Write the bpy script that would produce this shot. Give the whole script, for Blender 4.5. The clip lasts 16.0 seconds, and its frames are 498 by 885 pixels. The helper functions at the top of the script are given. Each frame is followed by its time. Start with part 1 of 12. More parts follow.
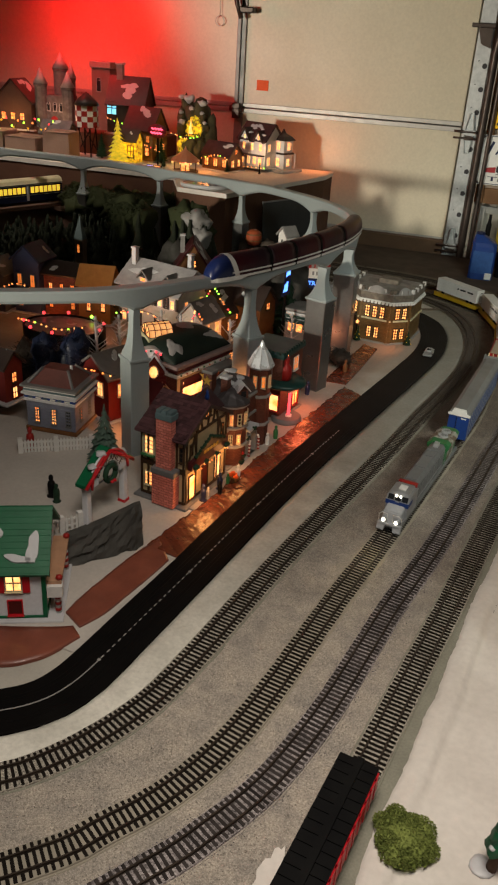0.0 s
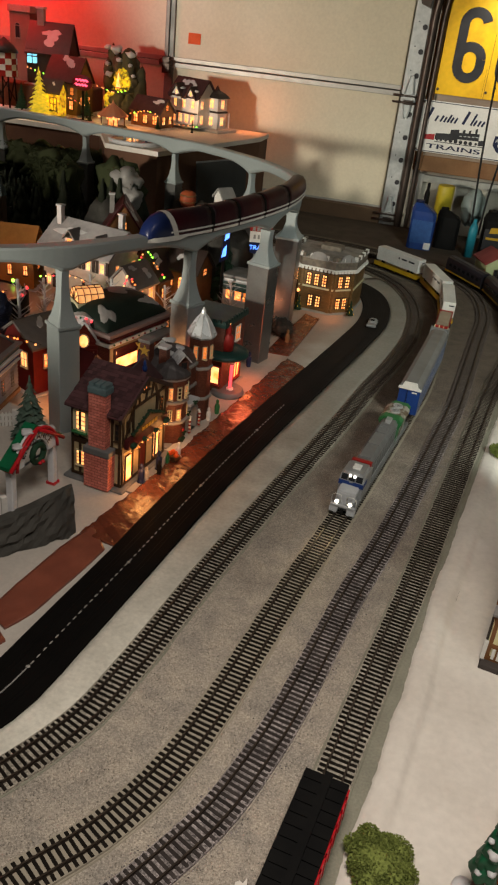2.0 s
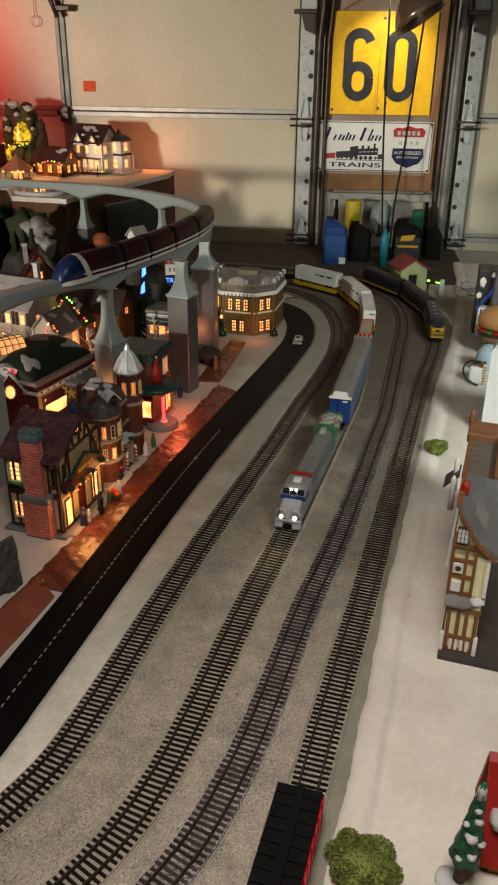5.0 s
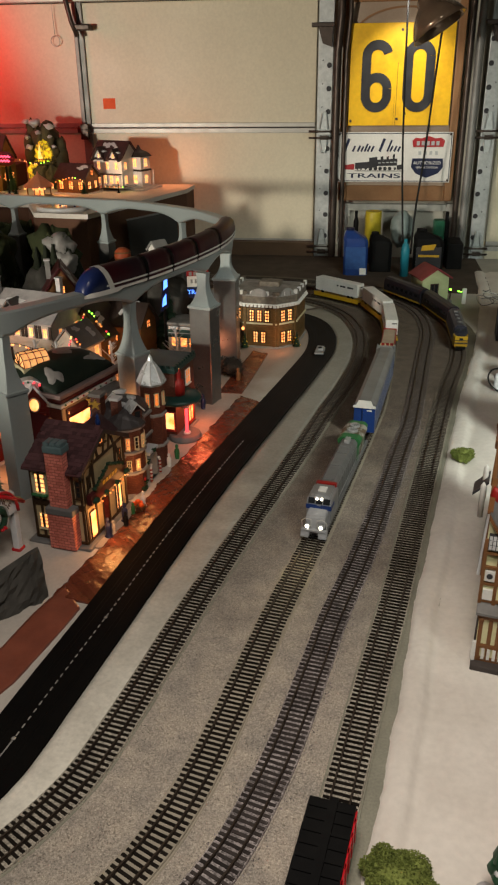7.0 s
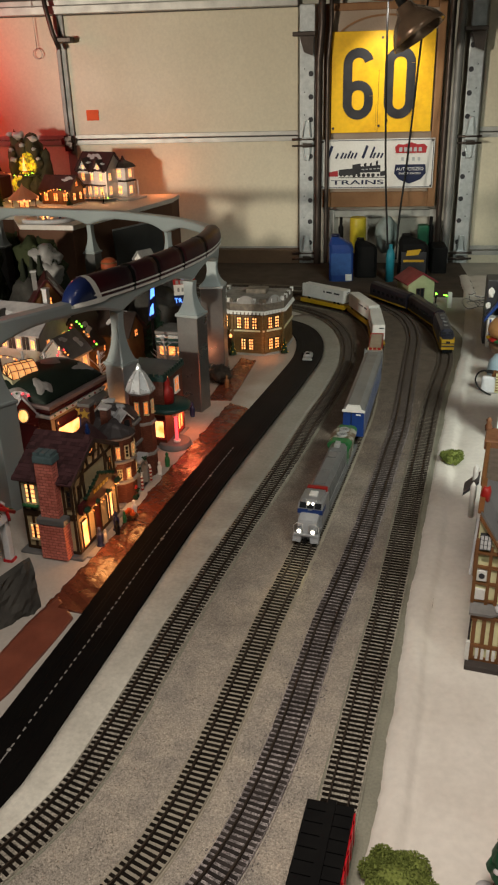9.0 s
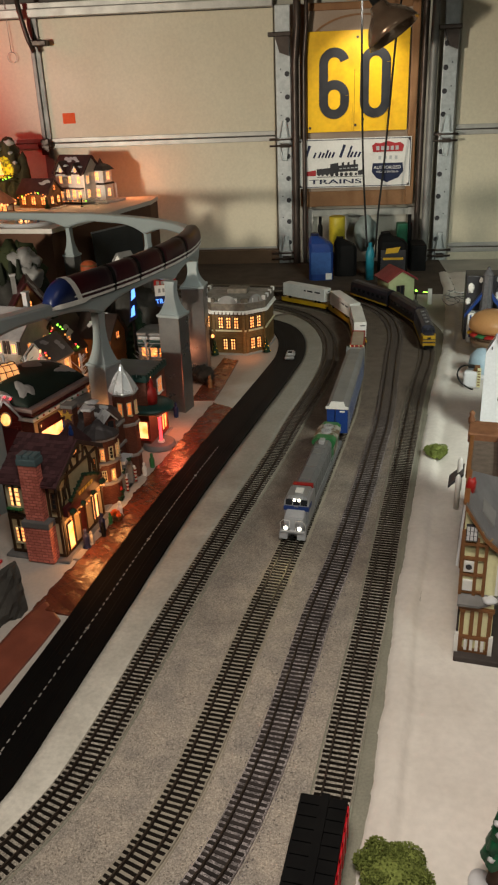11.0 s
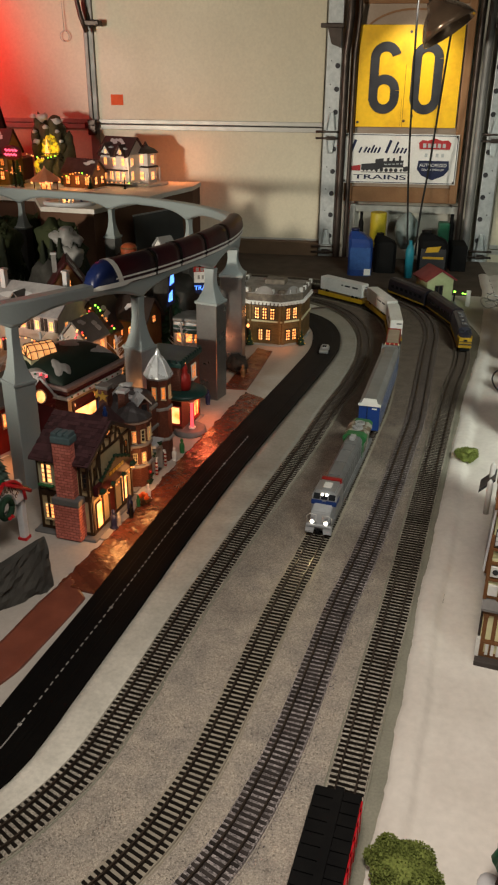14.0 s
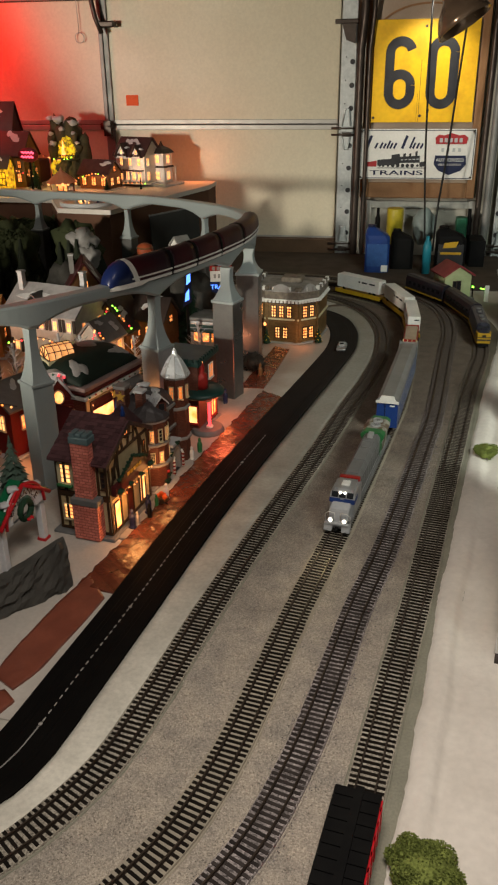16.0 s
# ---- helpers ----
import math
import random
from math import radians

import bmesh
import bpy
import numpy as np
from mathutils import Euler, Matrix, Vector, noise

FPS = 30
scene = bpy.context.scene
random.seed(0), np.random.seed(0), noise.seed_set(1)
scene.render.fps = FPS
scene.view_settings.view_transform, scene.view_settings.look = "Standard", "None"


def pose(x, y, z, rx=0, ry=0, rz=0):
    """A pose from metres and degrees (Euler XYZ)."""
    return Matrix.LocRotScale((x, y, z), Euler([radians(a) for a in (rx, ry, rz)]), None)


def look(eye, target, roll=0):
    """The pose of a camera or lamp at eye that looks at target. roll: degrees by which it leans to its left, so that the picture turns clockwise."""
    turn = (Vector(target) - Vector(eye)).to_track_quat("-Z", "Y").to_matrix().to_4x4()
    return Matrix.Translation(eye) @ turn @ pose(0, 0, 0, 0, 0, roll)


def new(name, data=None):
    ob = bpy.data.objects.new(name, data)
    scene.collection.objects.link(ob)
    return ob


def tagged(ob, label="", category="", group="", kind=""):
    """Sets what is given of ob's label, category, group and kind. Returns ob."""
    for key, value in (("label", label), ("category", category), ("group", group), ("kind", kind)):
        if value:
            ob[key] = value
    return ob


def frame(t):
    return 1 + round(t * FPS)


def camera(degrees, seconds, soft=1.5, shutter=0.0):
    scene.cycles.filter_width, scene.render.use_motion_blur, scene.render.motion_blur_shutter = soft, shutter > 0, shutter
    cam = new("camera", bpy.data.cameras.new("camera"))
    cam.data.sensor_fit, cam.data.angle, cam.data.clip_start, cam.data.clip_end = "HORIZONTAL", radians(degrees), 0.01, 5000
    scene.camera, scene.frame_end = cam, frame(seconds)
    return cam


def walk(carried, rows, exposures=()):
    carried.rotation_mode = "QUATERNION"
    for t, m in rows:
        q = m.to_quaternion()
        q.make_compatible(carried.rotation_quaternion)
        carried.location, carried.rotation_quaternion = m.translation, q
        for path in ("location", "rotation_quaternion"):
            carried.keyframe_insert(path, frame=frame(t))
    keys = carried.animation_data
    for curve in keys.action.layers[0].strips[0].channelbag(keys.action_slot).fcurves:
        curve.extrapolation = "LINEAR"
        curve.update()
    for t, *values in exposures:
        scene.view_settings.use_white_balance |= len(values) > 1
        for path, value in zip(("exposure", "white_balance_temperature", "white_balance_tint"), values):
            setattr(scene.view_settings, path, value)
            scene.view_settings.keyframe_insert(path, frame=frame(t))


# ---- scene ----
cam = camera(34.7, 16.0, soft=2.2)
PATH = [
    (0, (0.503, -0.779, 0.916), (0.003, 0.932, 0.007), 3.7),
    (0.5, (0.492, -0.775, 0.9), (0.03, 0.959, 0.017), 7.4),
    (1, (0.46, -0.756, 0.876), (0.017, 0.937, -0.093), 9.9),
    (1.5, (0.443, -0.702, 0.857), (0.061, 1.003, -0.116), 8.5),
    (2, (0.435, -0.667, 0.858), (0.128, 1.063, -0.098), 6.5),
    (2.5, (0.435, -0.668, 0.857), (0.146, 1.073, -0.084), 5.0),
    (3, (0.446, -0.665, 0.852), (0.163, 1.081, -0.081), 2.7),
    (3.5, (0.457, -0.67, 0.853), (0.251, 1.102, -0.05), 2.7),
    (3.7, (0.467, -0.686, 0.865), (0.277, 1.092, -0.03), 2.6),
    (6, (0.458, -0.67, 0.836), (0.233, 1.118, -0.033), -0.5),
    (6.5, (0.455, -0.67, 0.835), (0.217, 1.121, -0.021), -0.6),
    (7, (0.456, -0.671, 0.836), (0.209, 1.124, -0.01), -0.7),
    (7.5, (0.455, -0.673, 0.835), (0.22, 1.126, -0.007), -1.0),
    (8, (0.456, -0.676, 0.837), (0.23, 1.131, 0.009), -1.3),
    (10.5, (0.456, -0.675, 0.824), (0.245, 1.134, -0.002), -2.1),
    (11, (0.454, -0.678, 0.824), (0.272, 1.136, 0.001), -2.3),
    (11.5, (0.46, -0.68, 0.823), (0.296, 1.138, 0.007), -2.5),
    (12, (0.456, -0.679, 0.824), (0.317, 1.139, 0.003), -1.3),
    (12.5, (0.452, -0.684, 0.829), (0.305, 1.137, 0.015), -0.3),
    (13, (0.444, -0.683, 0.83), (0.261, 1.125, -0.006), 0.3),
    (13.5, (0.441, -0.681, 0.825), (0.222, 1.118, -0.021), 0.6),
    (14, (0.439, -0.684, 0.827), (0.199, 1.113, -0.017), 0.5),
    (14.5, (0.44, -0.683, 0.828), (0.185, 1.115, -0.011), -0.2),
    (15, (0.442, -0.681, 0.824), (0.17, 1.11, -0.024), -1.0),
    (15.5, (0.444, -0.682, 0.826), (0.16, 1.105, -0.027), -1.2),
    (16, (0.442, -0.682, 0.827), (0.155, 1.107, -0.021), -0.7),
]
walk(cam, [(t, look(eye, target, roll)) for t, eye, target, roll in PATH])

# ---- world and lamps ----
world = bpy.data.worlds.new("world")
scene.world = world
world.use_nodes = True
world.node_tree.nodes["Background"].inputs[0].default_value = (0.9, 0.75, 0.6, 1)
world.node_tree.nodes["Background"].inputs[1].default_value = 0.0


def lamp(name, kind, eye, target, power, colour, size=0.1, spread=180, cone=60, blend=0.4):
    d = bpy.data.lights.new(name, kind)
    d.energy, d.color = power, colour
    if kind == "AREA":
        d.shape, d.size, d.spread = "DISK", size, radians(spread)
    else:
        d.shadow_soft_size = size
    if kind == "SPOT":
        d.spot_size, d.spot_blend = radians(cone), blend
    ob = new(name, d)
    ob.matrix_world = look(eye, target)
    return ob


lamp("reflector_bulb", "SPOT", (-2.0, -1.6, 0.68), (0.80, 3.36, 1.92), 520, (1.0, 0.90, 0.73), 0.13, cone=48, blend=0.32)
lamp("ceiling_light", "AREA", (0.44, -0.42, 1.52), (0.50, 0.05, 0.0), 6.0, (1.0, 0.89, 0.77), 0.6, 98)
lamp("shop_light", "SPOT", (1.60, -0.60, 1.55), (1.12, 1.38, 0.18), 222, (0.94, 1.0, 0.88), 0.30, cone=56, blend=0.9)
lamp("red_flood", "SPOT", (-1.66, 2.96, 1.06), (-1.58, 3.36, 0.82), 24, (1.0, 0.012, 0.010), 0.12, cone=160, blend=0.9)
# Added spot to brighten the yellow sign, placed under the pendant lamp
lamp("clamp_lamp_bulb", "SPOT", (0.622, 2.99, 1.105), (0.645, 3.29, 0.80), 13, (1.0, 0.93, 0.80), 0.035, cone=72, blend=0.9)
# Added fill with no fixture behind it, lifts the woods and upper-left corner
lamp("corner_ceiling_light", "AREA", (-1.62, 1.75, 1.90), (-1.66, 2.66, 0.25), 3.4, (1.0, 0.86, 0.72), 0.5, 62)
# Point lamps stand for the lit shop doors, house windows and the red window
# Those between houses, by the castle and behind the mansion are added fill
for name, x, y, z, power, colour in (("door_bulb", 0.012, 0.612, 0.055, 0.13, (1.0, 0.48, 0.14)), ("door_bulb", 0.036, 0.765, 0.06, 0.09, (1.0, 0.48, 0.14)),
                                     ("neon_bulb", 0.098, 1.09, 0.055, 0.085, (1.0, 0.17, 0.07)), ("store_bulb", 0.075, 1.20, 0.05, 0.08, (1.0, 0.25, 0.08)),
                                     ("hall_bulb", -0.15, 0.97, 0.10, 0.05, (1.0, 0.5, 0.18)), ("station_bulb", 0.22, 1.79, 0.05, 0.05, (1.0, 0.45, 0.2)),
                                     ("cottage_bulb", -0.24, 1.50, 0.06, 0.12, (1.0, 0.45, 0.15)), ("mansion_bulb", -0.62, 2.92, 0.44, 0.12, (1.0, 0.62, 0.3)),
                                     ("lodge_bulb", -1.02, 2.86, 0.47, 0.15, (1.0, 0.6, 0.08)), ("barn_bulb", -0.30, 1.27, 0.05, 0.14, (1.0, 0.4, 0.15)), ("alley_bulb", -0.30, 0.86, 0.05, 0.10, (1.0, 0.42, 0.14)),
                                     ("back_bulb", -0.62, 1.40, 0.14, 0.16, (1.0, 0.36, 0.16)), ("lane_bulb", -0.92, 1.50, 0.05, 0.12, (1.0, 0.36, 0.1)), ("inn_bulb", -0.84, 2.80, 0.40, 0.14, (1.0, 0.42, 0.12)),
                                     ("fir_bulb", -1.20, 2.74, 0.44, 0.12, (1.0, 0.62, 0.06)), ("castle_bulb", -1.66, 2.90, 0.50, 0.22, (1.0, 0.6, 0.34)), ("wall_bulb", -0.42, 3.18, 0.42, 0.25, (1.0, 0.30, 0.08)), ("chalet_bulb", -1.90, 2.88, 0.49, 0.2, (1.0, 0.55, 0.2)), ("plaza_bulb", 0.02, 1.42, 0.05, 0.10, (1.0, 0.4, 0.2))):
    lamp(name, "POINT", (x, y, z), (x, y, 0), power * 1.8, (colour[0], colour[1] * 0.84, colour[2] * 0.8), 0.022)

# ---- materials ----
MATS = {}


def mat(name, col, col2=None, rough=0.5, metal=0.0, scale=30.0, bump=0.0, bscale=150.0, rnd=0.0, coat=0.0, mix=0.5,
        brick=None, emit=0.0, spread=0.25, glass=0.0, rvar=0.1, grain=0.05, spec=0.3, cells=None):
    """A node material: two tones mixed by coarse noise, fine grain on top, bump, roughness that varies."""
    if name in MATS:
        return MATS[name]
    m = bpy.data.materials.new(name)
    m.use_nodes = True
    nt = m.node_tree
    N, L = nt.nodes, nt.links
    p = N["Principled BSDF"]
    tc = N.new("ShaderNodeTexCoord")

    def tex(s, detail):
        n = N.new("ShaderNodeTexNoise")
        n.inputs["Scale"].default_value, n.inputs["Detail"].default_value = s, detail
        L.new(tc.outputs["Object"], n.inputs["Vector"])
        return n

    def mixer(a, b, f, kind="MIX"):
        n = N.new("ShaderNodeMix")
        n.data_type, n.blend_type = "RGBA", kind
        for sock, v in ((n.inputs[6], a), (n.inputs[7], b), (n.inputs[0], f)):
            if isinstance(v, bpy.types.NodeSocket):
                L.new(v, sock)
            elif isinstance(v, tuple):
                sock.default_value = (*v[:3], 1)
            else:
                sock.default_value = v
        return n.outputs[2]

    col2 = col2 or tuple(c * 0.72 for c in col)
    coarse, fine = tex(scale, 5), tex(bscale, 4)
    ramp = N.new("ShaderNodeMapRange")
    ramp.inputs[1].default_value, ramp.inputs[2].default_value = mix - spread, mix + spread
    L.new(coarse.outputs[0], ramp.inputs[0])
    c = mixer(col, col2, ramp.outputs[0])
    if brick:
        b = N.new("ShaderNodeTexBrick")
        b.inputs["Scale"].default_value = 1.0
        b.inputs["Brick Width"].default_value, b.inputs["Row Height"].default_value = brick[0], brick[1]
        b.inputs["Mortar Size"].default_value = brick[2]
        b.inputs["Color1"].default_value, b.inputs["Color2"].default_value = (1, 1, 1, 1), (0.7, 0.65, 0.62, 1)
        b.inputs["Mortar"].default_value = (*brick[3], 1)
        geo = N.new("ShaderNodeSeparateXYZ")
        L.new(tc.outputs["Object"], geo.inputs[0])
        add = N.new("ShaderNodeMath")
        L.new(geo.outputs[0], add.inputs[0]), L.new(geo.outputs[1], add.inputs[1])
        comb = N.new("ShaderNodeCombineXYZ")
        L.new(add.outputs[0], comb.inputs[0]), L.new(geo.outputs[2], comb.inputs[1])
        L.new(comb.outputs[0], b.inputs["Vector"])
        c = mixer(c, b.outputs[0], 1.0, "MULTIPLY")
    g = N.new("ShaderNodeMapRange")
    g.inputs[1].default_value, g.inputs[2].default_value = 0.3, 0.7
    g.inputs[3].default_value, g.inputs[4].default_value = 1 - grain, 1 + grain
    L.new(fine.outputs[0], g.inputs[0])
    hsv = N.new("ShaderNodeHueSaturation")
    L.new(g.outputs[0], hsv.inputs["Value"]), L.new(c, hsv.inputs["Color"])
    c = hsv.outputs[0]
    if rnd:
        info = N.new("ShaderNodeObjectInfo")
        r = N.new("ShaderNodeMapRange")
        r.inputs[3].default_value, r.inputs[4].default_value = 1 - rnd, 1 + rnd
        L.new(info.outputs["Random"], r.inputs[0])
        h2 = N.new("ShaderNodeHueSaturation")
        L.new(r.outputs[0], h2.inputs["Value"]), L.new(c, h2.inputs["Color"])
        c = h2.outputs[0]
    if cells:
        v = N.new("ShaderNodeTexVoronoi")
        v.inputs["Scale"].default_value = cells[0]
        L.new(tc.outputs["Object"], v.inputs["Vector"])
        sep = N.new("ShaderNodeSeparateColor")
        L.new(v.outputs["Color"], sep.inputs[0])
        r3 = N.new("ShaderNodeMapRange")
        r3.inputs[3].default_value, r3.inputs[4].default_value = cells[1], cells[2]
        L.new(sep.outputs[0], r3.inputs[0])
        h3 = N.new("ShaderNodeHueSaturation")
        L.new(r3.outputs[0], h3.inputs["Value"]), L.new(c, h3.inputs["Color"])
        c = h3.outputs[0]
    L.new(c, p.inputs["Base Color"])
    rr = N.new("ShaderNodeMapRange")
    rr.inputs[3].default_value, rr.inputs[4].default_value = max(0.02, rough - rvar), min(1, rough + rvar)
    L.new(coarse.outputs[0], rr.inputs[0]), L.new(rr.outputs[0], p.inputs["Roughness"])
    p.inputs["Metallic"].default_value = metal
    p.inputs["Specular IOR Level"].default_value = spec
    p.inputs["Coat Weight"].default_value = coat
    p.inputs["Coat Roughness"].default_value = 0.12
    if glass:
        p.inputs["Transmission Weight"].default_value = glass
    if bump:
        bp = N.new("ShaderNodeBump")
        bp.inputs["Strength"].default_value, bp.inputs["Distance"].default_value = bump, 0.002
        L.new(fine.outputs[0], bp.inputs["Height"]), L.new(bp.outputs[0], p.inputs["Normal"])
    if emit:
        p.inputs["Emission Strength"].default_value = emit
        L.new(mixer(col, col2, ramp.outputs[0]), p.inputs["Emission Color"])
    MATS[name] = m
    return m


SNOWCLOTH = mat("snow_cloth", (0.52, 0.48, 0.435), (0.42, 0.385, 0.35), 0.85, scale=7, bump=0.25, bscale=160)
VERGE = mat("cream_verge_paint", (0.80, 0.775, 0.69), (0.66, 0.64, 0.565), 0.75, scale=14, bump=0.4, bscale=160, grain=0.1)
BOARD = mat("painted_board", (0.50, 0.47, 0.41), (0.37, 0.35, 0.31), 0.75, scale=9, bump=0.3, bscale=220)
PLASTER = mat("snow_plaster", (0.74, 0.70, 0.65), (0.63, 0.585, 0.535), 0.7, scale=11, bump=0.5, bscale=90)
GRAVEL = mat("ballast_gravel", (0.415, 0.365, 0.305), (0.300, 0.272, 0.238), 0.95, scale=24, bump=0.8, bscale=480, spread=0.18, grain=0.26, spec=0.15, cells=(480, 0.80, 1.22))
ROADBED = mat("grey_green_roadbed", (0.27, 0.265, 0.21), (0.21, 0.205, 0.165), 0.85, scale=20, bump=0.25, bscale=300, grain=0.12)
INFILL = mat("tan_tie_infill", (0.40, 0.37, 0.31), (0.24, 0.215, 0.18), 0.95, scale=9, bump=0.7, bscale=420, grain=0.3, spec=0.2, cells=(520, 0.55, 1.45))
DUSTFILL = mat("grey_tie_infill", (0.34, 0.305, 0.30), (0.13, 0.115, 0.115), 0.95, scale=25, bump=0.8, bscale=420, grain=0.4, spec=0.2, cells=(450, 0.45, 1.6))
PALEBED = mat("pale_roadbed", (0.385, 0.345, 0.275), (0.26, 0.235, 0.19), 0.9, scale=12, bump=0.5, bscale=350)
TIE = mat("tie_plastic", (0.0085, 0.0068, 0.0056), (0.015, 0.012, 0.0095), 0.8, scale=60, rnd=0.3, spec=0.08)
TIEDUST = mat("dusty_tie_plastic", (0.016, 0.013, 0.012), (0.065, 0.055, 0.052), 0.8, scale=35, rnd=0.4, spec=0.1)
RAIL = mat("weathered_rail", (0.032, 0.023, 0.018), (0.065, 0.048, 0.036), 0.45, 0.5, scale=40)
ROAD = mat("black_slot_track", (0.0040, 0.0036, 0.0036), (0.007, 0.0064, 0.006), 0.75, scale=14, bump=0.15, bscale=300, rvar=0.12, spec=0.03)
WHITELINE = mat("white_line", (0.42, 0.40, 0.375), (0.22, 0.21, 0.195), 0.6, scale=60)
FOIL = mat("glossy_brick_sheet", (0.185, 0.047, 0.023), (0.110, 0.028, 0.015), 0.24, scale=22, bump=0.7, bscale=260, coat=0.45, brick=(0.008, 0.004, 0.0003, (0.75, 0.68, 0.62)))
MATTFOIL = mat("dull_brick_sheet", (0.25, 0.075, 0.045), (0.15, 0.043, 0.027), 0.40, scale=16, bump=0.45, bscale=60, coat=0.15)
ROCK = mat("grey_foam_rock", (0.085, 0.082, 0.074), (0.045, 0.044, 0.040), 0.9, scale=25, bump=0.8, bscale=70)
DOOR = mat("cream_door_paint", (0.66, 0.61, 0.47), (0.61, 0.56, 0.43), 0.42, scale=3, bump=0.06, bscale=90)
# Darker than real drywall, to cut the light bounced off the room
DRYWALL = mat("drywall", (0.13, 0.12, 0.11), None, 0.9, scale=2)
GALV = mat("galvanised_steel", (0.50, 0.52, 0.52), (0.36, 0.38, 0.39), 0.45, 0.55, scale=45)
DARKSTEEL = mat("dark_brown_steel", (0.09, 0.07, 0.06), (0.05, 0.04, 0.035), 0.4, 0.6, scale=25)
GREYSTEEL = mat("grey_door_stile", (0.27, 0.27, 0.26), (0.19, 0.19, 0.185), 0.5, 0.3, scale=15)
ALU = mat("pale_metal_strut", (0.46, 0.45, 0.42), (0.36, 0.35, 0.33), 0.45, 0.4, scale=20)
OAK = mat("oak_panel", (0.32, 0.165, 0.075), (0.22, 0.105, 0.045), 0.5, scale=12, bump=0.15, bscale=120)
PALEPLY = mat("faded_oak_panel", (0.40, 0.31, 0.24), (0.32, 0.24, 0.18), 0.55, scale=8)
YELLOW = mat("yellow_sign_paint", (0.86, 0.50, 0.012), (0.70, 0.36, 0.01), 0.42, scale=11, bscale=60, spread=0.12, mix=0.62)
BLACKPAINT = mat("black_sign_paint", (0.018, 0.018, 0.022), (0.04, 0.04, 0.045), 0.4, scale=15)
WHITEENAMEL = mat("white_enamel", (0.74, 0.73, 0.70), (0.66, 0.65, 0.62), 0.35, scale=10)
REDENAMEL = mat("red_enamel", (0.42, 0.03, 0.035), None, 0.4, scale=20)
NAVY = mat("navy_enamel", (0.012, 0.018, 0.06), None, 0.4, scale=20)
CABLE = mat("black_rubber", (0.012, 0.012, 0.012), None, 0.6)
BROWNGLASS = mat("smoked_lamp_shade", (0.20, 0.13, 0.09), (0.28, 0.19, 0.13), 0.22, 0.6, scale=20, coat=0.5)
GREYPLASTIC = mat("grey_monorail_plastic", (0.29, 0.33, 0.335), (0.265, 0.305, 0.31), 0.36, scale=6, grain=0.02)
GREYBOX = mat("grey_painted_box", (0.20, 0.20, 0.195), (0.15, 0.15, 0.147), 0.30, 0.75, scale=25, bump=0.15, bscale=150)
BLACKCAR = mat("black_wagon_plastic", (0.0045, 0.0045, 0.005), (0.008, 0.0078, 0.0076), 0.6, scale=30, spec=0.08)
RED = mat("red_paint", (0.33, 0.018, 0.014), (0.24, 0.012, 0.01), 0.45, scale=25)
DARKRED = mat("dark_red_gloss", (0.052, 0.004, 0.007), (0.016, 0.007, 0.012), 0.42, scale=12, spec=0.25)
BLUEGLOSS = mat("navy_gloss", (0.006, 0.014, 0.070), (0.005, 0.010, 0.048), 0.38, scale=14, coat=0.1)
BLUE = mat("blue_paint", (0.016, 0.05, 0.22), (0.012, 0.035, 0.15), 0.4, scale=20)
WHITE = mat("white_paint", (0.74, 0.73, 0.70), (0.62, 0.61, 0.58), 0.5, scale=25)
CREAM = mat("cream_paint", (0.60, 0.55, 0.36), (0.50, 0.45, 0.28), 0.5, scale=25)
SILVER = mat("silver_paint", (0.42, 0.43, 0.44), (0.30, 0.31, 0.32), 0.35, 0.6, scale=25)
MIDGREY = mat("mid_grey_paint", (0.17, 0.17, 0.17), (0.12, 0.12, 0.12), 0.5, scale=25)
LIGHTGREY = mat("light_grey_roof", (0.36, 0.36, 0.36), (0.27, 0.27, 0.27), 0.5, scale=18)
GREEN = mat("green_paint", (0.03, 0.16, 0.05), (0.02, 0.10, 0.035), 0.45, scale=25)
YELLOWP = mat("yellow_paint", (0.52, 0.32, 0.018), (0.38, 0.22, 0.012), 0.45, scale=25)
ORANGEP = mat("orange_label", (0.80, 0.11, 0.015), (0.7, 0.09, 0.012), 0.6)
BRICK = mat("painted_brick", (0.23, 0.062, 0.038), (0.17, 0.045, 0.03), 0.55, scale=30, brick=(0.009, 0.0042, 0.0006, (0.45, 0.35, 0.32)))
DARKBRICK = mat("brown_brick", (0.16, 0.055, 0.034), (0.11, 0.038, 0.025), 0.55, scale=30, brick=(0.009, 0.0042, 0.0005, (0.5, 0.4, 0.36)))
PINKBRICK = mat("pink_brick", (0.88, 0.31, 0.25), (0.60, 0.17, 0.13), 0.5, scale=55, brick=(0.013, 0.0062, 0.0006, (0.42, 0.34, 0.32)))
TANSTONE = mat("tan_ceramic", (0.21, 0.125, 0.045), (0.12, 0.07, 0.026), 0.4, scale=25, brick=(0.014, 0.006, 0.0005, (0.6, 0.55, 0.5)))
CASTLESTONE = mat("mottled_castle_stone", (0.20, 0.185, 0.18), (0.07, 0.06, 0.058), 0.6, scale=45, bump=0.4, bscale=90)
GREYSTONE = mat("grey_ceramic", (0.30, 0.29, 0.28), (0.20, 0.195, 0.19), 0.45, scale=30)
SHINGLE = mat("plum_shingle", (0.080, 0.036, 0.040), (0.046, 0.021, 0.025), 0.45, scale=60, rnd=0.42)
DARKROOF = mat("dark_ceramic_roof", (0.045, 0.032, 0.028), (0.028, 0.02, 0.018), 0.4, scale=30)
GREYROOF = mat("grey_ceramic_roof", (0.21, 0.20, 0.195), (0.12, 0.115, 0.11), 0.4, scale=25)
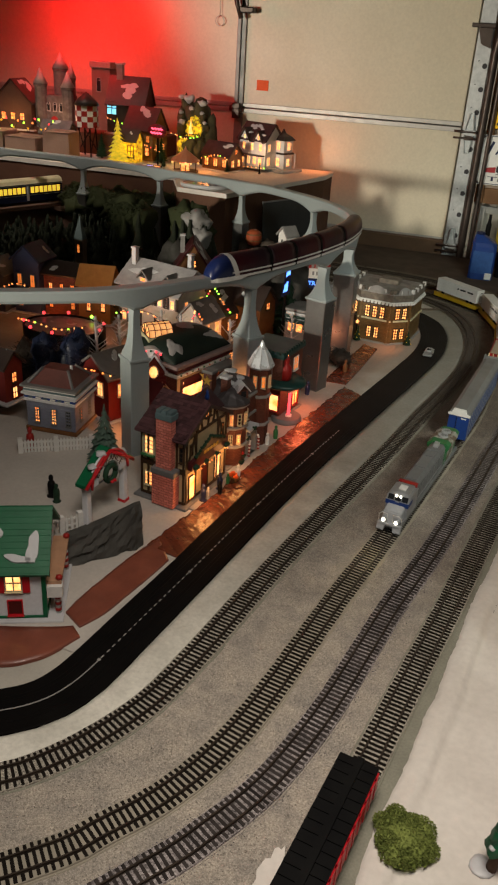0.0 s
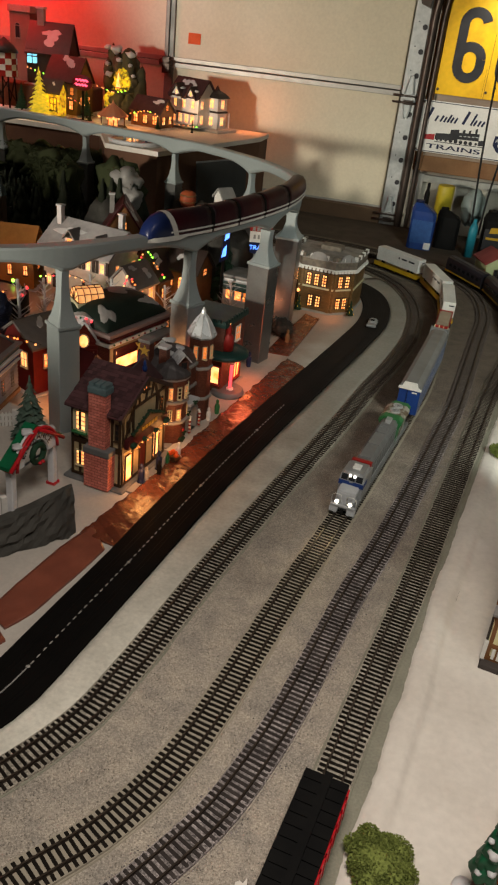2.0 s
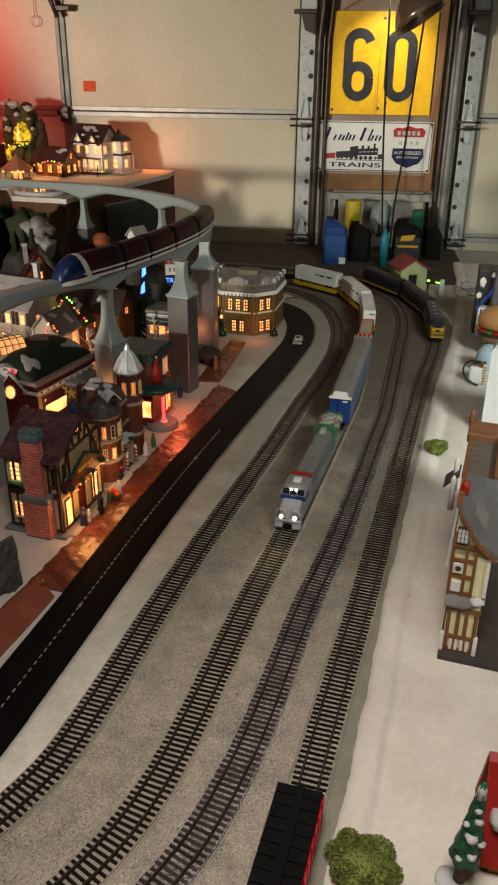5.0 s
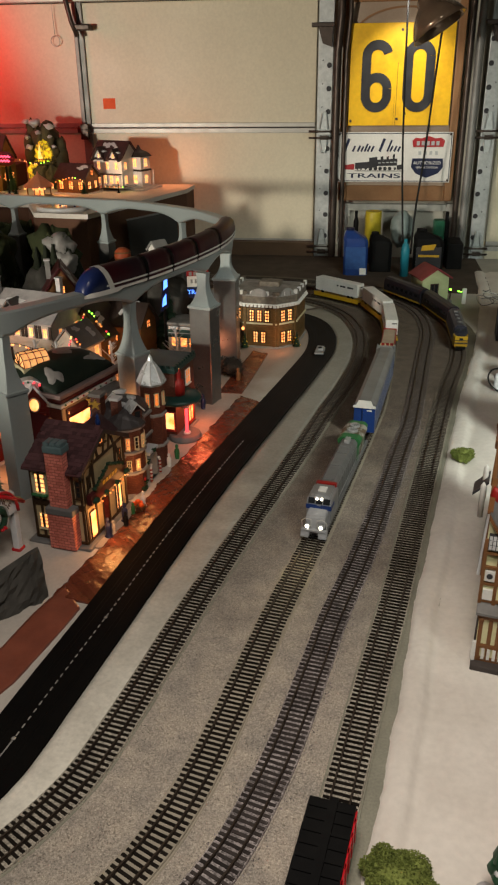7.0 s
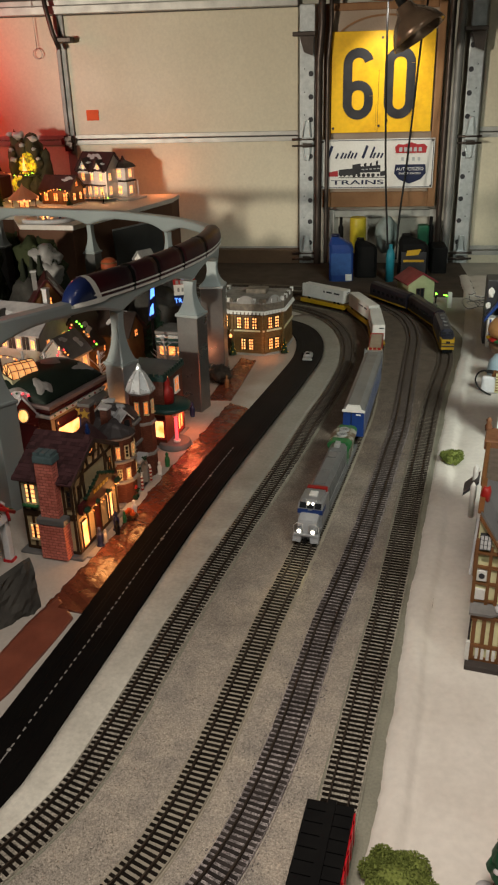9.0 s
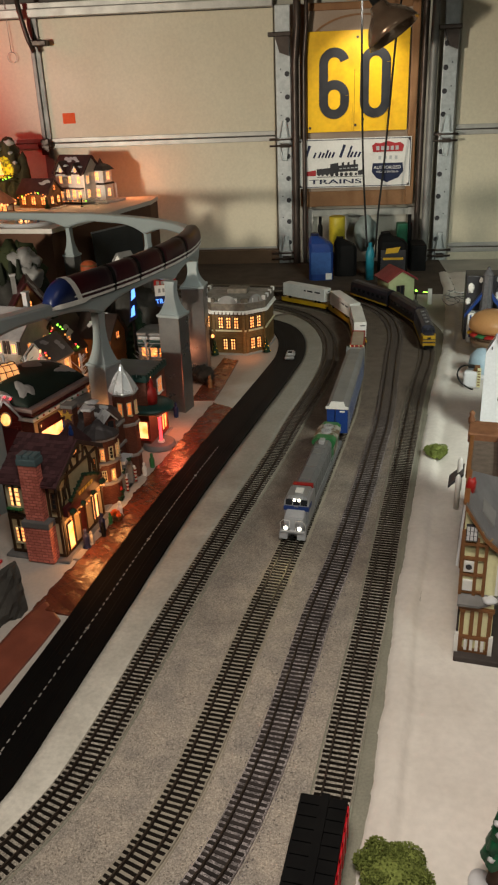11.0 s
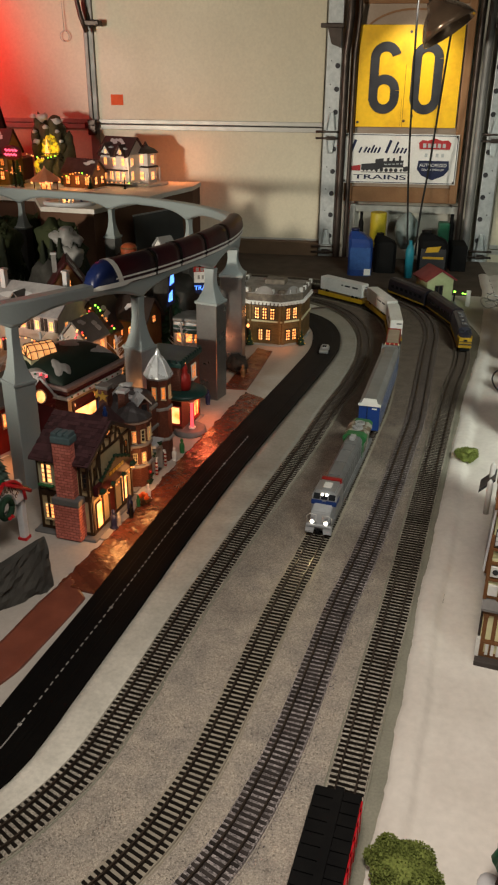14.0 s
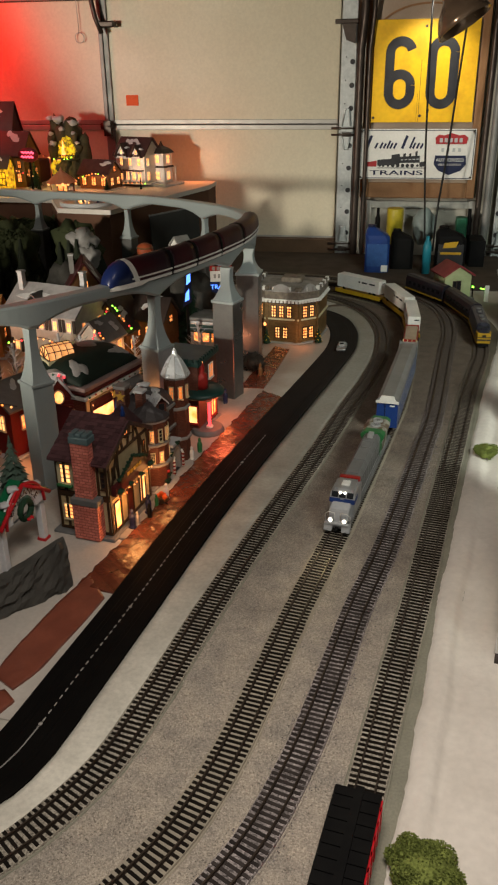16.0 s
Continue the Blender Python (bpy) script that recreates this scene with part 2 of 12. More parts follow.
GREENROOF = mat("dark_green_roof", (0.010, 0.020, 0.014), (0.007, 0.014, 0.010), 0.6, scale=20, spec=0.25)
TEAL = mat("teal_roof", (0.012, 0.048, 0.042), (0.008, 0.03, 0.026), 0.4, scale=25)
REDROOF = mat("maroon_roof", (0.085, 0.014, 0.016), (0.05, 0.009, 0.010), 0.4, scale=25)
SLATEBLUE = mat("slate_blue_cap", (0.10, 0.155, 0.17), (0.07, 0.11, 0.12), 0.5, scale=40)
TIMBER = mat("dark_timber", (0.050, 0.026, 0.012), (0.032, 0.017, 0.008), 0.5, scale=40)
BROWNT = mat("brown_timber", (0.20, 0.085, 0.03), (0.14, 0.06, 0.02), 0.5, scale=40)
STUCCO = mat("cream_stucco", (0.52, 0.42, 0.25), (0.40, 0.31, 0.17), 0.6, scale=30)
PALEYEL = mat("pale_yellow_panel", (0.72, 0.70, 0.42), (0.62, 0.60, 0.35), 0.5, scale=30)
SNOW = mat("glazed_snow", (0.58, 0.58, 0.59), (0.46, 0.46, 0.48), 0.35, scale=30, bump=0.2, bscale=120)
BLUEGREY = mat("blue_grey_siding", (0.22, 0.235, 0.30), (0.155, 0.165, 0.22), 0.5, scale=30)
LEAF = mat("olive_foam_leaf", (0.205, 0.245, 0.062), (0.14, 0.175, 0.042), 0.9, scale=60, bump=0.8, bscale=300, grain=0.3, spec=0.2)
PINE = mat("pine_needles", (0.014, 0.045, 0.022), (0.008, 0.028, 0.014), 0.8, scale=40, rnd=0.3)
XMASGREEN = mat("bright_ceramic_green", (0.004, 0.125, 0.050), (0.003, 0.085, 0.034), 0.45, scale=30, spec=0.3)
DARKFOREST = mat("dark_forest", (0.034, 0.042, 0.026), (0.014, 0.018, 0.011), 0.95, scale=20, bump=0.6, bscale=90)
BRIGHTRED = mat("bright_red_gloss", (0.55, 0.014, 0.022), (0.45, 0.012, 0.018), 0.35, scale=30)
BRUSH = mat("dark_brown_brush", (0.045, 0.032, 0.024), (0.022, 0.016, 0.012), 0.9, scale=40, bump=0.5)
DEEPNAVY = mat("deep_navy_tinsel", (0.010, 0.014, 0.030), (0.016, 0.024, 0.06), 0.45, scale=50)
BARK = mat("bark", (0.09, 0.05, 0.03), None, 0.8, scale=60)
CARDBOARD = mat("brown_panel", (0.13, 0.062, 0.036), (0.09, 0.042, 0.026), 0.8, scale=8)
PLUSHBROWN = mat("brown_cloth", (0.10, 0.055, 0.04), (0.07, 0.04, 0.03), 0.9, scale=10)
BUN = mat("burger_bun", (0.50, 0.28, 0.12), (0.40, 0.19, 0.07), 0.4, scale=18)
GLOW = mat("window_glow", (1.0, 0.44, 0.13), (0.85, 0.15, 0.02), 0.5, emit=1.7, scale=75, spread=0.16)
GLOWHI = mat("bright_window_glow", (1.0, 0.52, 0.19), (1.0, 0.27, 0.045), 0.5, emit=2.0, scale=48, spread=0.14)
GLOWDIM = mat("dim_window_glow", (1.0, 0.28, 0.05), (0.9, 0.22, 0.04), 0.5, emit=0.8, scale=90)
GLOWYEL = mat("yellow_window_glow", (1.0, 0.58, 0.02), (0.22, 0.14, 0.01), 0.5, emit=0.8, scale=55, spread=0.12)
GLOWRED = mat("red_neon", (1.0, 0.05, 0.06), None, 0.5, emit=3.0)
GLOWPINK = mat("pink_neon", (1.0, 0.08, 0.16), None, 0.5, emit=3.0)
GLOWBLUE = mat("blue_neon", (0.10, 0.28, 1.0), None, 0.5, emit=3.0)
GLOWGREEN = mat("green_led", (0.25, 1.0, 0.05), None, 0.5, emit=6.0)
HEADLAMP = mat("headlamp_glow", (1.0, 0.92, 0.72), None, 0.5, emit=5.0)
OPALGLOW = mat("opal_skylight_glow", (1.0, 0.52, 0.20), (1.0, 0.36, 0.10), 0.5, emit=0.8, scale=60)
BRIGHTWHITE = mat("matt_white_card", (0.72, 0.73, 0.76), (0.66, 0.67, 0.70), 0.7, scale=15)


def dirt_and_light(m, tone, y0, y1):
    """Patchy brown dirt at the layout's far end, with the light's falloff painted in."""
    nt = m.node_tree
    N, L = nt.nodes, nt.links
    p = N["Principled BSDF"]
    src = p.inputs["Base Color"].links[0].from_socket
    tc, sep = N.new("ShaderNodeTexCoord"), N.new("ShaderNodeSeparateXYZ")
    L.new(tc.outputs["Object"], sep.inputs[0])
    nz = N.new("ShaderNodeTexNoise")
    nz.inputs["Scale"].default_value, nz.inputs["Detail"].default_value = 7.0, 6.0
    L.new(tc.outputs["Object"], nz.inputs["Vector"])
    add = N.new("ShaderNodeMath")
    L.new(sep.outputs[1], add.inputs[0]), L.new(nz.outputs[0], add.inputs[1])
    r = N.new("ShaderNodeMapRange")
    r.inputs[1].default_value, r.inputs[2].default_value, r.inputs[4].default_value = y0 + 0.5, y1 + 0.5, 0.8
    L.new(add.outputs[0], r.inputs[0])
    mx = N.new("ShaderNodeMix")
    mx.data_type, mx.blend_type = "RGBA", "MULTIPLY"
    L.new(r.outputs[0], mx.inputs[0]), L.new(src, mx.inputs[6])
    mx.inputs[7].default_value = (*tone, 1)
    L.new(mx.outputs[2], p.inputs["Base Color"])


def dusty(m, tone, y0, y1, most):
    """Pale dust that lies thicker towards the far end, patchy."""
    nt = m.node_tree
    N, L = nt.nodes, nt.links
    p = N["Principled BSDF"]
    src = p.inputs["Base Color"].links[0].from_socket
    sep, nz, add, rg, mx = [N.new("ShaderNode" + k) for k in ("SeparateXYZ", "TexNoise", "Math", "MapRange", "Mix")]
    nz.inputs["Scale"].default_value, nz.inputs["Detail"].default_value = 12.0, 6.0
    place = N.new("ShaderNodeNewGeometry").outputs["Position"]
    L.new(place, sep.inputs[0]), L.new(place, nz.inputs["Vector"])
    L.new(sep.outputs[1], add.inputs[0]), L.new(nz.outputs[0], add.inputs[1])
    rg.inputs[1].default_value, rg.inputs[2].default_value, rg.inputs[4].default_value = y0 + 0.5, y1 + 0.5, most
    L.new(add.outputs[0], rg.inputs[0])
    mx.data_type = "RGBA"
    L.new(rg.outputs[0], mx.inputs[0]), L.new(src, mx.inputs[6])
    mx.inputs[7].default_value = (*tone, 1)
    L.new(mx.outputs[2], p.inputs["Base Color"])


def islands(m, lo, hi):
    """Each loose piece of a joined mesh takes its own brightness."""
    nt = m.node_tree
    N, L = nt.nodes, nt.links
    p = N["Principled BSDF"]
    src = p.inputs["Base Color"].links[0].from_socket
    geo, rg, hsv = N.new("ShaderNodeNewGeometry"), N.new("ShaderNodeMapRange"), N.new("ShaderNodeHueSaturation")
    rg.inputs[3].default_value, rg.inputs[4].default_value = lo, hi
    L.new(geo.outputs["Random Per Island"], rg.inputs[0]), L.new(rg.outputs[0], hsv.inputs["Value"])
    L.new(src, hsv.inputs["Color"]), L.new(hsv.outputs[0], p.inputs["Base Color"])


STONE = mat("loose_ballast_stone", (0.46, 0.41, 0.35), (0.33, 0.295, 0.26), 0.9, scale=24, spec=0.15)
DARKSTONE = mat("purple_grey_stone", (0.26, 0.23, 0.235), (0.13, 0.115, 0.12), 0.9, scale=20, spec=0.15)
islands(STONE, 0.60, 1.42)
islands(DARKSTONE, 0.4, 1.8)
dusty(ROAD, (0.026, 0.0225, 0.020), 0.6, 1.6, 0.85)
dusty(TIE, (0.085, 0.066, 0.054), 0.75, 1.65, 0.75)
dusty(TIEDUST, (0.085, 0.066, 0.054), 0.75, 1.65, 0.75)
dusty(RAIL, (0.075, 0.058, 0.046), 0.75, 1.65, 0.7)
# Far cloth snow: the warm lamps' salmon tint is put into its colour
dirt_and_light(SNOWCLOTH, (0.62, 0.47, 0.38), 0.75, 1.6)
# Far ballast and verge: lamp falloff is mixed into the brown dirt
dirt_and_light(STONE, (0.225, 0.17, 0.14), 0.30, 1.25)
dirt_and_light(DARKSTONE, (0.34, 0.28, 0.24), 0.7, 1.5)
dirt_and_light(VERGE, (0.20, 0.185, 0.17), -0.20, 0.95)
dirt_and_light(GRAVEL, (0.205, 0.155, 0.128), 0.30, 1.25)
dirt_and_light(ROADBED, (0.42, 0.34, 0.28), 0.9, 1.8)
dirt_and_light(DUSTFILL, (0.34, 0.28, 0.24), 0.7, 1.5)
dirt_and_light(INFILL, (0.36, 0.30, 0.25), 0.9, 1.6)
dirt_and_light(PALEBED, (0.34, 0.29, 0.24), 0.8, 1.6)

# ---- mesh helpers ----


def bx(bm, x0, x1, y0, y1, z0, z1, m=None, taper=0.0):
    """A box, its top drawn in by taper."""
    vs = []
    for z, k in ((z0, 0), (z1, taper)):
        for x, y in ((x0 + k, y0 + k), (x1 - k, y0 + k), (x1 - k, y1 - k), (x0 + k, y1 - k)):
            co = Vector((x, y, z))
            vs.append(bm.verts.new(m @ co if m else co))
    for f in ((3, 2, 1, 0), (4, 5, 6, 7), (0, 1, 5, 4), (1, 2, 6, 5), (2, 3, 7, 6), (3, 0, 4, 7)):
        bm.faces.new([vs[i] for i in f])
    return vs


def rbx(bm, x0, x1, y0, y1, z0, z1, r=0.002, m=None, seg=2):
    """A box with rounded edges."""
    b2 = bmesh.new()
    bx(b2, x0, x1, y0, y1, z0, z1)
    bmesh.ops.bevel(b2, geom=b2.edges[:], offset=r, segments=seg, affect="EDGES", profile=0.5)
    join(bm, b2, m)


def join(bm, b2, m=None):
    vs = {}
    for v in b2.verts:
        vs[v] = bm.verts.new(m @ v.co if m else v.co)
    for f in b2.faces:
        try:
            bm.faces.new([vs[v] for v in f.verts]).smooth = f.smooth
        except ValueError:
            pass
    b2.free()


def extrude_poly(bm, pts, vec):
    """A flat polygon of 3D points, given depth along vec."""
    a = [bm.verts.new(Vector(p)) for p in pts]
    b = [bm.verts.new(Vector(p) + Vector(vec)) for p in pts]
    bm.faces.new(a[::-1])
    bm.faces.new(b)
    n = len(a)
    for i in range(n):
        bm.faces.new([a[i], a[(i + 1) % n], b[(i + 1) % n], b[i]])


def lathe(bm, prof, n=16, c=(0, 0, 0), sx=1.0, sy=1.0, turn=0.0, m=None, smooth=True):
    rings = []
    for r, z in prof:
        ring = []
        for i in range(n):
            a = turn + 2 * math.pi * i / n
            co = Vector((c[0] + sx * r * math.cos(a), c[1] + sy * r * math.sin(a), c[2] + z))
            ring.append(bm.verts.new(m @ co if m else co))
        rings.append(ring)
    for a, b in zip(rings, rings[1:]):
        for i in range(n):
            bm.faces.new([a[i], a[(i + 1) % n], b[(i + 1) % n], b[i]]).smooth = smooth
    if prof[0][0] > 1e-6:
        bm.faces.new(rings[0][::-1])
    if prof[-1][0] > 1e-6:
        bm.faces.new(rings[-1])


def rod(bm, p, q, r, n=8, r2=None):
    p, q = Vector(p), Vector(q)
    m = Matrix.Translation(p) @ (q - p).to_track_quat("Z", "Y").to_matrix().to_4x4()
    lathe(bm, [(r, 0), (r if r2 is None else r2, (q - p).length)], n, m=m)


def tube(bm, pts, r, n=8):
    pts = [Vector(p) for p in pts]
    rings = []
    for i, p in enumerate(pts):
        d = (pts[min(i + 1, len(pts) - 1)] - pts[max(i - 1, 0)]).normalized()
        u = d.cross(Vector((0.13, 0.21, 0.97))).normalized()
        w = d.cross(u)
        rings.append([bm.verts.new(p + r * (math.cos(a) * u + math.sin(a) * w)) for a in (2 * math.pi * k / n for k in range(n))])
    for a, b in zip(rings, rings[1:]):
        for i in range(n):
            bm.faces.new([a[i], a[(i + 1) % n], b[(i + 1) % n], b[i]]).smooth = True
    bm.faces.new(rings[0][::-1])
    bm.faces.new(rings[-1])


def spline(pts, step):
    """Points at even steps along a smooth curve through the given ones."""
    P = [Vector((*p, 0.0)[:3]) for p in pts]
    P = [2 * P[0] - P[1]] + P + [2 * P[-1] - P[-2]]
    fine = []
    for a, b, c, d in zip(P, P[1:], P[2:], P[3:]):
        for k in range(24):
            t = k / 24
            fine.append(0.5 * (2 * b + (c - a) * t + (2 * a - 5 * b + 4 * c - d) * t * t + (3 * b - a - 3 * c + d) * t ** 3))
    fine.append(P[-2])
    out, need = [fine[0]], step
    for a, b in zip(fine, fine[1:]):
        seg = (b - a).length
        while seg >= need and seg > 0:
            a = a + (b - a) * (need / seg)
            out.append(a.copy())
            seg = (b - a).length
            need = step
        need -= seg
    return out


def heading(path, i):
    return (path[min(i + 1, len(path) - 1)] - path[max(i - 1, 0)]).normalized()


def sweep(bm, path, prof, cap=True, smooth=False):
    """Drag a closed section (offset to the right, height) along a path."""
    rings = []
    for i, p in enumerate(path):
        d = heading(path, i)
        r = Vector((d.y, -d.x, 0)).normalized()
        rings.append([bm.verts.new(p + r * o + Vector((0, 0, z))) for o, z in prof])
    n = len(prof)
    for a, b in zip(rings, rings[1:]):
        for i in range(n):
            bm.faces.new([a[i], b[i], b[(i + 1) % n], a[(i + 1) % n]]).smooth = smooth
    if cap:
        bm.faces.new(rings[0])
        bm.faces.new(rings[-1][::-1])


def sheet(bm, left, right, z, thick, n=6, wave=0.0, seed=0.0, crinkle=0.0):
    """A slab between two curves of equal count, its top waved; crinkle adds sharp creases."""
    rows = []
    for a, b in zip(left, right):
        row = []
        for k in range(n + 1):
            p = a.lerp(b, k / n)
            h = z + (wave * noise.noise(Vector((p.x * 38 + seed, p.y * 38, 0.3))) + wave * 0.6 * noise.noise(Vector((p.x * 95, p.y * 95 + seed, 1.7))) if wave else 0)
            if crinkle:
                h += crinkle * (abs(noise.noise(Vector((p.x * 150 + seed, p.y * 150, 4.1)))) + 0.5 * abs(noise.noise(Vector((p.x * 320, p.y * 320 + seed, 8.3)))))
            row.append(bm.verts.new((p.x, p.y, h)))
        rows.append(row)
    for a, b in zip(rows, rows[1:]):
        for k in range(n):
            bm.faces.new([a[k], a[k + 1], b[k + 1], b[k]]).smooth = bool(wave)
    for side in (0, n):
        low = [bm.verts.new((r[side].co.x, r[side].co.y, z - thick)) for r in rows]
        for i in range(len(rows) - 1):
            q = [rows[i][side], rows[i + 1][side], low[i + 1], low[i]]
            bm.faces.new(q if side == 0 else q[::-1])
    for r in (rows[0], rows[-1]):
        low = [bm.verts.new((v.co.x, v.co.y, z - thick)) for v in r]
        for i in range(n):
            bm.faces.new([r[i], r[i + 1], low[i + 1], low[i]])


def part(name, bm, material, parent=None, label=""):
    me = bpy.data.meshes.new(name)
    bmesh.ops.recalc_face_normals(bm, faces=bm.faces[:])
    bm.to_mesh(me)
    bm.free()
    me.materials.append(material)
    ob = new(name, me)
    if parent:
        ob.parent = parent
    if label:
        ob["label"] = label
    return ob


def piece(name, me, parent, m):
    ob = new(name, me)
    ob.parent = parent
    ob.matrix_basis = m
    return ob


def thing(name, label, category, m=None, group="", kind=""):
    ob = new(name)
    ob.empty_display_size = 0.02
    ob.matrix_world = m if m else Matrix.Identity(4)
    return tagged(ob, label, category, group, kind)


def boxpart(name, dims, material, parent, label="", r=0.0, m=None):
    bm = bmesh.new()
    rbx(bm, *dims, r, m) if r else bx(bm, *dims, m)
    return part(name, bm, material, parent, label)


def words(name, text, size, material, parent, m, label="", depth=0.0008):
    """Raised lettering in the built-in font, centred."""
    cu = bpy.data.curves.new(name, "FONT")
    cu.body, cu.size, cu.extrude, cu.align_x, cu.align_y = text, size, depth, "CENTER", "CENTER"
    tmp = new("lettering_curve", cu)
    me = bpy.data.meshes.new_from_object(tmp)
    bpy.data.objects.remove(tmp)
    me.materials.append(material)
    ob = new(name, me)
    ob.parent = parent
    ob.matrix_basis = m
    if label:
        ob["label"] = label
    return ob


def stroke(bm, pts, w, y0, y1):
    """A flat band of even width along points in the x-z plane, deep from y0 to y1."""
    L, R = [], []
    for i, p in enumerate(pts):
        a, b = pts[max(i - 1, 0)], pts[min(i + 1, len(pts) - 1)]
        d = Vector((b[0] - a[0], b[1] - a[1])).normalized()
        L.append((p[0] - d.y * w / 2, p[1] + d.x * w / 2))
        R.append((p[0] + d.y * w / 2, p[1] - d.x * w / 2))
    rows = [[bm.verts.new((q[0], y, q[1])) for q, y in ((l, y0), (r, y0), (r, y1), (l, y1))] for l, r in zip(L, R)]
    for a, b in zip(rows, rows[1:]):
        for i in range(4):
            bm.faces.new([a[i], a[(i + 1) % 4], b[(i + 1) % 4], b[i]])
    bm.faces.new(rows[0])
    bm.faces.new(rows[-1][::-1])


def arc(cx, cz, r, a0, a1, n=12, rz=None):
    return [(cx + r * math.cos(radians(a0 + (a1 - a0) * k / n)), cz + (rz or r) * math.sin(radians(a0 + (a1 - a0) * k / n))) for k in range(n + 1)]


def lump(bm, c, r, rz, seed, n=2, rough=0.25, flat=0.0):
    """A rough rounded mass."""
    b2 = bmesh.new()
    bmesh.ops.create_icosphere(b2, subdivisions=n, radius=1)
    for v in b2.verts:
        k = 1 + rough * noise.noise(v.co * 1.7 + Vector((seed, seed * 0.7, 0))) + rough * 0.5 * noise.noise(v.co * 4.1 + Vector((0, seed, seed)))
        v.co = Vector((c[0] + v.co.x * r * k, c[1] + v.co.y * r * k, c[2] + max(flat, v.co.z * k) * rz if flat else c[2] + v.co.z * rz * k))
    for f in b2.faces:
        f.smooth = True
    join(bm, b2)

# ---- the garage ----
WALL_Y = 3.36


def slab(name, dims, material, label=""):
    ob = boxpart(name, dims, material, None)
    return tagged(ob, label, "", "", "structure")


slab("floor", (-3.4, 3.0, -3.5, 3.6, -1.0, -0.95), mat("garage_concrete", (0.22, 0.21, 0.20), None, 0.8, scale=3), "grey concrete garage floor")
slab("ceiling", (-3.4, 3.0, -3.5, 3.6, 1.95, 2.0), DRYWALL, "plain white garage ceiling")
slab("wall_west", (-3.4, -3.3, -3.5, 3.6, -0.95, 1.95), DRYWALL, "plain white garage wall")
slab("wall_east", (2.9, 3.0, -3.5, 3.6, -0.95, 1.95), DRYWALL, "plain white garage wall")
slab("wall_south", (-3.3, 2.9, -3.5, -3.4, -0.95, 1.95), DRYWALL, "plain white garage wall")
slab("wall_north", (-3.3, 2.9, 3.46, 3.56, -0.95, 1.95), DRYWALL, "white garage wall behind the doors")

# The train board and its edge
slab("ground", (-3.0, 2.2, -0.9, 3.30, -0.06, 0.0), BOARD, "pale grey painted layout board")


def garage_door(name, x0, x1, stile_x, label):
    d = thing(name, label, "garage door", None, "", "structure")
    for z0, z1 in ((-0.95, -0.485), (-0.475, 0.045), (0.055, 0.587), (0.592, 1.125)):
        bm = bmesh.new()
        rbx(bm, x0, x1, WALL_Y, WALL_Y + 0.05, z0, z1, 0.004)
        part("panel", bm, DOOR, d)
    for z in (0.05, 0.59):
        bm = bmesh.new()
        rbx(bm, x0, x1, WALL_Y - 0.007, WALL_Y, z - 0.024, z - 0.002, 0.002)
        rbx(bm, x0, x1, WALL_Y - 0.005, WALL_Y, z + 0.002, z + 0.022, 0.002)
        part("seam_rib", bm, ALU, d)
    bm = bmesh.new()
    rbx(bm, x0, x1, WALL_Y - 0.03, WALL_Y, 1.128, 1.165, 0.004)
    rbx(bm, x0, x1, WALL_Y - 0.012, WALL_Y, 1.165, 1.19, 0.003)
    part("top_strut", bm, ALU, d, "pale metal stiffening strut")
    if stile_x is not None:
        bm = bmesh.new()
        rbx(bm, stile_x - 0.034, stile_x - 0.014, WALL_Y - 0.022, WALL_Y, 0.60, 1.128, 0.003)
        rbx(bm, stile_x - 0.014, stile_x + 0.010, WALL_Y - 0.012, WALL_Y, 0.60, 1.128, 0.003)
        rbx(bm, stile_x - 0.034, stile_x + 0.010, WALL_Y - 0.012, WALL_Y, 0.075, 0.565, 0.003)
        part("stile", bm, GREYSTEEL, d, "grey steel centre stile")
        bm = bmesh.new()
        rod(bm, (stile_x - 0.05, WALL_Y - 0.03, 0.585), (stile_x + 0.01, WALL_Y - 0.03, 0.585), 0.016, 10)
        bx(bm, stile_x - 0.035, stile_x + 0.0, WALL_Y - 0.045, WALL_Y - 0.02, 0.54, 0.61)
        part("hinge", bm, DARKSTEEL, d)
    return d


garage_door("door_1", -3.3, 0.235, -0.86, "cream sectional garage door, lit red at one end")
garage_door("door_2", 1.07, 2.9, None, "cream sectional garage door, shut")


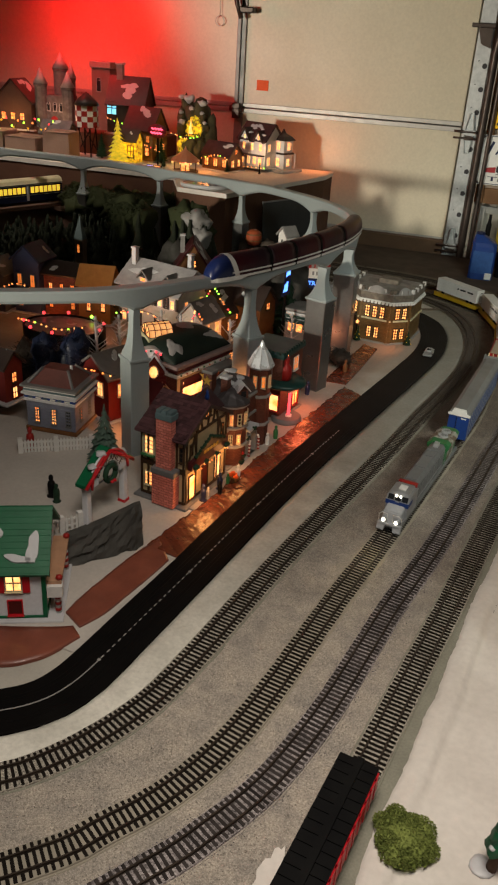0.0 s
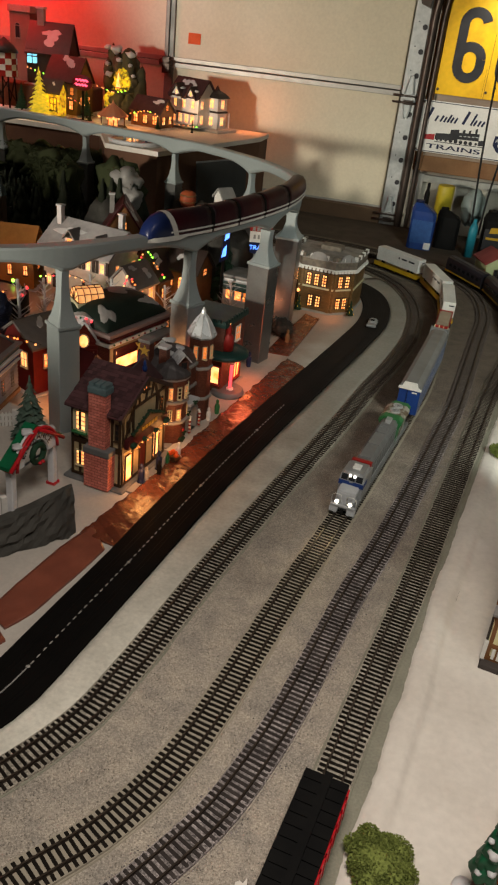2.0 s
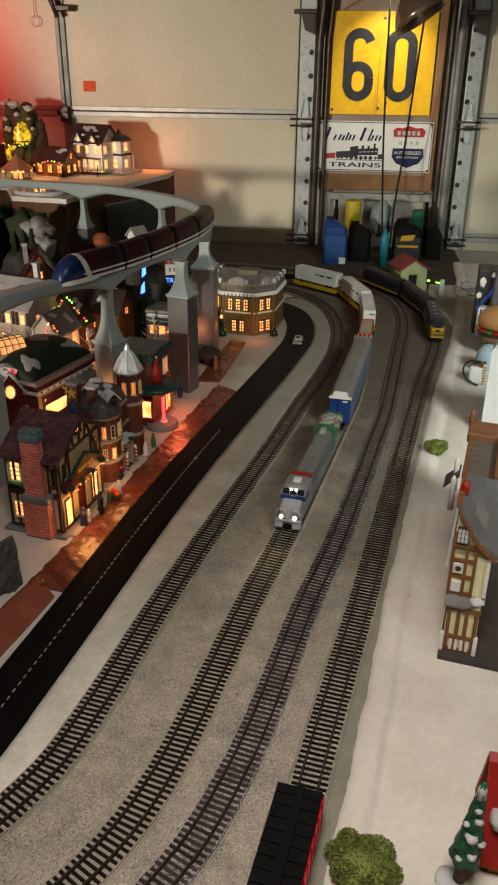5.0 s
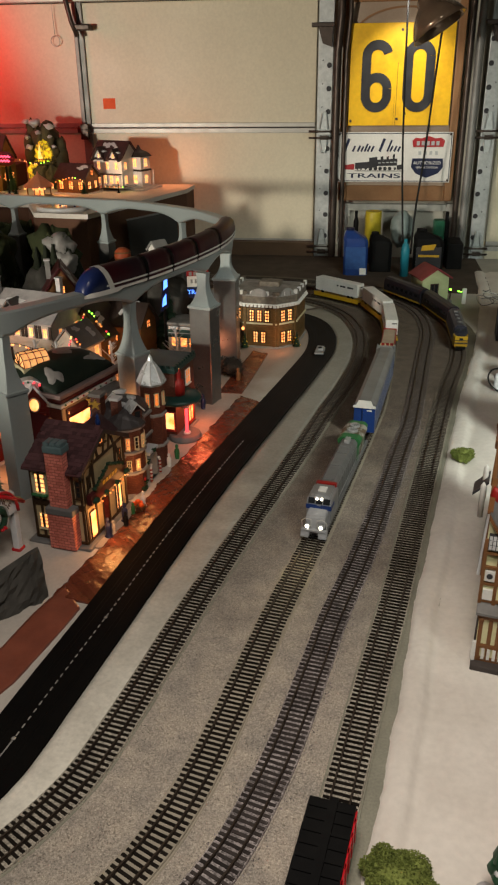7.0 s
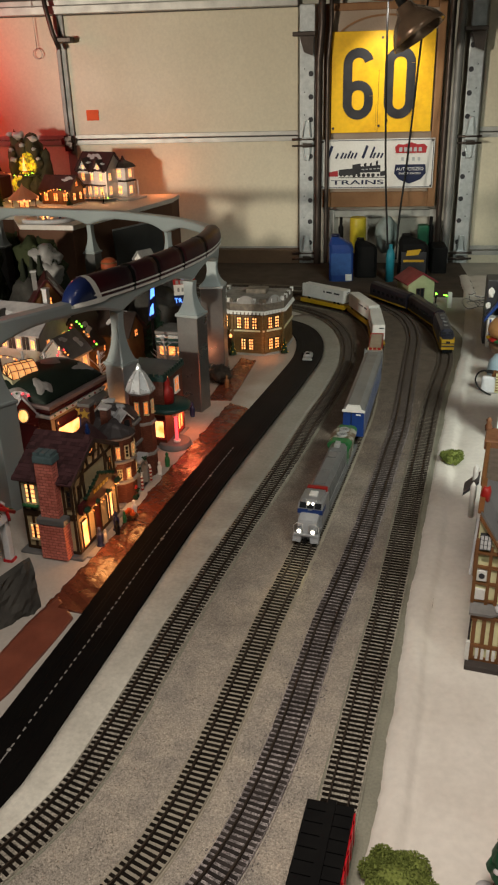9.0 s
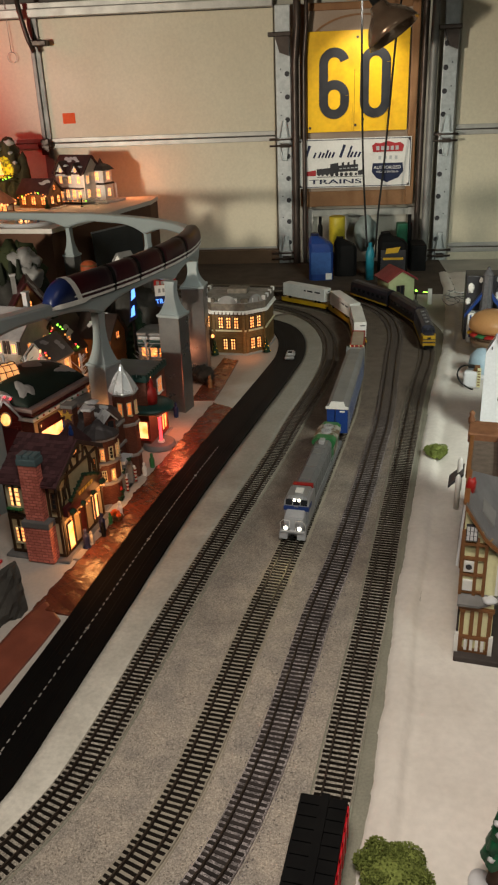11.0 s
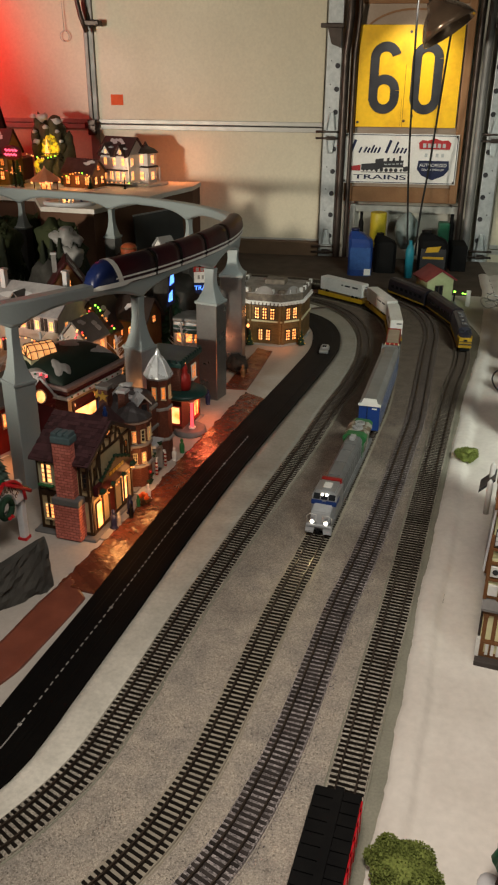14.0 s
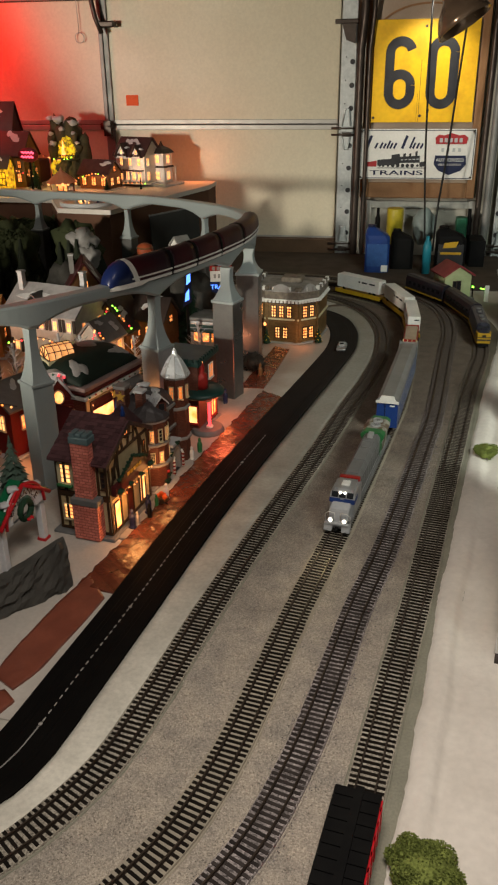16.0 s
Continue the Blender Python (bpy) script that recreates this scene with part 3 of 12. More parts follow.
def side_strip(parent, x0, x1, face, side):
    """The galvanised end cap of a door leaf with punched holes, hinges and roller brackets."""
    bm = bmesh.new()
    rbx(bm, x0, x1, face - 0.012, face, -0.06, 1.13, 0.002)
    strip = part("end_cap", bm, GALV, parent, "galvanised steel end cap")
    bm = bmesh.new()
    k = 0
    for z0, z1, n in ((0.10, 0.50, 5), (0.66, 0.95, 4)):
        for i in range(n):
            z = z0 + (z1 - z0) * i / (n - 1)
            big, small = (x1 - 0.016, x0 + 0.022) if side > 0 else (x0 + 0.014, x1 - 0.022)
            rod(bm, (big, face - 0.0135, z), (big, face - 0.011, z), 0.0115, 14)
            rod(bm, (small, face - 0.0135, z + 0.02), (small, face - 0.011, z + 0.02), 0.003, 8)
    part("hole", bm, BLACKPAINT, strip, "round punched holes")
    for z, big in ((0.57, True), (1.01, False), (0.045, True)):
        bm = bmesh.new()
        if big:
            xm = (x0 + x1) / 2
            for s in (1, -1):
                extrude_poly(bm, [(xm - 0.02, face - 0.018, z + s * 0.012), (xm + 0.02, face - 0.018, z + s * 0.012), (xm + 0.006, face - 0.018, z + s * 0.085), (xm - 0.006, face - 0.018, z + s * 0.085)], (0, 0.005, 0))
            for s in (1, -1):
                tube(bm, [(xm - 0.020, face - 0.020, z + s * 0.010), (xm - 0.008, face - 0.022, z + s * 0.088), (xm + 0.008, face - 0.022, z + s * 0.088), (xm + 0.020, face - 0.020, z + s * 0.010)], 0.0032, 6)
            part("hinge_leaf", bm, mat("bright_zinc", (0.62, 0.66, 0.67), (0.46, 0.50, 0.51), 0.35, 0.5, scale=60), parent)
            bm = bmesh.new()
            bx(bm, x0 + 0.010, x1 - 0.004, face - 0.032, face - 0.012, z - 0.006, z + 0.014)
            part("hinge_knuckle", bm, GALV, parent)
            bm = bmesh.new()
            rod(bm, (x0 - 0.035, face - 0.028, z + 0.006), (x1 + 0.02, face - 0.028, z + 0.006), 0.006, 10)
            rod(bm, (x0 - 0.035, face - 0.028, z - 0.022), (x1 + 0.02, face - 0.028, z - 0.022), 0.005, 10)
            bx(bm, x0 + 0.016, x1 - 0.010, face - 0.030, face - 0.012, z - 0.030, z - 0.012)
        else:
            rbx(bm, x0 - 0.03, x1 + 0.005, face - 0.06, face - 0.012, z - 0.006, z + 0.012, 0.003)
            extrude_poly(bm, [(x0 + 0.0, face - 0.045, z - 0.006), (x1 - 0.004, face - 0.045, z - 0.006), (x1 - 0.006, face - 0.045, z - 0.085), (x0 + 0.02, face - 0.045, z - 0.07)], (0, 0.03, 0))
        part("roller_bracket", bm, DARKSTEEL, parent)


post = thing("trim_1", "galvanised door edges, steel tracks and post between the doors", "door post", None, "", "structure")
side_strip(post, 0.244, 0.311, 3.315, 1)
side_strip(post, 0.988, 1.052, 3.315, -1)
for x, r in ((0.332, 0.017), (0.372, 0.010)):
    bm = bmesh.new()
    tube(bm, [(x + 0.012 if z > 1.0 else x, 3.285 - max(0, z - 1.0) ** 2 * 1.2, z) for z in (-0.2, 0.2, 0.6, 0.9, 1.05, 1.2, 1.35)], r, 10)
    part("track_rail", bm, DARKSTEEL, post, "dark steel roller track")
for x, r in ((0.905, 0.014), (0.945, 0.018)):
    bm = bmesh.new()
    tube(bm, [(x, 3.285 - max(0, z - 1.05) ** 2, z) for z in (-0.2, 0.2, 0.6, 1.0, 1.15, 1.35)], r, 10)
    part("track_rail", bm, DARKSTEEL if x < 0.92 else GREYSTEEL, post, "dark steel roller track")
boxpart("post_board", (0.235, 1.07, 3.372, 3.46, -0.95, 1.9), mat("pale_post_paint", (0.46, 0.44, 0.38), None, 0.6, scale=6), post, "pale painted post")
boxpart("ledge", (0.39, 0.88, 3.34, 3.37, 0.215, 0.245), mat("ledge_paint", (0.40, 0.40, 0.37), None, 0.6), post, "narrow painted ledge")
boxpart("jamb", (0.388, 0.41, 3.33, 3.372, -0.1, 0.25), ALU, post)
boxpart("jamb", (0.868, 0.90, 3.33, 3.372, -0.1, 0.25), ALU, post)

# Oak cupboard door that carries the signs
panel = thing("cupboard_door", "oak cupboard door with an arched panel hung on the post", "cupboard door")
for dims in ((0.352, 0.390, 3.31, 3.335, 0.265, 1.13), (0.848, 0.884, 3.31, 3.335, 0.265, 1.13), (0.390, 0.848, 3.31, 3.335, 0.265, 0.335), (0.390, 0.848, 3.31, 3.335, 1.10, 1.13)):
    boxpart("rail", dims, OAK, panel, r=0.004)
boxpart("field", (0.388, 0.85, 3.322, 3.332, 0.33, 1.105), PALEPLY, panel, "faded raised panel")
bm = bmesh.new()
stroke(bm, arc(0.625, 0.955, 0.23, 20, 160, 18, 0.125), 0.008, 3.314, 3.323)
part("arch_moulding", bm, OAK, panel, "thin arched moulding")

sign = thing("speed_sign", "yellow metal road sign with black number 60, scuffed", "road sign")
bm = bmesh.new()
rbx(bm, 0.388, 0.840, 3.296, 3.300, 0.600, 1.018, 0.0016)
part("plate", bm, YELLOW, sign)
bm = bmesh.new()
bx(bm, 0.598, 0.6005, 3.2952, 3.2965, 0.601, 0.86)
bx(bm, 0.590, 0.5915, 3.2954, 3.2965, 0.603, 0.72)
part("crease", bm, mat("creased_paint", (0.40, 0.21, 0.01), (0.26, 0.13, 0.012), 0.5, scale=40), sign, "dark crease in the plate")
bm = bmesh.new()
cx = 0.508
stroke(bm, arc(cx, 0.754, 0.0478, 0, 180, 14, 0.046) + arc(cx, 0.726, 0.0478, 180, 360, 14, 0.050) + [(cx + 0.0478, 0.754)], 0.040, 3.2935, 3.296)
part("digit", bm, BLACKPAINT, sign)
bm = bmesh.new()
stroke(bm, arc(cx, 0.886, 0.0478, 15, 180, 14, 0.046) + [(cx - 0.0478, 0.80), (cx - 0.0478, 0.71)], 0.040, 3.2930, 3.2955)
part("digit", bm, BLACKPAINT, sign)
bm = bmesh.new()
cx = 0.692
stroke(bm, arc(cx, 0.886, 0.0478, 0, 180, 14, 0.046) + arc(cx, 0.726, 0.0478, 180, 360, 14, 0.050) + [(cx + 0.0478, 0.886)], 0.040, 3.2935, 3.296)
part("digit", bm, BLACKPAINT, sign)
for x, z in ((0.61, 0.990), (0.606, 0.628), (0.398, 0.62), (0.64, 0.65)):
    bm = bmesh.new()
    rod(bm, (x, 3.292, z), (x, 3.297, z), 0.006, 10)
    part("bolt", bm, DARKSTEEL, sign)

plate = thing("enamel_sign", "white enamel train sign with a shield and a steam train", "sign")
boxpart("plate", (0.342, 0.866, 3.296, 3.299, 0.352, 0.572), WHITEENAMEL, plate, r=0.001)
bm = bmesh.new()
for dims in ((0.346, 0.862, 0.565, 0.568), (0.346, 0.862, 0.356, 0.359), (0.346, 0.349, 0.356, 0.568), (0.859, 0.862, 0.356, 0.568)):
    bx(bm, dims[0], dims[1], 3.2945, 3.296, dims[2], dims[3])
part("border", bm, NAVY, plate)
# Slanted bars stand in for the script, tall at the head of each word
for x0, h, w in ((0.376, 0.056, 0.034), (0.414, 0.024, 0.020), (0.437, 0.026, 0.014), (0.453, 0.022, 0.013), (0.469, 0.034, 0.011), (0.483, 0.024, 0.014), (0.500, 0.024, 0.019), (0.538, 0.056, 0.032), (0.573, 0.050, 0.011), (0.586, 0.024, 0.015), (0.604, 0.024, 0.014), (0.621, 0.022, 0.013)):
    bm = bmesh.new()
    lean = 0.30 * h + 0.004
    stroke(bm, [(x0, 0.488), (x0 + lean, 0.488 + h)], 0.0120 if h > 0.05 else 0.0085, 3.2945, 3.296)
    part("script_bar", bm, NAVY, plate, "slanted navy script bar")
bm = bmesh.new()
bx(bm, 0.376, 0.425, 3.2945, 3.296, 0.408, 0.428)
extrude_poly(bm, [(0.380, 3.2945, 0.428), (0.425, 3.2945, 0.434), (0.425, 3.2945, 0.428)], (0, 0.0015, 0))
part("red_wagon", bm, REDENAMEL, plate)
bm = bmesh.new()
for x0, x1, z0, z1 in ((0.428, 0.492, 0.412, 0.438), (0.492, 0.530, 0.416, 0.460), (0.530, 0.622, 0.424, 0.452), (0.545, 0.557, 0.452, 0.464), (0.572, 0.582, 0.452, 0.464), (0.600, 0.610, 0.452, 0.474), (0.622, 0.650, 0.408, 0.428)):
    extrude_poly(bm, [(x0, 3.2945, z0), (x1, 3.2945, z0 + 0.002), (x1, 3.2945, z1 + 0.005), (x0, 3.2945, z1)], (0, 0.0015, 0))
for x in (0.440, 0.456, 0.478, 0.500, 0.523, 0.545, 0.567, 0.589, 0.613, 0.632):
    rod(bm, (x, 3.2942, 0.413), (x, 3.296, 0.413), 0.0085 if 0.49 < x < 0.6 else 0.006, 14)
bx(bm, 0.428, 0.655, 3.2944, 3.2955, 0.401, 0.404)
part("engine_drawing", bm, BLACKPAINT, plate, "black drawing of a steam engine")
bm = bmesh.new()
for k in range(5):
    bx(bm, 0.535 + k * 0.018, 0.547 + k * 0.018, 3.2938, 3.2945, 0.436 + 0.001 * k, 0.440 + 0.001 * k)
part("engine_highlight", bm, GALV, plate, "pale highlights on the boiler")
words("lettering", "TRAINS", 0.034, NAVY, plate, Matrix.Translation((0.516, 3.2945, 0.380)) @ pose(0, 0, 0, 90) @ Matrix.Diagonal((2.15, 0.85, 1, 1)), "bold navy letters")
words("lettering", "TRAINS", 0.034, NAVY, plate, Matrix.Translation((0.5185, 3.2947, 0.380)) @ pose(0, 0, 0, 90) @ Matrix.Diagonal((2.15, 0.85, 1, 1)), "bold navy letters")
bm = bmesh.new()
extrude_poly(bm, [(0.685, 3.2935, 0.535), (0.70, 3.2935, 0.548), (0.725, 3.2935, 0.545), (0.758, 3.2935, 0.555), (0.79, 3.2935, 0.545), (0.815, 3.2935, 0.548), (0.832, 3.2935, 0.535), (0.826, 3.2935, 0.508), (0.69, 3.2935, 0.508)], (0, 0.0025, 0))
part("shield_top", bm, REDENAMEL, plate, "red shield top")
bm = bmesh.new()
extrude_poly(bm, [(0.69, 3.2935, 0.458), (0.828, 3.2935, 0.458), (0.832, 3.2935, 0.42), (0.81, 3.2935, 0.392), (0.758, 3.2935, 0.372), (0.708, 3.2935, 0.392), (0.686, 3.2935, 0.42)], (0, 0.0025, 0))
part("shield_base", bm, NAVY, plate, "navy shield base")
for x in (0.705, 0.727, 0.749, 0.771, 0.793):
    boxpart("name_bar", (x, x + 0.014, 3.2922, 3.2935, 0.515, 0.533), GALV, plate, "grey bar in place of a name")
for x in (0.72, 0.745, 0.77, 0.795):
    boxpart("name_bar", (x - 0.004, x + 0.008, 3.2945, 3.296, 0.474, 0.490), GALV, plate, "grey bar in place of a name")
words("lettering", "AUTHORIZED", 0.020, WHITEENAMEL, plate, Matrix.Translation((0.758, 3.2930, 0.438)) @ pose(0, 0, 0, 90))
words("lettering", "SERVICE STATION", 0.0125, WHITEENAMEL, plate, Matrix.Translation((0.758, 3.2930, 0.418)) @ pose(0, 0, 0, 90))
for x in (0.352, 0.856):
    for z in (0.362, 0.562):
        bm = bmesh.new()
        rod(bm, (x, 3.292, z), (x, 3.296, z), 0.005, 10)
        part("screw", bm, DARKSTEEL, plate)

# Orange label on the door leaf and the hanging release handle
lab = boxpart("label_sticker", (-0.785, -0.725, WALL_Y - 0.003, WALL_Y - 0.0005, 0.675, 0.722), ORANGEP, None)
tagged(lab, "small orange paper sticker on the cream door", "sticker")
lever = thing("lock_lever", "dark steel lock lever hanging on the door", "lever")
bm = bmesh.new()
tube(bm, [(-0.92, 3.30, 1.25), (-0.905, 3.29, 1.15), (-0.885, 3.29, 1.05), (-0.86, 3.29, 0.985)], 0.011, 8)
part("arm", bm, DARKSTEEL, lever)
bm = bmesh.new()
rbx(bm, -0.875, -0.80, 3.285, 3.345, 1.01, 1.035, 0.005)
part("bracket", bm, DARKSTEEL, lever)
cord = thing("pull_cord", "thin pale cord with a loop hanging on the door", "cord")
bm = bmesh.new()
tube(bm, [(-0.985, 3.34, 1.3), (-0.988, 3.34, 1.1), (-0.985, 3.34, 0.992)], 0.0016, 6)
tube(bm, [(-0.985 + 0.022 * math.sin(q), 3.34, 0.970 + 0.022 * math.cos(q)) for q in (2 * math.pi * k / 18 for k in range(19))], 0.0018, 6)
part("loop", bm, ALU, cord)

# Clamp lamp with its cords
clamp = thing("clamp_lamp", "clamp work lamp with a smoked brown round reflector", "work lamp")
M = look((0.692, 2.80, 1.032), (0.737, 2.785, 0.962)) @ pose(0, 0, 0, 180, 0, 0)
bm = bmesh.new()
lathe(bm, [(0.030, -0.055), (0.036, -0.045), (0.040, -0.03), (0.066, -0.006), (0.088, 0.020), (0.102, 0.046), (0.110, 0.070), (0.107, 0.070), (0.099, 0.046), (0.084, 0.022), (0.062, 0.0), (0.03, -0.018)], 36, m=M)
part("reflector", bm, BROWNGLASS, clamp, "smoked brown reflector bowl")
bm = bmesh.new()
lathe(bm, [(0.001, 0.0), (0.016, 0.004), (0.022, 0.018), (0.014, 0.034), (0.001, 0.038)], 16, m=M)
part("bulb", bm, mat("frosted_bulb", (0.62, 0.58, 0.52), None, 0.25), clamp, "frosted unlit bulb")
bm = bmesh.new()
rod(bm, M @ Vector((0, 0, -0.055)), M @ Vector((0, 0, -0.14)), 0.019, 12)
part("socket", bm, CABLE, clamp)
bm = bmesh.new()
tube(bm, [M @ Vector((0, 0, -0.13)), (0.66, 2.82, 1.25), (0.65, 2.85, 1.45), (0.65, 2.85, 1.95)], 0.008, 8)
part("stem", bm, DARKSTEEL, clamp)
shade = thing("pendant_lamp", "lit clamp lamp with a pink metal reflector", "work lamp")
bm = bmesh.new()
lathe(bm, [(0.015, 0.10), (0.03, 0.07), (0.06, 0.03), (0.07, 0.0), (0.067, 0.0), (0.055, 0.03), (0.012, 0.09)], 24, c=(0.615, 2.98, 1.112))
part("reflector", bm, mat("pink_metal", (0.35, 0.18, 0.17), None, 0.3, 0.6), shade)
bm = bmesh.new()
rod(bm, (0.615, 2.98, 1.2), (0.615, 2.98, 1.95), 0.006, 8)
part("stem", bm, CABLE, shade)
bm = bmesh.new()
lathe(bm, [(0.016, 0.0), (0.016, 0.03), (0.001, 0.034)], 12, c=(0.672, 2.975, 1.09))
part("red_switch", bm, mat("red_plastic_lit", (0.6, 0.02, 0.02), None, 0.3), shade, "small red switch")
cables = [[(0.615, 3.02, 1.95), (0.615, 3.02, 1.2), (0.618, 3.05, 0.95), (0.635, 3.1, 0.5), (0.655, 3.1, 0.2), (0.67, 3.1, 0.02)],
          [(0.775, 3.02, 1.95), (0.775, 3.02, 1.2), (0.757, 3.06, 0.95), (0.73, 3.1, 0.5), (0.708, 3.1, 0.25), (0.70, 3.1, 0.02)]]
for c in cables:
    ob = thing("power_cord", "black power cord hanging down from the lamps", "cord", None, "lamp cords")
    bm = bmesh.new()
    tube(bm, spline(c, 0.05), 0.0045, 7)
    part("wire", bm, CABLE, ob)

# ---- ground sheets ----
T1 = spline([(-0.30, -0.27), (-0.12, -0.215), (-0.005, -0.155), (0.049, -0.103), (0.092, -0.038), (0.132, 0.048), (0.156, 0.150), (0.179, 0.275), (0.202, 0.405), (0.259, 0.68), (0.342, 1.05), (0.392, 1.30), (0.445, 1.54), (0.480, 1.78), (0.475, 2.03), (0.415, 2.25), (0.305, 2.40), (0.17, 2.47), (-0.15, 2.52), (-0.6, 2.55)], 0.009)
T2 = spline([(-0.25, -0.42), (0.0, -0.32), (0.122, -0.227), (0.167, -0.171), (0.211, -0.112), (0.251, -0.034), (0.280, 0.057), (0.300, 0.150), (0.322, 0.270), (0.347, 0.41), (0.397, 0.65), (0.442, 0.89), (0.492, 1.16), (0.530, 1.39), (0.568, 1.79), (0.578, 2.02), (0.535, 2.26), (0.41, 2.42), (0.24, 2.52), (-0.02, 2.60), (-0.4, 2.64), (-0.8, 2.66)], 0.009)
T3 = spline([(-0.15, -0.52), (0.12, -0.345), (0.247, -0.20), (0.291, -0.133), (0.338, -0.043), (0.373, 0.066), (0.396, 0.163), (0.421, 0.295), (0.447, 0.430), (0.486, 0.59), (0.531, 0.81), (0.583, 1.09), (0.620, 1.30), (0.680, 1.79), (0.708, 2.04), (0.695, 2.26), (0.63, 2.43), (0.50, 2.56), (0.28, 2.64), (-0.1, 2.70), (-0.6, 2.74)], 0.009)
T4 = spline([(0.30, -0.88), (0.375, -0.50), (0.425, -0.20), (0.470, 0.07), (0.505, 0.26), (0.549, 0.49), (0.603, 0.80), (0.660, 1.12), (0.724, 1.48), (0.788, 1.79), (0.800, 2.03), (0.770, 2.22), (0.695, 2.39), (0.60, 2.53), (0.44, 2.66), (0.15, 2.76), (-0.4, 2.80)], 0.009)


def along(path, s):
    i = max(0, min(len(path) - 1, int(round(s / 0.009))))
    return path[i]


def offset(path, d):
    out = []
    for i, p in enumerate(path):
        h = heading(path, i)
        out.append(p + Vector((h.y, -h.x, 0)) * d)
    return out


def pair(a, b, n):
    """Two curves cut to the same number of points."""
    pick = lambda c: [c[round(k * (len(c) - 1) / (n - 1))] for k in range(n)]
    return pick(a), pick(b)


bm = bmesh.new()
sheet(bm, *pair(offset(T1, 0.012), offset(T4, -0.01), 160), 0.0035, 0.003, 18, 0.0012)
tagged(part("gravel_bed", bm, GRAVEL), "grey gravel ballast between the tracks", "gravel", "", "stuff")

bm = bmesh.new()
extrude_poly(bm, [(0.380 + 0.013 * math.cos(2 * math.pi * k / 24) * (1 + 0.25 * math.sin(k * 1.9)) + 0.14 * (0.055 * math.sin(2 * math.pi * k / 24)), -0.170 + 0.052 * math.sin(2 * math.pi * k / 24) * (1 + 0.15 * math.sin(k * 2.7)), 0.0050) for k in range(24)], (0, 0, 0.0012))
tagged(part("plaster_patch", bm, PLASTER), "small spill of white plaster beside the wagon", "snow", "", "structure")

EDGE = spline([(0.400, -0.75), (0.457, -0.30), (0.501, 0.0), (0.519, 0.10), (0.541, 0.22), (0.569, 0.42), (0.615, 0.67), (0.677, 1.02), (0.757, 1.46), (0.832, 1.82), (0.90, 2.2), (0.95, 2.6), (0.98, 3.0)], 0.005)
bm = bmesh.new()
prof = [(0.0, 0.0), (0.0015, 0.0025), (0.004, 0.0052), (0.008, 0.0078), (0.014, 0.0098), (0.022, 0.0112), (0.030, 0.0116), (0.036, 0.0100), (0.040, 0.0066), (0.045, 0.0036), (0.050, 0.0030), (0.058, 0.0050), (0.070, 0.0078), (0.10, 0.0098), (0.2, 0.010), (0.45, 0.010), (1.2, 0.010)]
rows = []
for i, p in enumerate(EDGE):
    row = []
    for u, z in prof:
        w = 0.005 * noise.noise(Vector((p.y * 9, u * 10, 0))) + 0.0012 * noise.noise(Vector((p.y * 70, u * 30, 3))) + 0.0008 * noise.noise(Vector((p.y * 170, u * 60, 7)))
        w *= max(0.0, 1 - u / 0.09)
        wz = 0.0016 * noise.noise(Vector((p.y * 25, u * 60, 5))) + 0.0010 * noise.noise(Vector((p.y * 90, u * 120, 2))) if 0 < u < 0.08 else 0.0006 * noise.noise(Vector((p.y * 9, u * 9, 5)))
        row.append(bm.verts.new((p.x + u + w, p.y - 0.15 * u, z + wz)))
    rows.append(row)
for a, b in zip(rows, rows[1:]):
    for k in range(len(prof) - 1):
        bm.faces.new([a[k], a[k + 1], b[k + 1], b[k]]).smooth = True
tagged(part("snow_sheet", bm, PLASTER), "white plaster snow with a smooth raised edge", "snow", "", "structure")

bm = bmesh.new()
sheet(bm, *pair(offset(T4, 0.024), offset(T4, 0.075), 150), 0.0036, 0.003, 5, 0.0012)
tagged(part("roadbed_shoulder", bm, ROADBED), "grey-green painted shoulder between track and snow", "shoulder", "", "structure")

# Black slot-car road with two lanes
RD = spline([(-0.46, -0.105), (-0.24, -0.095), (-0.12, -0.076), (-0.058, -0.043), (-0.018, -0.005), (0.005, 0.042), (0.018, 0.098), (0.028, 0.158), (0.041, 0.235), (0.066, 0.38), (0.112, 0.66), (0.165, 0.94), (0.238, 1.28), (0.312, 1.62), (0.350, 1.83), (0.345, 2.02), (0.29, 2.17), (0.17, 2.25), (-0.1, 2.30), (-0.5, 2.33)], 0.012)
road = thing("slot_car_road", "black plastic slot-car road with dashed white line", "toy road", None, "", "structure")
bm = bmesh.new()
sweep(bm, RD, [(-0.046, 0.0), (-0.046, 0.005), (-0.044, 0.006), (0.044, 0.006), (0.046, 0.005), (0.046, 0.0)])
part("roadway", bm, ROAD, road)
for o in (-0.026, -0.019, 0.019, 0.026):
    bm = bmesh.new()
    sweep(bm, offset(RD, o), [(-0.0006, 0.0055), (-0.0006, 0.0062), (0.0006, 0.0062), (0.0006, 0.0055)])
    part("slot_rail", bm, mat("slot_black", (0.003, 0.0028, 0.0026), None, 0.6, spec=0.1), road)
bm = bmesh.new()
mid = [p for p in spline([tuple(q)[:2] for q in RD[::4]], 0.0077) if -0.05 < p.x and p.y < 1.12 and p.y > 0.10]
for i in range(0, len(mid) - 2, 2):
    sweep(bm, [mid[i], mid[i + 1]], [(-0.0009, 0.006), (-0.0009, 0.0067), (0.0009, 0.0067), (0.0009, 0.006)])
part("dashed_line", bm, WHITELINE, road)
bm = bmesh.new()
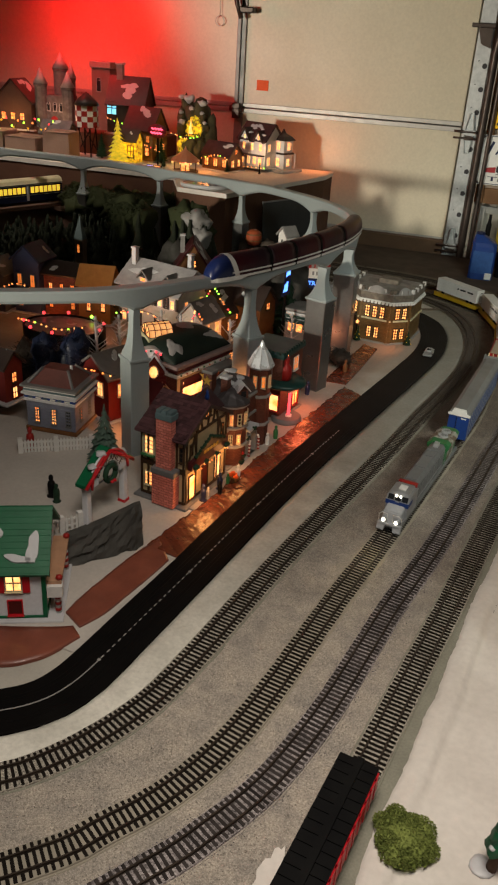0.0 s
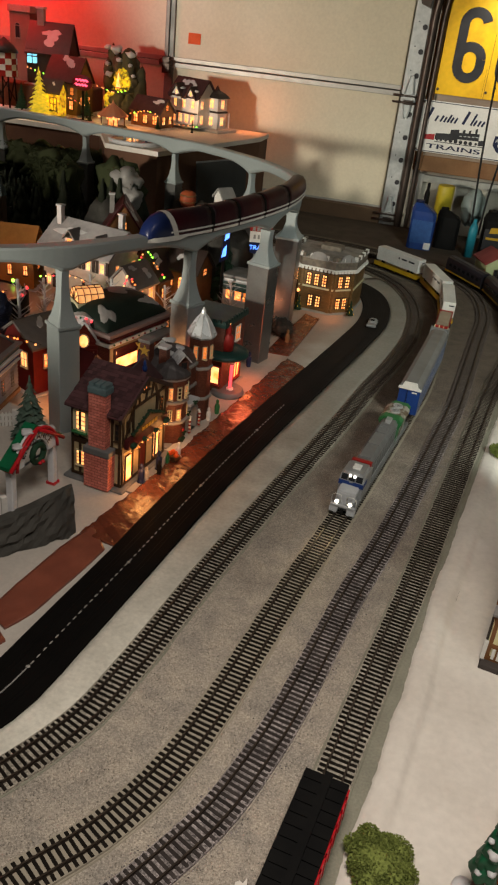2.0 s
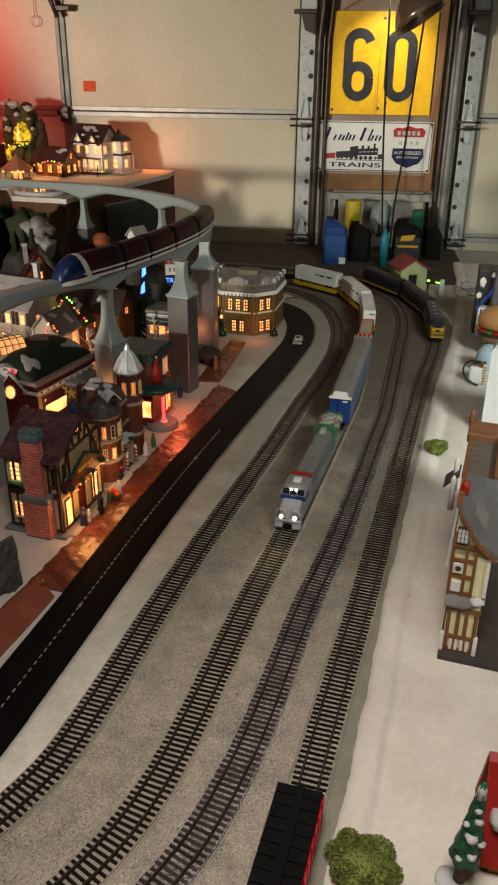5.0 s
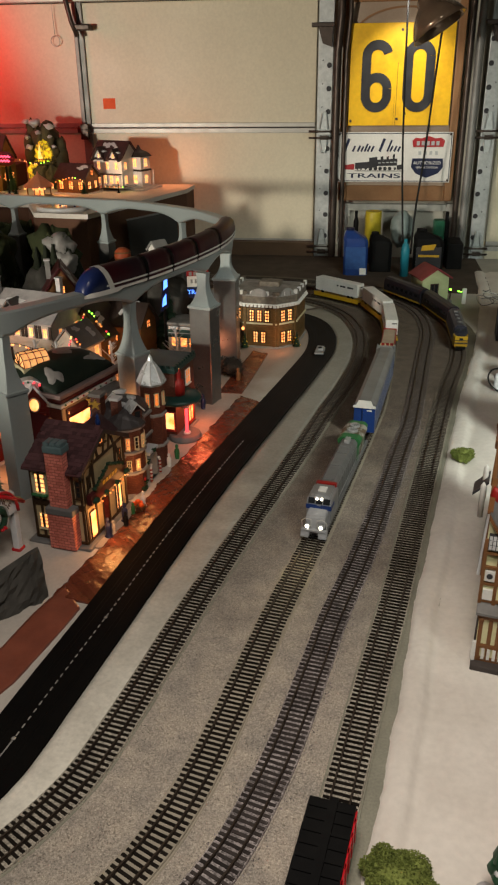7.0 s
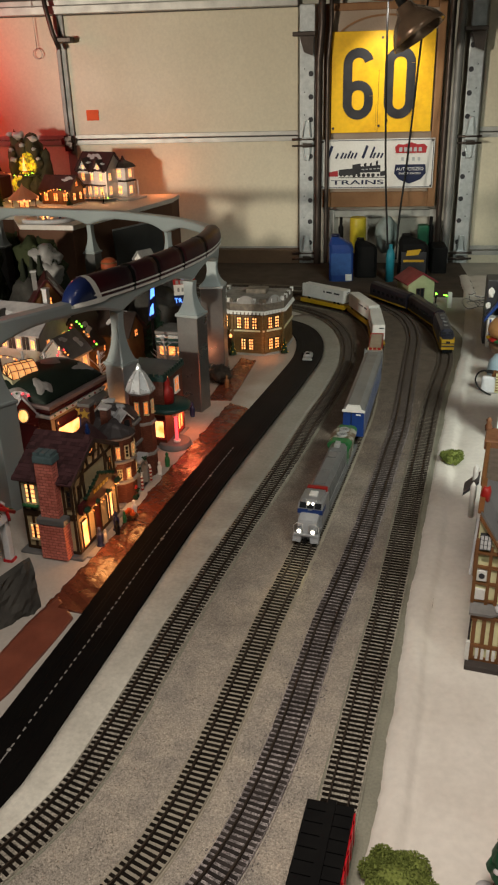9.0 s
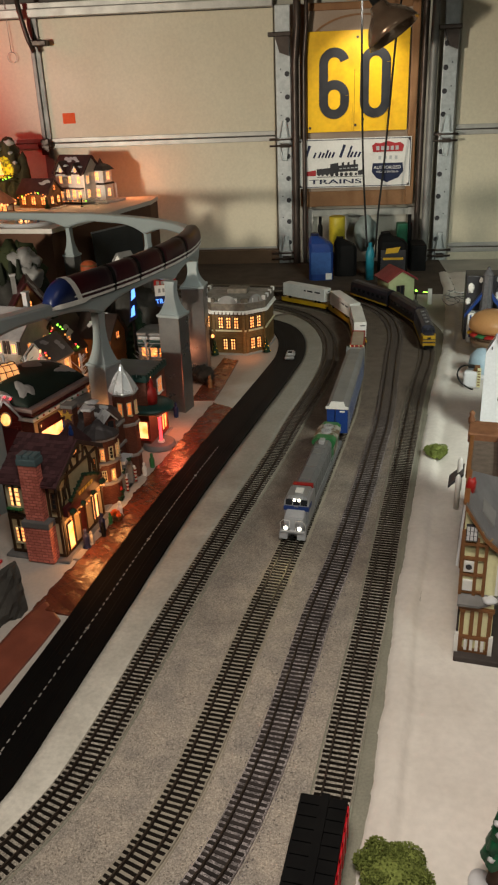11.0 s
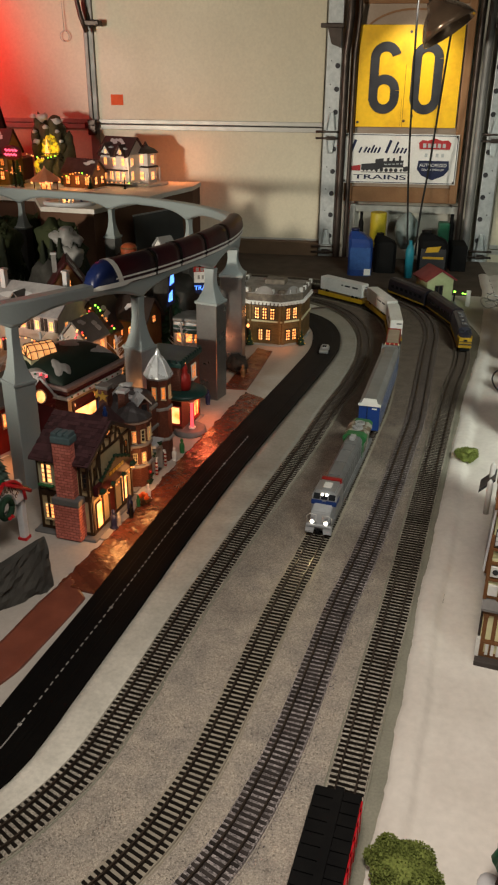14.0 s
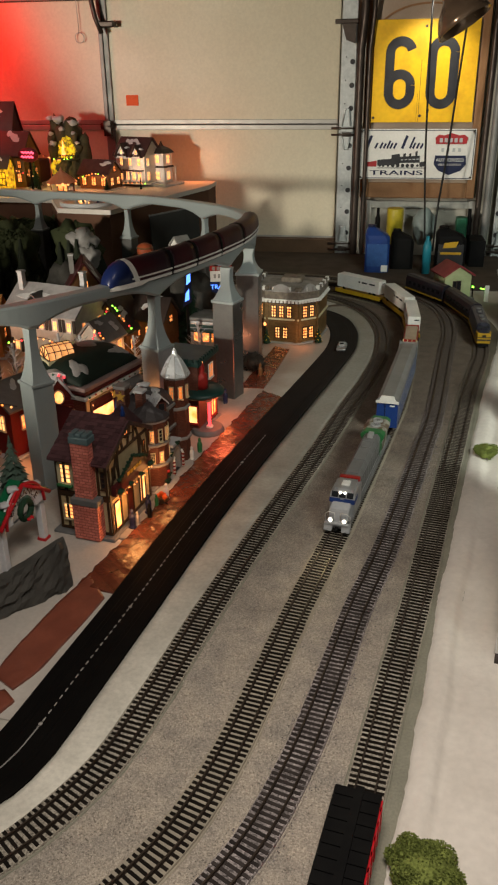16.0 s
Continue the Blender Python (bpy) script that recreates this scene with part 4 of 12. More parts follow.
sweep(bm, [p for p in RD if p.y <= 0.10 and p.x < 0.1], [(-0.0010, 0.006), (-0.0010, 0.0067), (0.0010, 0.0067), (0.0010, 0.006)])
part("solid_line", bm, mat("grey_line", (0.30, 0.29, 0.28), None, 0.6), road)
for p in ((0.018, 0.100), (0.0655, 0.375), (0.112, 0.66), (0.165, 0.94)):
    bm = bmesh.new()
    lathe(bm, [(0.0032, 0.006), (0.0032, 0.0070), (0.001, 0.0072)], 12, c=(p[0], p[1], 0))
    part("road_stud", bm, WHITELINE, road)

# ---- tracks ----
tie_me = {}


def tie_mesh(material):
    if material.name not in tie_me:
        bm = bmesh.new()
        bx(bm, -0.0235, 0.0235, -0.0024, 0.0024, 0.0, 0.0038, None, 0.0003)
        me = bpy.data.meshes.new("tie")
        bmesh.ops.recalc_face_normals(bm, faces=bm.faces[:])
        bm.to_mesh(me)
        bm.free()
        me.materials.append(material)
        tie_me[material.name] = me
    return tie_me[material.name]


def railway(path, bed, fill, tie_material, label, lift=0.0038):
    t = thing("railway_track", label, "railway track", None, "model railway tracks")
    coarse = path[::3]
    bm = bmesh.new()
    sweep(bm, coarse, [(-0.031, 0.0), (-0.027, lift + 0.001), (0.027, lift + 0.001), (0.031, 0.0)])
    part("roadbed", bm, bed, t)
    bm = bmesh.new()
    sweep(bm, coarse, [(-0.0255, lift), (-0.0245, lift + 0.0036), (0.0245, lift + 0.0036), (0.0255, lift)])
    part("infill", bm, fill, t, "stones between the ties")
    top = lift + 0.001
    for o in (-0.0125, 0.0125):
        bm = bmesh.new()
        sweep(bm, offset(coarse, o), [(-0.0016, top + 0.003), (-0.0006, top + 0.0042), (-0.0011, top + 0.0062), (-0.0011, top + 0.0078), (0.0011, top + 0.0078), (0.0011, top + 0.0062), (0.0006, top + 0.0042), (0.0016, top + 0.003)])
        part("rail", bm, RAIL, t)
    rest, me, n = bmesh.new(), tie_mesh(tie_material), 0
    rng = random.Random(len(path))
    for i, p in enumerate(path):
        h = heading(path, i)
        m = Matrix.Translation((p.x, p.y, top)) @ pose(0, 0, 0, 0, 0, math.degrees(math.atan2(-h.x, h.y)) + rng.uniform(-1.2, 1.2)) @ Matrix.Translation((rng.uniform(-0.0008, 0.0008), 0, 0))
        if -0.25 < p.y < 1.9 and p.x > -0.05 and n < 290:
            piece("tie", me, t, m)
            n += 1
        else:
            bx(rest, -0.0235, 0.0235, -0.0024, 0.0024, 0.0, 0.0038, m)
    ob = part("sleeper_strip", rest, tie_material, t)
    ob["kind"] = "stuff"
    return t


def build_tracks():
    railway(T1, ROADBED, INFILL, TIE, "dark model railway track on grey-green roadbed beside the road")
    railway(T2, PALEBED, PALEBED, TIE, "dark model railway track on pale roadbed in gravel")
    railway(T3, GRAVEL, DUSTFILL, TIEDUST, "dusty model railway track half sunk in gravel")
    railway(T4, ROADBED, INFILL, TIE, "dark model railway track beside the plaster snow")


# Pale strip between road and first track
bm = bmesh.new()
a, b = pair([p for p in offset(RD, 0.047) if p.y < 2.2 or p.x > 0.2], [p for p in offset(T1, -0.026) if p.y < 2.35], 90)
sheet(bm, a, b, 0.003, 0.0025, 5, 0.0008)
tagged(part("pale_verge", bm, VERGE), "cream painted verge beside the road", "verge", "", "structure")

# ---- glossy brick-print sheets beside the road ----


ROADSIDE = offset(RD, -0.0465)


def foil_sheet(left, y0, y1, label, wave=0.0024, material=None, gap=0.0):
    """A printed sheet from its own ragged edge to the side of the road."""
    L = spline(left, 0.006)
    for i, p in enumerate(L):
        p.x += 0.006 * noise.noise(Vector((p.y * 38, 2.0, 0))) + 0.003 * noise.noise(Vector((p.y * 110, 7.0, 0)))
    R = [p + Vector((-gap, 0, 0)) for p in ROADSIDE if y0 <= p.y <= y1 and p.x > -0.3]
    bm = bmesh.new()
    sheet(bm, *pair(L, R, 260), 0.0064, 0.006, 26, wave, len(left) * 3.1, 0.0008)
    tagged(part("brick_sheet", bm, material or FOIL), label, "paving sheet", "brick-print sheets")


bm = bmesh.new()
sheet(bm, *pair(spline([(-0.090, 0.185), (-0.086, 0.235), (-0.071, 0.315), (-0.053, 0.397), (-0.032, 0.455)], 0.006), spline([(-0.050, 0.160), (-0.028, 0.205), (-0.014, 0.265), (0.002, 0.335), (0.014, 0.40)], 0.006), 60), 0.0068, 0.006, 10, 0.0012, 3.0)
tagged(part("brick_sheet", bm, MATTFOIL), "matt brick-print paving sheet beside the black road", "paving sheet", "brick-print sheets")
foil_sheet([(-0.046, 0.425), (-0.016, 0.55), (0.010, 0.66), (0.030, 0.78), (0.058, 0.94), (0.098, 1.14), (0.150, 1.40)], 0.40, 1.36, "crumpled glossy brick-print sheet catching window light")
bm = bmesh.new()
sheet(bm, *pair(spline([(0.085, 1.42), (0.10, 1.55), (0.135, 1.80)], 0.01), spline([(0.150, 1.42), (0.165, 1.55), (0.185, 1.77)], 0.01), 100), 0.0064, 0.006, 18, 0.0028, 5.0, 0.0008)
tagged(part("brick_sheet", bm, FOIL), "crumpled glossy brick-print sheet before the station", "paving sheet", "brick-print sheets")
bm = bmesh.new()
sheet(bm, *pair(spline([(-0.33, 0.098), (-0.20, 0.105), (-0.105, 0.137), (-0.055, 0.160)], 0.01), spline([(-0.33, 0.016), (-0.15, 0.024), (-0.075, 0.066), (-0.036, 0.140)], 0.01), 30), 0.0068, 0.006, 6, 0.001, 2.0)
tagged(part("brick_sheet", bm, MATTFOIL), "dull brick-print sheet before the green-roofed house", "paving sheet", "brick-print sheets")
bm = bmesh.new()
a, b = pair([Vector((-1.4, 0.2 + 0.02 * k, 0)) for k in range(90)], [p + Vector((0, 0, 0)) for p in offset(RD, -0.047) if 0.1 < p.y < 2.1], 90)
sheet(bm, a, b, 0.0025, 0.002, 24, 0.001)
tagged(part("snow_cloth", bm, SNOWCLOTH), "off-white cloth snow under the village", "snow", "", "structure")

# ---- monorail ----
BEAM = spline([(-0.95, 0.42), (-0.68, 0.52), (-0.42, 0.645), (-0.235, 0.785), (-0.055, 1.06), (0.055, 1.37), (0.082, 1.60), (0.045, 1.84), (-0.03, 1.98), (-0.15, 2.10), (-0.36, 2.235), (-0.48, 2.27), (-0.66, 2.315), (-0.95, 2.38), (-1.25, 2.42), (-1.6, 2.425), (-2.0, 2.42), (-2.6, 2.40)], 0.02)
mono = thing("monorail_beam", "grey plastic monorail beam on arched pillars", "monorail track")
PILLARS = [(-0.235, 0.785), (-0.055, 1.06), (0.055, 1.37), (0.080, 1.615), (-0.15, 2.10), (-0.48, 2.27), (-0.87, 2.365), (-1.25, 2.42), (-1.7, 2.425), (-2.2, 2.415)]
bm = bmesh.new()
rings = []
for i, p in enumerate(BEAM):
    h = heading(BEAM, i)
    r = Vector((h.y, -h.x, 0))
    near = min((Vector((*q, 0)) - p).length for q in PILLARS)
    low = 0.386 - 0.028 * max(0, 1 - near / 0.13) ** 2.2
    sec = [(-0.013, low), (-0.017, low + 0.006), (-0.017, 0.409), (-0.014, 0.413), (0.014, 0.413), (0.017, 0.409), (0.017, low + 0.006), (0.013, low)]
    rings.append([bm.verts.new(p + r * o + Vector((0, 0, z))) for o, z in sec])
for a, b in zip(rings, rings[1:]):
    for i in range(8):
        bm.faces.new([a[i], b[i], b[(i + 1) % 8], a[(i + 1) % 8]]).smooth = False
bm.faces.new(rings[0]), bm.faces.new(rings[-1][::-1])
part("beam", bm, GREYPLASTIC, mono)


def pillar(x, y, rz, box_top, half, sheen):
    t = thing("monorail_pillar", "grey monorail pillar with a flared neck on a square box", "pillar", pose(x, y, 0, 0, 0, rz), "monorail pillars")
    boxpart("box", (-half, half, -half * 0.9, half * 0.9, 0, box_top), sheen, t, "square grey box", 0.002)
    boxpart("cap", (-half - 0.003, half + 0.003, -half * 0.9 - 0.003, half * 0.9 + 0.003, box_top, box_top + 0.008), GREYPLASTIC, t, r=0.002)
    bm = bmesh.new()
    z0, z1 = box_top + 0.008, 0.360
    rings = []
    for k in range(13):
        f = k / 12
        w = half * (0.37 + 0.61 * (1 - f) ** 3.0 + 0.14 * f ** 4)
        d = half * (0.34 + 0.54 * (1 - f) ** 3.0)
        z = z0 + (z1 - z0) * f
        rings.append([bm.verts.new((sx * w, sy * d, z)) for sx, sy in ((-1, -0.88), (-0.88, -1), (0.88, -1), (1, -0.88), (1, 0.88), (0.88, 1), (-0.88, 1), (-1, 0.88))])
    for a, b in zip(rings, rings[1:]):
        for i in range(8):
            bm.faces.new([a[i], a[(i + 1) % 8], b[(i + 1) % 8], b[i]])
    bm.faces.new(rings[-1]), bm.faces.new(rings[0][::-1])
    part("neck", bm, GREYPLASTIC, t, "flared plastic neck")


pillar(-0.240, 0.785, -38, 0.240, 0.027, GREYPLASTIC)
pillar(-0.055, 1.06, -28, 0.235, 0.028, SILVER)
pillar(0.060, 1.365, -18, 0.268, 0.031, GREYBOX)
pillar(0.080, 1.615, -2, 0.285, 0.033, GREYBOX)
pillar(-0.15, 2.10, 50, 0.27, 0.022, GREYBOX)
pillar(-0.48, 2.27, 75, 0.255, 0.025, GREYBOX)
pillar(-0.87, 2.365, 80, 0.26, 0.025, GREYBOX)
pillar(-1.25, 2.42, 85, 0.26, 0.025, GREYBOX)


def monorail_train():
    t = thing("monorail_train", "dark red monorail train with white stripes and blue nose", "monorail train")
    i0 = min(range(len(BEAM)), key=lambda i: (BEAM[i] - Vector((-0.092, 0.992, 0))).length)
    i1 = min(range(len(BEAM)), key=lambda i: (BEAM[i] - Vector((0.080, 1.635, 0))).length)
    run = BEAM[i0:i1 + 1]
    full = [(-0.022, 0.402), (-0.024, 0.408), (-0.0255, 0.418), (-0.0255, 0.431), (-0.022, 0.446), (-0.0135, 0.456), (0.0, 0.459), (0.0135, 0.456), (0.022, 0.446), (0.0255, 0.431), (0.0255, 0.418), (0.024, 0.408), (0.022, 0.402)]
    n = len(run)
    cuts = [0, 0.170, 0.335, 0.50, 0.705, 1.0]
    for c, (f0, f1) in enumerate(zip(cuts, cuts[1:])):
        a, b = round(f0 * (n - 1)), round(f1 * (n - 1))
        seg = run[a:b + 1]
        if c:
            seg[0] = seg[0] + (seg[1] - seg[0]) * 0.35
        bm = bmesh.new()
        rings, blue = [], bmesh.new()
        m = len(seg)
        stations = []
        if c == 0:
            h = heading(run, 0)
            for k in range(8):
                f = k / 8
                stations.append((seg[0] - h * (0.066 * (1 - f)), max(0.22, math.sqrt(1 - (1 - f) ** 2.4))))
        stations += [(p, 1.0) for p in seg]
        rr = []
        for j, (p, s) in enumerate(stations):
            q = [x[0] for x in stations]
            h = heading(q, j)
            r = Vector((h.y, -h.x, 0))
            rr.append([p + r * o * (0.45 + 0.55 * s) + Vector((0, 0, 0.400 + (z - 0.400) * (0.12 + 0.88 * s) if z > 0.4 else z)) for o, z in full])
        cutn = 7 if c == 0 else 0
        if c == 0:
            for q in (7, 8):
                rr[q] = [v + heading(run, 0) * (0.022 * (0.459 - z) / 0.057 - 0.006) for v, (o, z) in zip(rr[q], full)]
        for target, lo, hi in ((blue, 0, cutn), (bm, cutn, len(rr) - 1)):
            if hi <= lo:
                continue
            vs = [[target.verts.new(v) for v in ring] for ring in rr[lo:hi + 1]]
            for x, y in zip(vs, vs[1:]):
                for k in range(len(full) - 1):
                    target.faces.new([x[k], y[k], y[k + 1], x[k + 1]]).smooth = True
                target.faces.new([x[-1], y[-1], y[0], x[0]])
            target.faces.new(vs[0]), target.faces.new(vs[-1][::-1])
        car = part("carriage" if c else "driving_carriage", bm, DARKRED, t)
        if c == 0:
            part("nose", blue, BLUEGLOSS, car, "glossy navy nose")
            bm = bmesh.new()
            band = [[bm.verts.new(p + (p - Vector((seg[0].x, seg[0].y, 0.405))).normalized() * 0.0012 + heading(run, 0) * o) for p in rr[7][1:-1]] for o in (-0.004, 0.010)]
            for k in range(len(band[0]) - 1):
                bm.faces.new([band[0][k], band[1][k], band[1][k + 1], band[0][k + 1]])
            part("nose_band", bm, WHITE, car, "white band behind the nose")
        else:
            blue.free()
        for side in (1, -1):
            for z, hgt, start in ((0.4045, 0.0058, 0), (0.4170, 0.0034, 1)):
                bm = bmesh.new()
                path = [p for p, s in stations[(0 if c == 0 and start == 0 else 7 if c == 0 else 0):]]
                scale = [s for p, s in stations[(0 if c == 0 and start == 0 else 7 if c == 0 else 0):]]
                ring = []
                for j, p in enumerate(path):
                    h = heading(path, j)
                    r = Vector((h.y, -h.x, 0)) * side * (0.45 + 0.55 * scale[j])
                    o = 0.0238 if z < 0.41 else 0.0256
                    lip = 0.004 if c == 0 and start == 0 and j < 10 else 0.0
                    ring.append([bm.verts.new(p + r * (o + k) + Vector((0, 0, zz))) for k, zz in ((-0.003, z - lip), (0.0012 + lip * 0.4, z - lip), (0.0012, z + hgt), (-0.003, z + hgt))])
                for x, y in zip(ring, ring[1:]):
                    for k in range(4):
                        bm.faces.new([x[k], y[k], y[(k + 1) % 4], x[(k + 1) % 4]])
                bm.faces.new(ring[0]), bm.faces.new(ring[-1][::-1])
                part("stripe", bm, WHITE, car, "white stripe")
        if c:
            bm = bmesh.new()
            p, h = run[a], heading(run, a)
            r = Vector((h.y, -h.x, 0))
            ring = [[bm.verts.new(p + h * d + r * o * 1.02 + Vector((0, 0, 0.40 + (z - 0.40) * 1.02))) for o, z in full] for d in (-0.005, 0.007)]
            for k in range(len(full)):
                bm.faces.new([ring[0][k], ring[1][k], ring[1][(k + 1) % len(full)], ring[0][(k + 1) % len(full)]])
            part("gangway", bm, BLACKCAR, car, "black rubber gangway")
    return t


monorail_train()

# ---- village houses ----


def facing(face, hw, hd):
    """Turns (along the wall, out of it, up) into the house's own axes."""
    return {"S": lambda u, o, z: (u, -hd - o, z), "E": lambda u, o, z: (hw + o, u, z),
            "N": lambda u, o, z: (-u, hd + o, z), "W": lambda u, o, z: (-hw - o, -u, z)}[face]


def wallbox(bm, f, u0, u1, o0, o1, z0, z1):
    a, b = Vector(f(u0, o0, z0)), Vector(f(u1, o1, z1))
    bx(bm, min(a.x, b.x), max(a.x, b.x), min(a.y, b.y), max(a.y, b.y), min(a.z, b.z), max(a.z, b.z))


def ring(bm, f, outer, inner, o0, o1):
    """A closed frame between two loops of (along, up), from depth o0 to o1."""
    vs = [[[bm.verts.new(f(q[0], o, q[1])) for q in loop] for o in (o0, o1)] for loop in (outer, inner)]
    n = len(outer)
    for i in range(n):
        j = (i + 1) % n
        for a, b in ((vs[0][0], vs[0][1]), (vs[0][1], vs[1][1]), (vs[1][1], vs[1][0]), (vs[1][0], vs[0][0])):
            bm.faces.new([a[i], a[j], b[j], b[i]])


def window(parent, f, u, z, w, h, nx=2, ny=2, glow=None, trim=None, arch=False, sill=True, name="window"):
    """A framed window: reveal and bars proud of the wall, a lit pane behind them."""
    b = max(0.0016, w * 0.09)
    outer = [(u + w / 2 + b, z - b), (u + w / 2 + b, z + h + (0 if arch else b))]
    inner = [(u + w / 2, z), (u + w / 2, z + h)]
    if arch:
        outer += [(u + q[0], q[1]) for q in arc(0, z + h, w / 2 + b, 15, 165, 8)]
        inner += [(u + q[0], q[1]) for q in arc(0, z + h, w / 2, 15, 165, 8)]
    outer += [(u - w / 2 - b, z + h + (0 if arch else b)), (u - w / 2 - b, z - b)]
    inner += [(u - w / 2, z + h), (u - w / 2, z)]
    bm = bmesh.new()
    ring(bm, f, outer, inner, -0.001, 0.0026)
    fr = part(name, bm, trim or TIMBER, parent)
    t = max(0.0013, w * 0.10)
    for i in range(1, nx):
        x = u - w / 2 + w * i / nx
        bm = bmesh.new()
        wallbox(bm, f, x - t / 2, x + t / 2, 0.0002, 0.0020, z, z + h + (w * 0.4 if arch else 0))
        part("glazing_bar", bm, trim or TIMBER, fr)
    for j in range(1, ny + (1 if arch else 0)):
        q = z + h * j / ny
        bm = bmesh.new()
        wallbox(bm, f, u - w / 2, u + w / 2, 0.0002, 0.0018, q - t / 2, q + t / 2)
        part("glazing_bar", bm, trim or TIMBER, fr)
    bm = bmesh.new()
    if arch:
        pts = [(u - w / 2, z), (u + w / 2, z)] + [(u + q[0], q[1]) for q in arc(0, z + h, w / 2, 0, 180, 10)]
        extrude_poly(bm, [f(p[0], -0.0008, p[1]) for p in pts], Vector(f(0, 0.0016, 0)) - Vector(f(0, 0, 0)))
    else:
        wallbox(bm, f, u - w / 2, u + w / 2, -0.0008, 0.0008, z, z + h)
    part("pane", bm, glow or GLOW, fr, "lit pane" if glow is not NIGHT else "")
    if sill:
        bm = bmesh.new()
        wallbox(bm, f, u - w / 2 - b * 1.4, u + w / 2 + b * 1.4, 0, 0.005, z - b - 0.002, z - b)
        part("sill", bm, trim or TIMBER, fr)
    return fr


NIGHT = mat("dark_glass", (0.02, 0.022, 0.026), None, 0.15)


def gable_roof(bm, hw, hd, z0, z1, along_x, over=0.008, thick=0.006):
    """Two thick slopes meeting at the ridge."""
    if along_x:
        for s in (-1, 1):
            k = over * (z1 - z0) / hd
            extrude_poly(bm, [(-hw - over, s * (hd + over), z0 - k), (hw + over, s * (hd + over), z0 - k), (hw + over, 0, z1), (-hw - over, 0, z1)], (0, s * thick * 0.4, thick))
    else:
        for s in (-1, 1):
            k = over * (z1 - z0) / hw
            extrude_poly(bm, [(s * (hw + over), -hd - over, z0 - k), (s * (hw + over), hd + over, z0 - k), (0, hd + over, z1), (0, -hd - over, z1)], (s * thick * 0.4, 0, thick))


def snow_patches(parent, hw, hd, z0, z1, along_x, seed, n=3):
    """Glazed snow lying on the slopes."""
    rng = random.Random(seed)
    for i in range(n):
        bm = bmesh.new()
        s, f = rng.choice((-1, 1) if not along_x else (-1, -1, 1)), rng.uniform(0.15, 0.75)
        if not along_x and rng.random() < 0.6:
            s = 1
        along = rng.uniform(-0.6, 0.6)
        a, b = rng.uniform(0.14, 0.36), rng.uniform(0.10, 0.2)
        pts = []
        for k in range(14):
            q = 2 * math.pi * k / 14
            r = 1 + 0.45 * math.sin(2 * q + seed + i) + rng.uniform(-0.25, 0.25)
            u, v = max(-1, min(1, along + a * r * math.cos(q))), max(0.01, min(0.99, f + b * r * math.sin(q)))
            z = z1 + (z0 - z1) * v + 0.0062
            pts.append((u * hw, s * v * hd, z) if along_x else (s * v * hw, u * hd, z))
        extrude_poly(bm, pts, (0, s * 0.001, 0.0022) if along_x else (s * 0.001, 0, 0.0022))
        part("snow_patch", bm, SNOW, parent, "glazed white snow")


def chimney(parent, x, y, z0, z1, w, material, cap):
    bm = bmesh.new()
    bx(bm, x - w / 2, x + w / 2, y - w / 2, y + w / 2, z0, z1)
    c = part("chimney", bm, material, parent)
    bm = bmesh.new()
    rbx(bm, x - w * 0.66, x + w * 0.66, y - w * 0.66, y + w * 0.66, z1 - 0.001, z1 + w * 0.28, 0.001)
    part("chimney_cap", bm, cap, c)


def house(name, label, x, y, z, rz, w, d, h, rh, wall, roof, along_x=True, wins=(), trim=None, chims=(), snow=0, base=None, over=0.008, group="village houses", cornice=None, seed=1):
    """A ceramic village house; wins are (face, along, height, width, tall, bars, rows, glow, arched)."""
    t = thing(name, label, "toy house", pose(x, y, z, 0, 0, rz), group)
    hw, hd = w / 2, d / 2
    bm = bmesh.new()
    bx(bm, -hw, hw, -hd, hd, 0, h)
    part("wall", bm, wall, t)
    for s in (-1, 1):
        bm = bmesh.new()
        if along_x:
            extrude_poly(bm, [(s * hw, -hd, h), (s * hw, hd, h), (s * hw, 0, h + rh)], (-s * 0.004, 0, 0))
        else:
            extrude_poly(bm, [(-hw, s * hd, h), (hw, s * hd, h), (0, s * hd, h + rh)], (0, -s * 0.004, 0))
        part("gable", bm, wall, t)
    bm = bmesh.new()
    gable_roof(bm, hw, hd, h, h + rh, along_x, over)
    part("roof", bm, roof, t)
    if base:
        boxpart("plinth", (-hw - 0.012, hw + 0.012, -hd - 0.012, hd + 0.012, -0.001, 0.006), base, t, "", 0.002)
    if cornice:
        for z0 in (h - 0.008, h * 0.52):
            bm = bmesh.new()
            bx(bm, -hw - 0.003, hw + 0.003, -hd - 0.003, hd + 0.003, z0, z0 + 0.005)
            part("cornice", bm, cornice, t)
    for v in wins:
        face, u, zz, ww, hh, nx, ny = v[:7]
        window(t, facing(face, hw, hd), u, zz, ww, hh, nx, ny, v[7] if len(v) > 7 else GLOW, trim or TIMBER, len(v) > 8 and v[8])
    for cx, cy, z0, z1, cw, m in chims:
        chimney(t, cx, cy, z0, z1, cw, m, SNOW)
    if snow:
        snow_patches(t, hw, hd, h, h + rh, along_x, seed, snow)
    return t


def beam_on(bm, f, u0, z0, u1, z1, w, o=0.0022):
    a, b = Vector((u0, z0)), Vector((u1, z1))
    d = (b - a).normalized() * (w / 2)
    n = Vector((-d.y, d.x))
    pts = [a + n, a - n, b - n, b + n]
    extrude_poly(bm, [f(p.x, -0.0005, p.y) for p in pts], Vector(f(0, o, 0)) - Vector(f(0, 0, 0)))


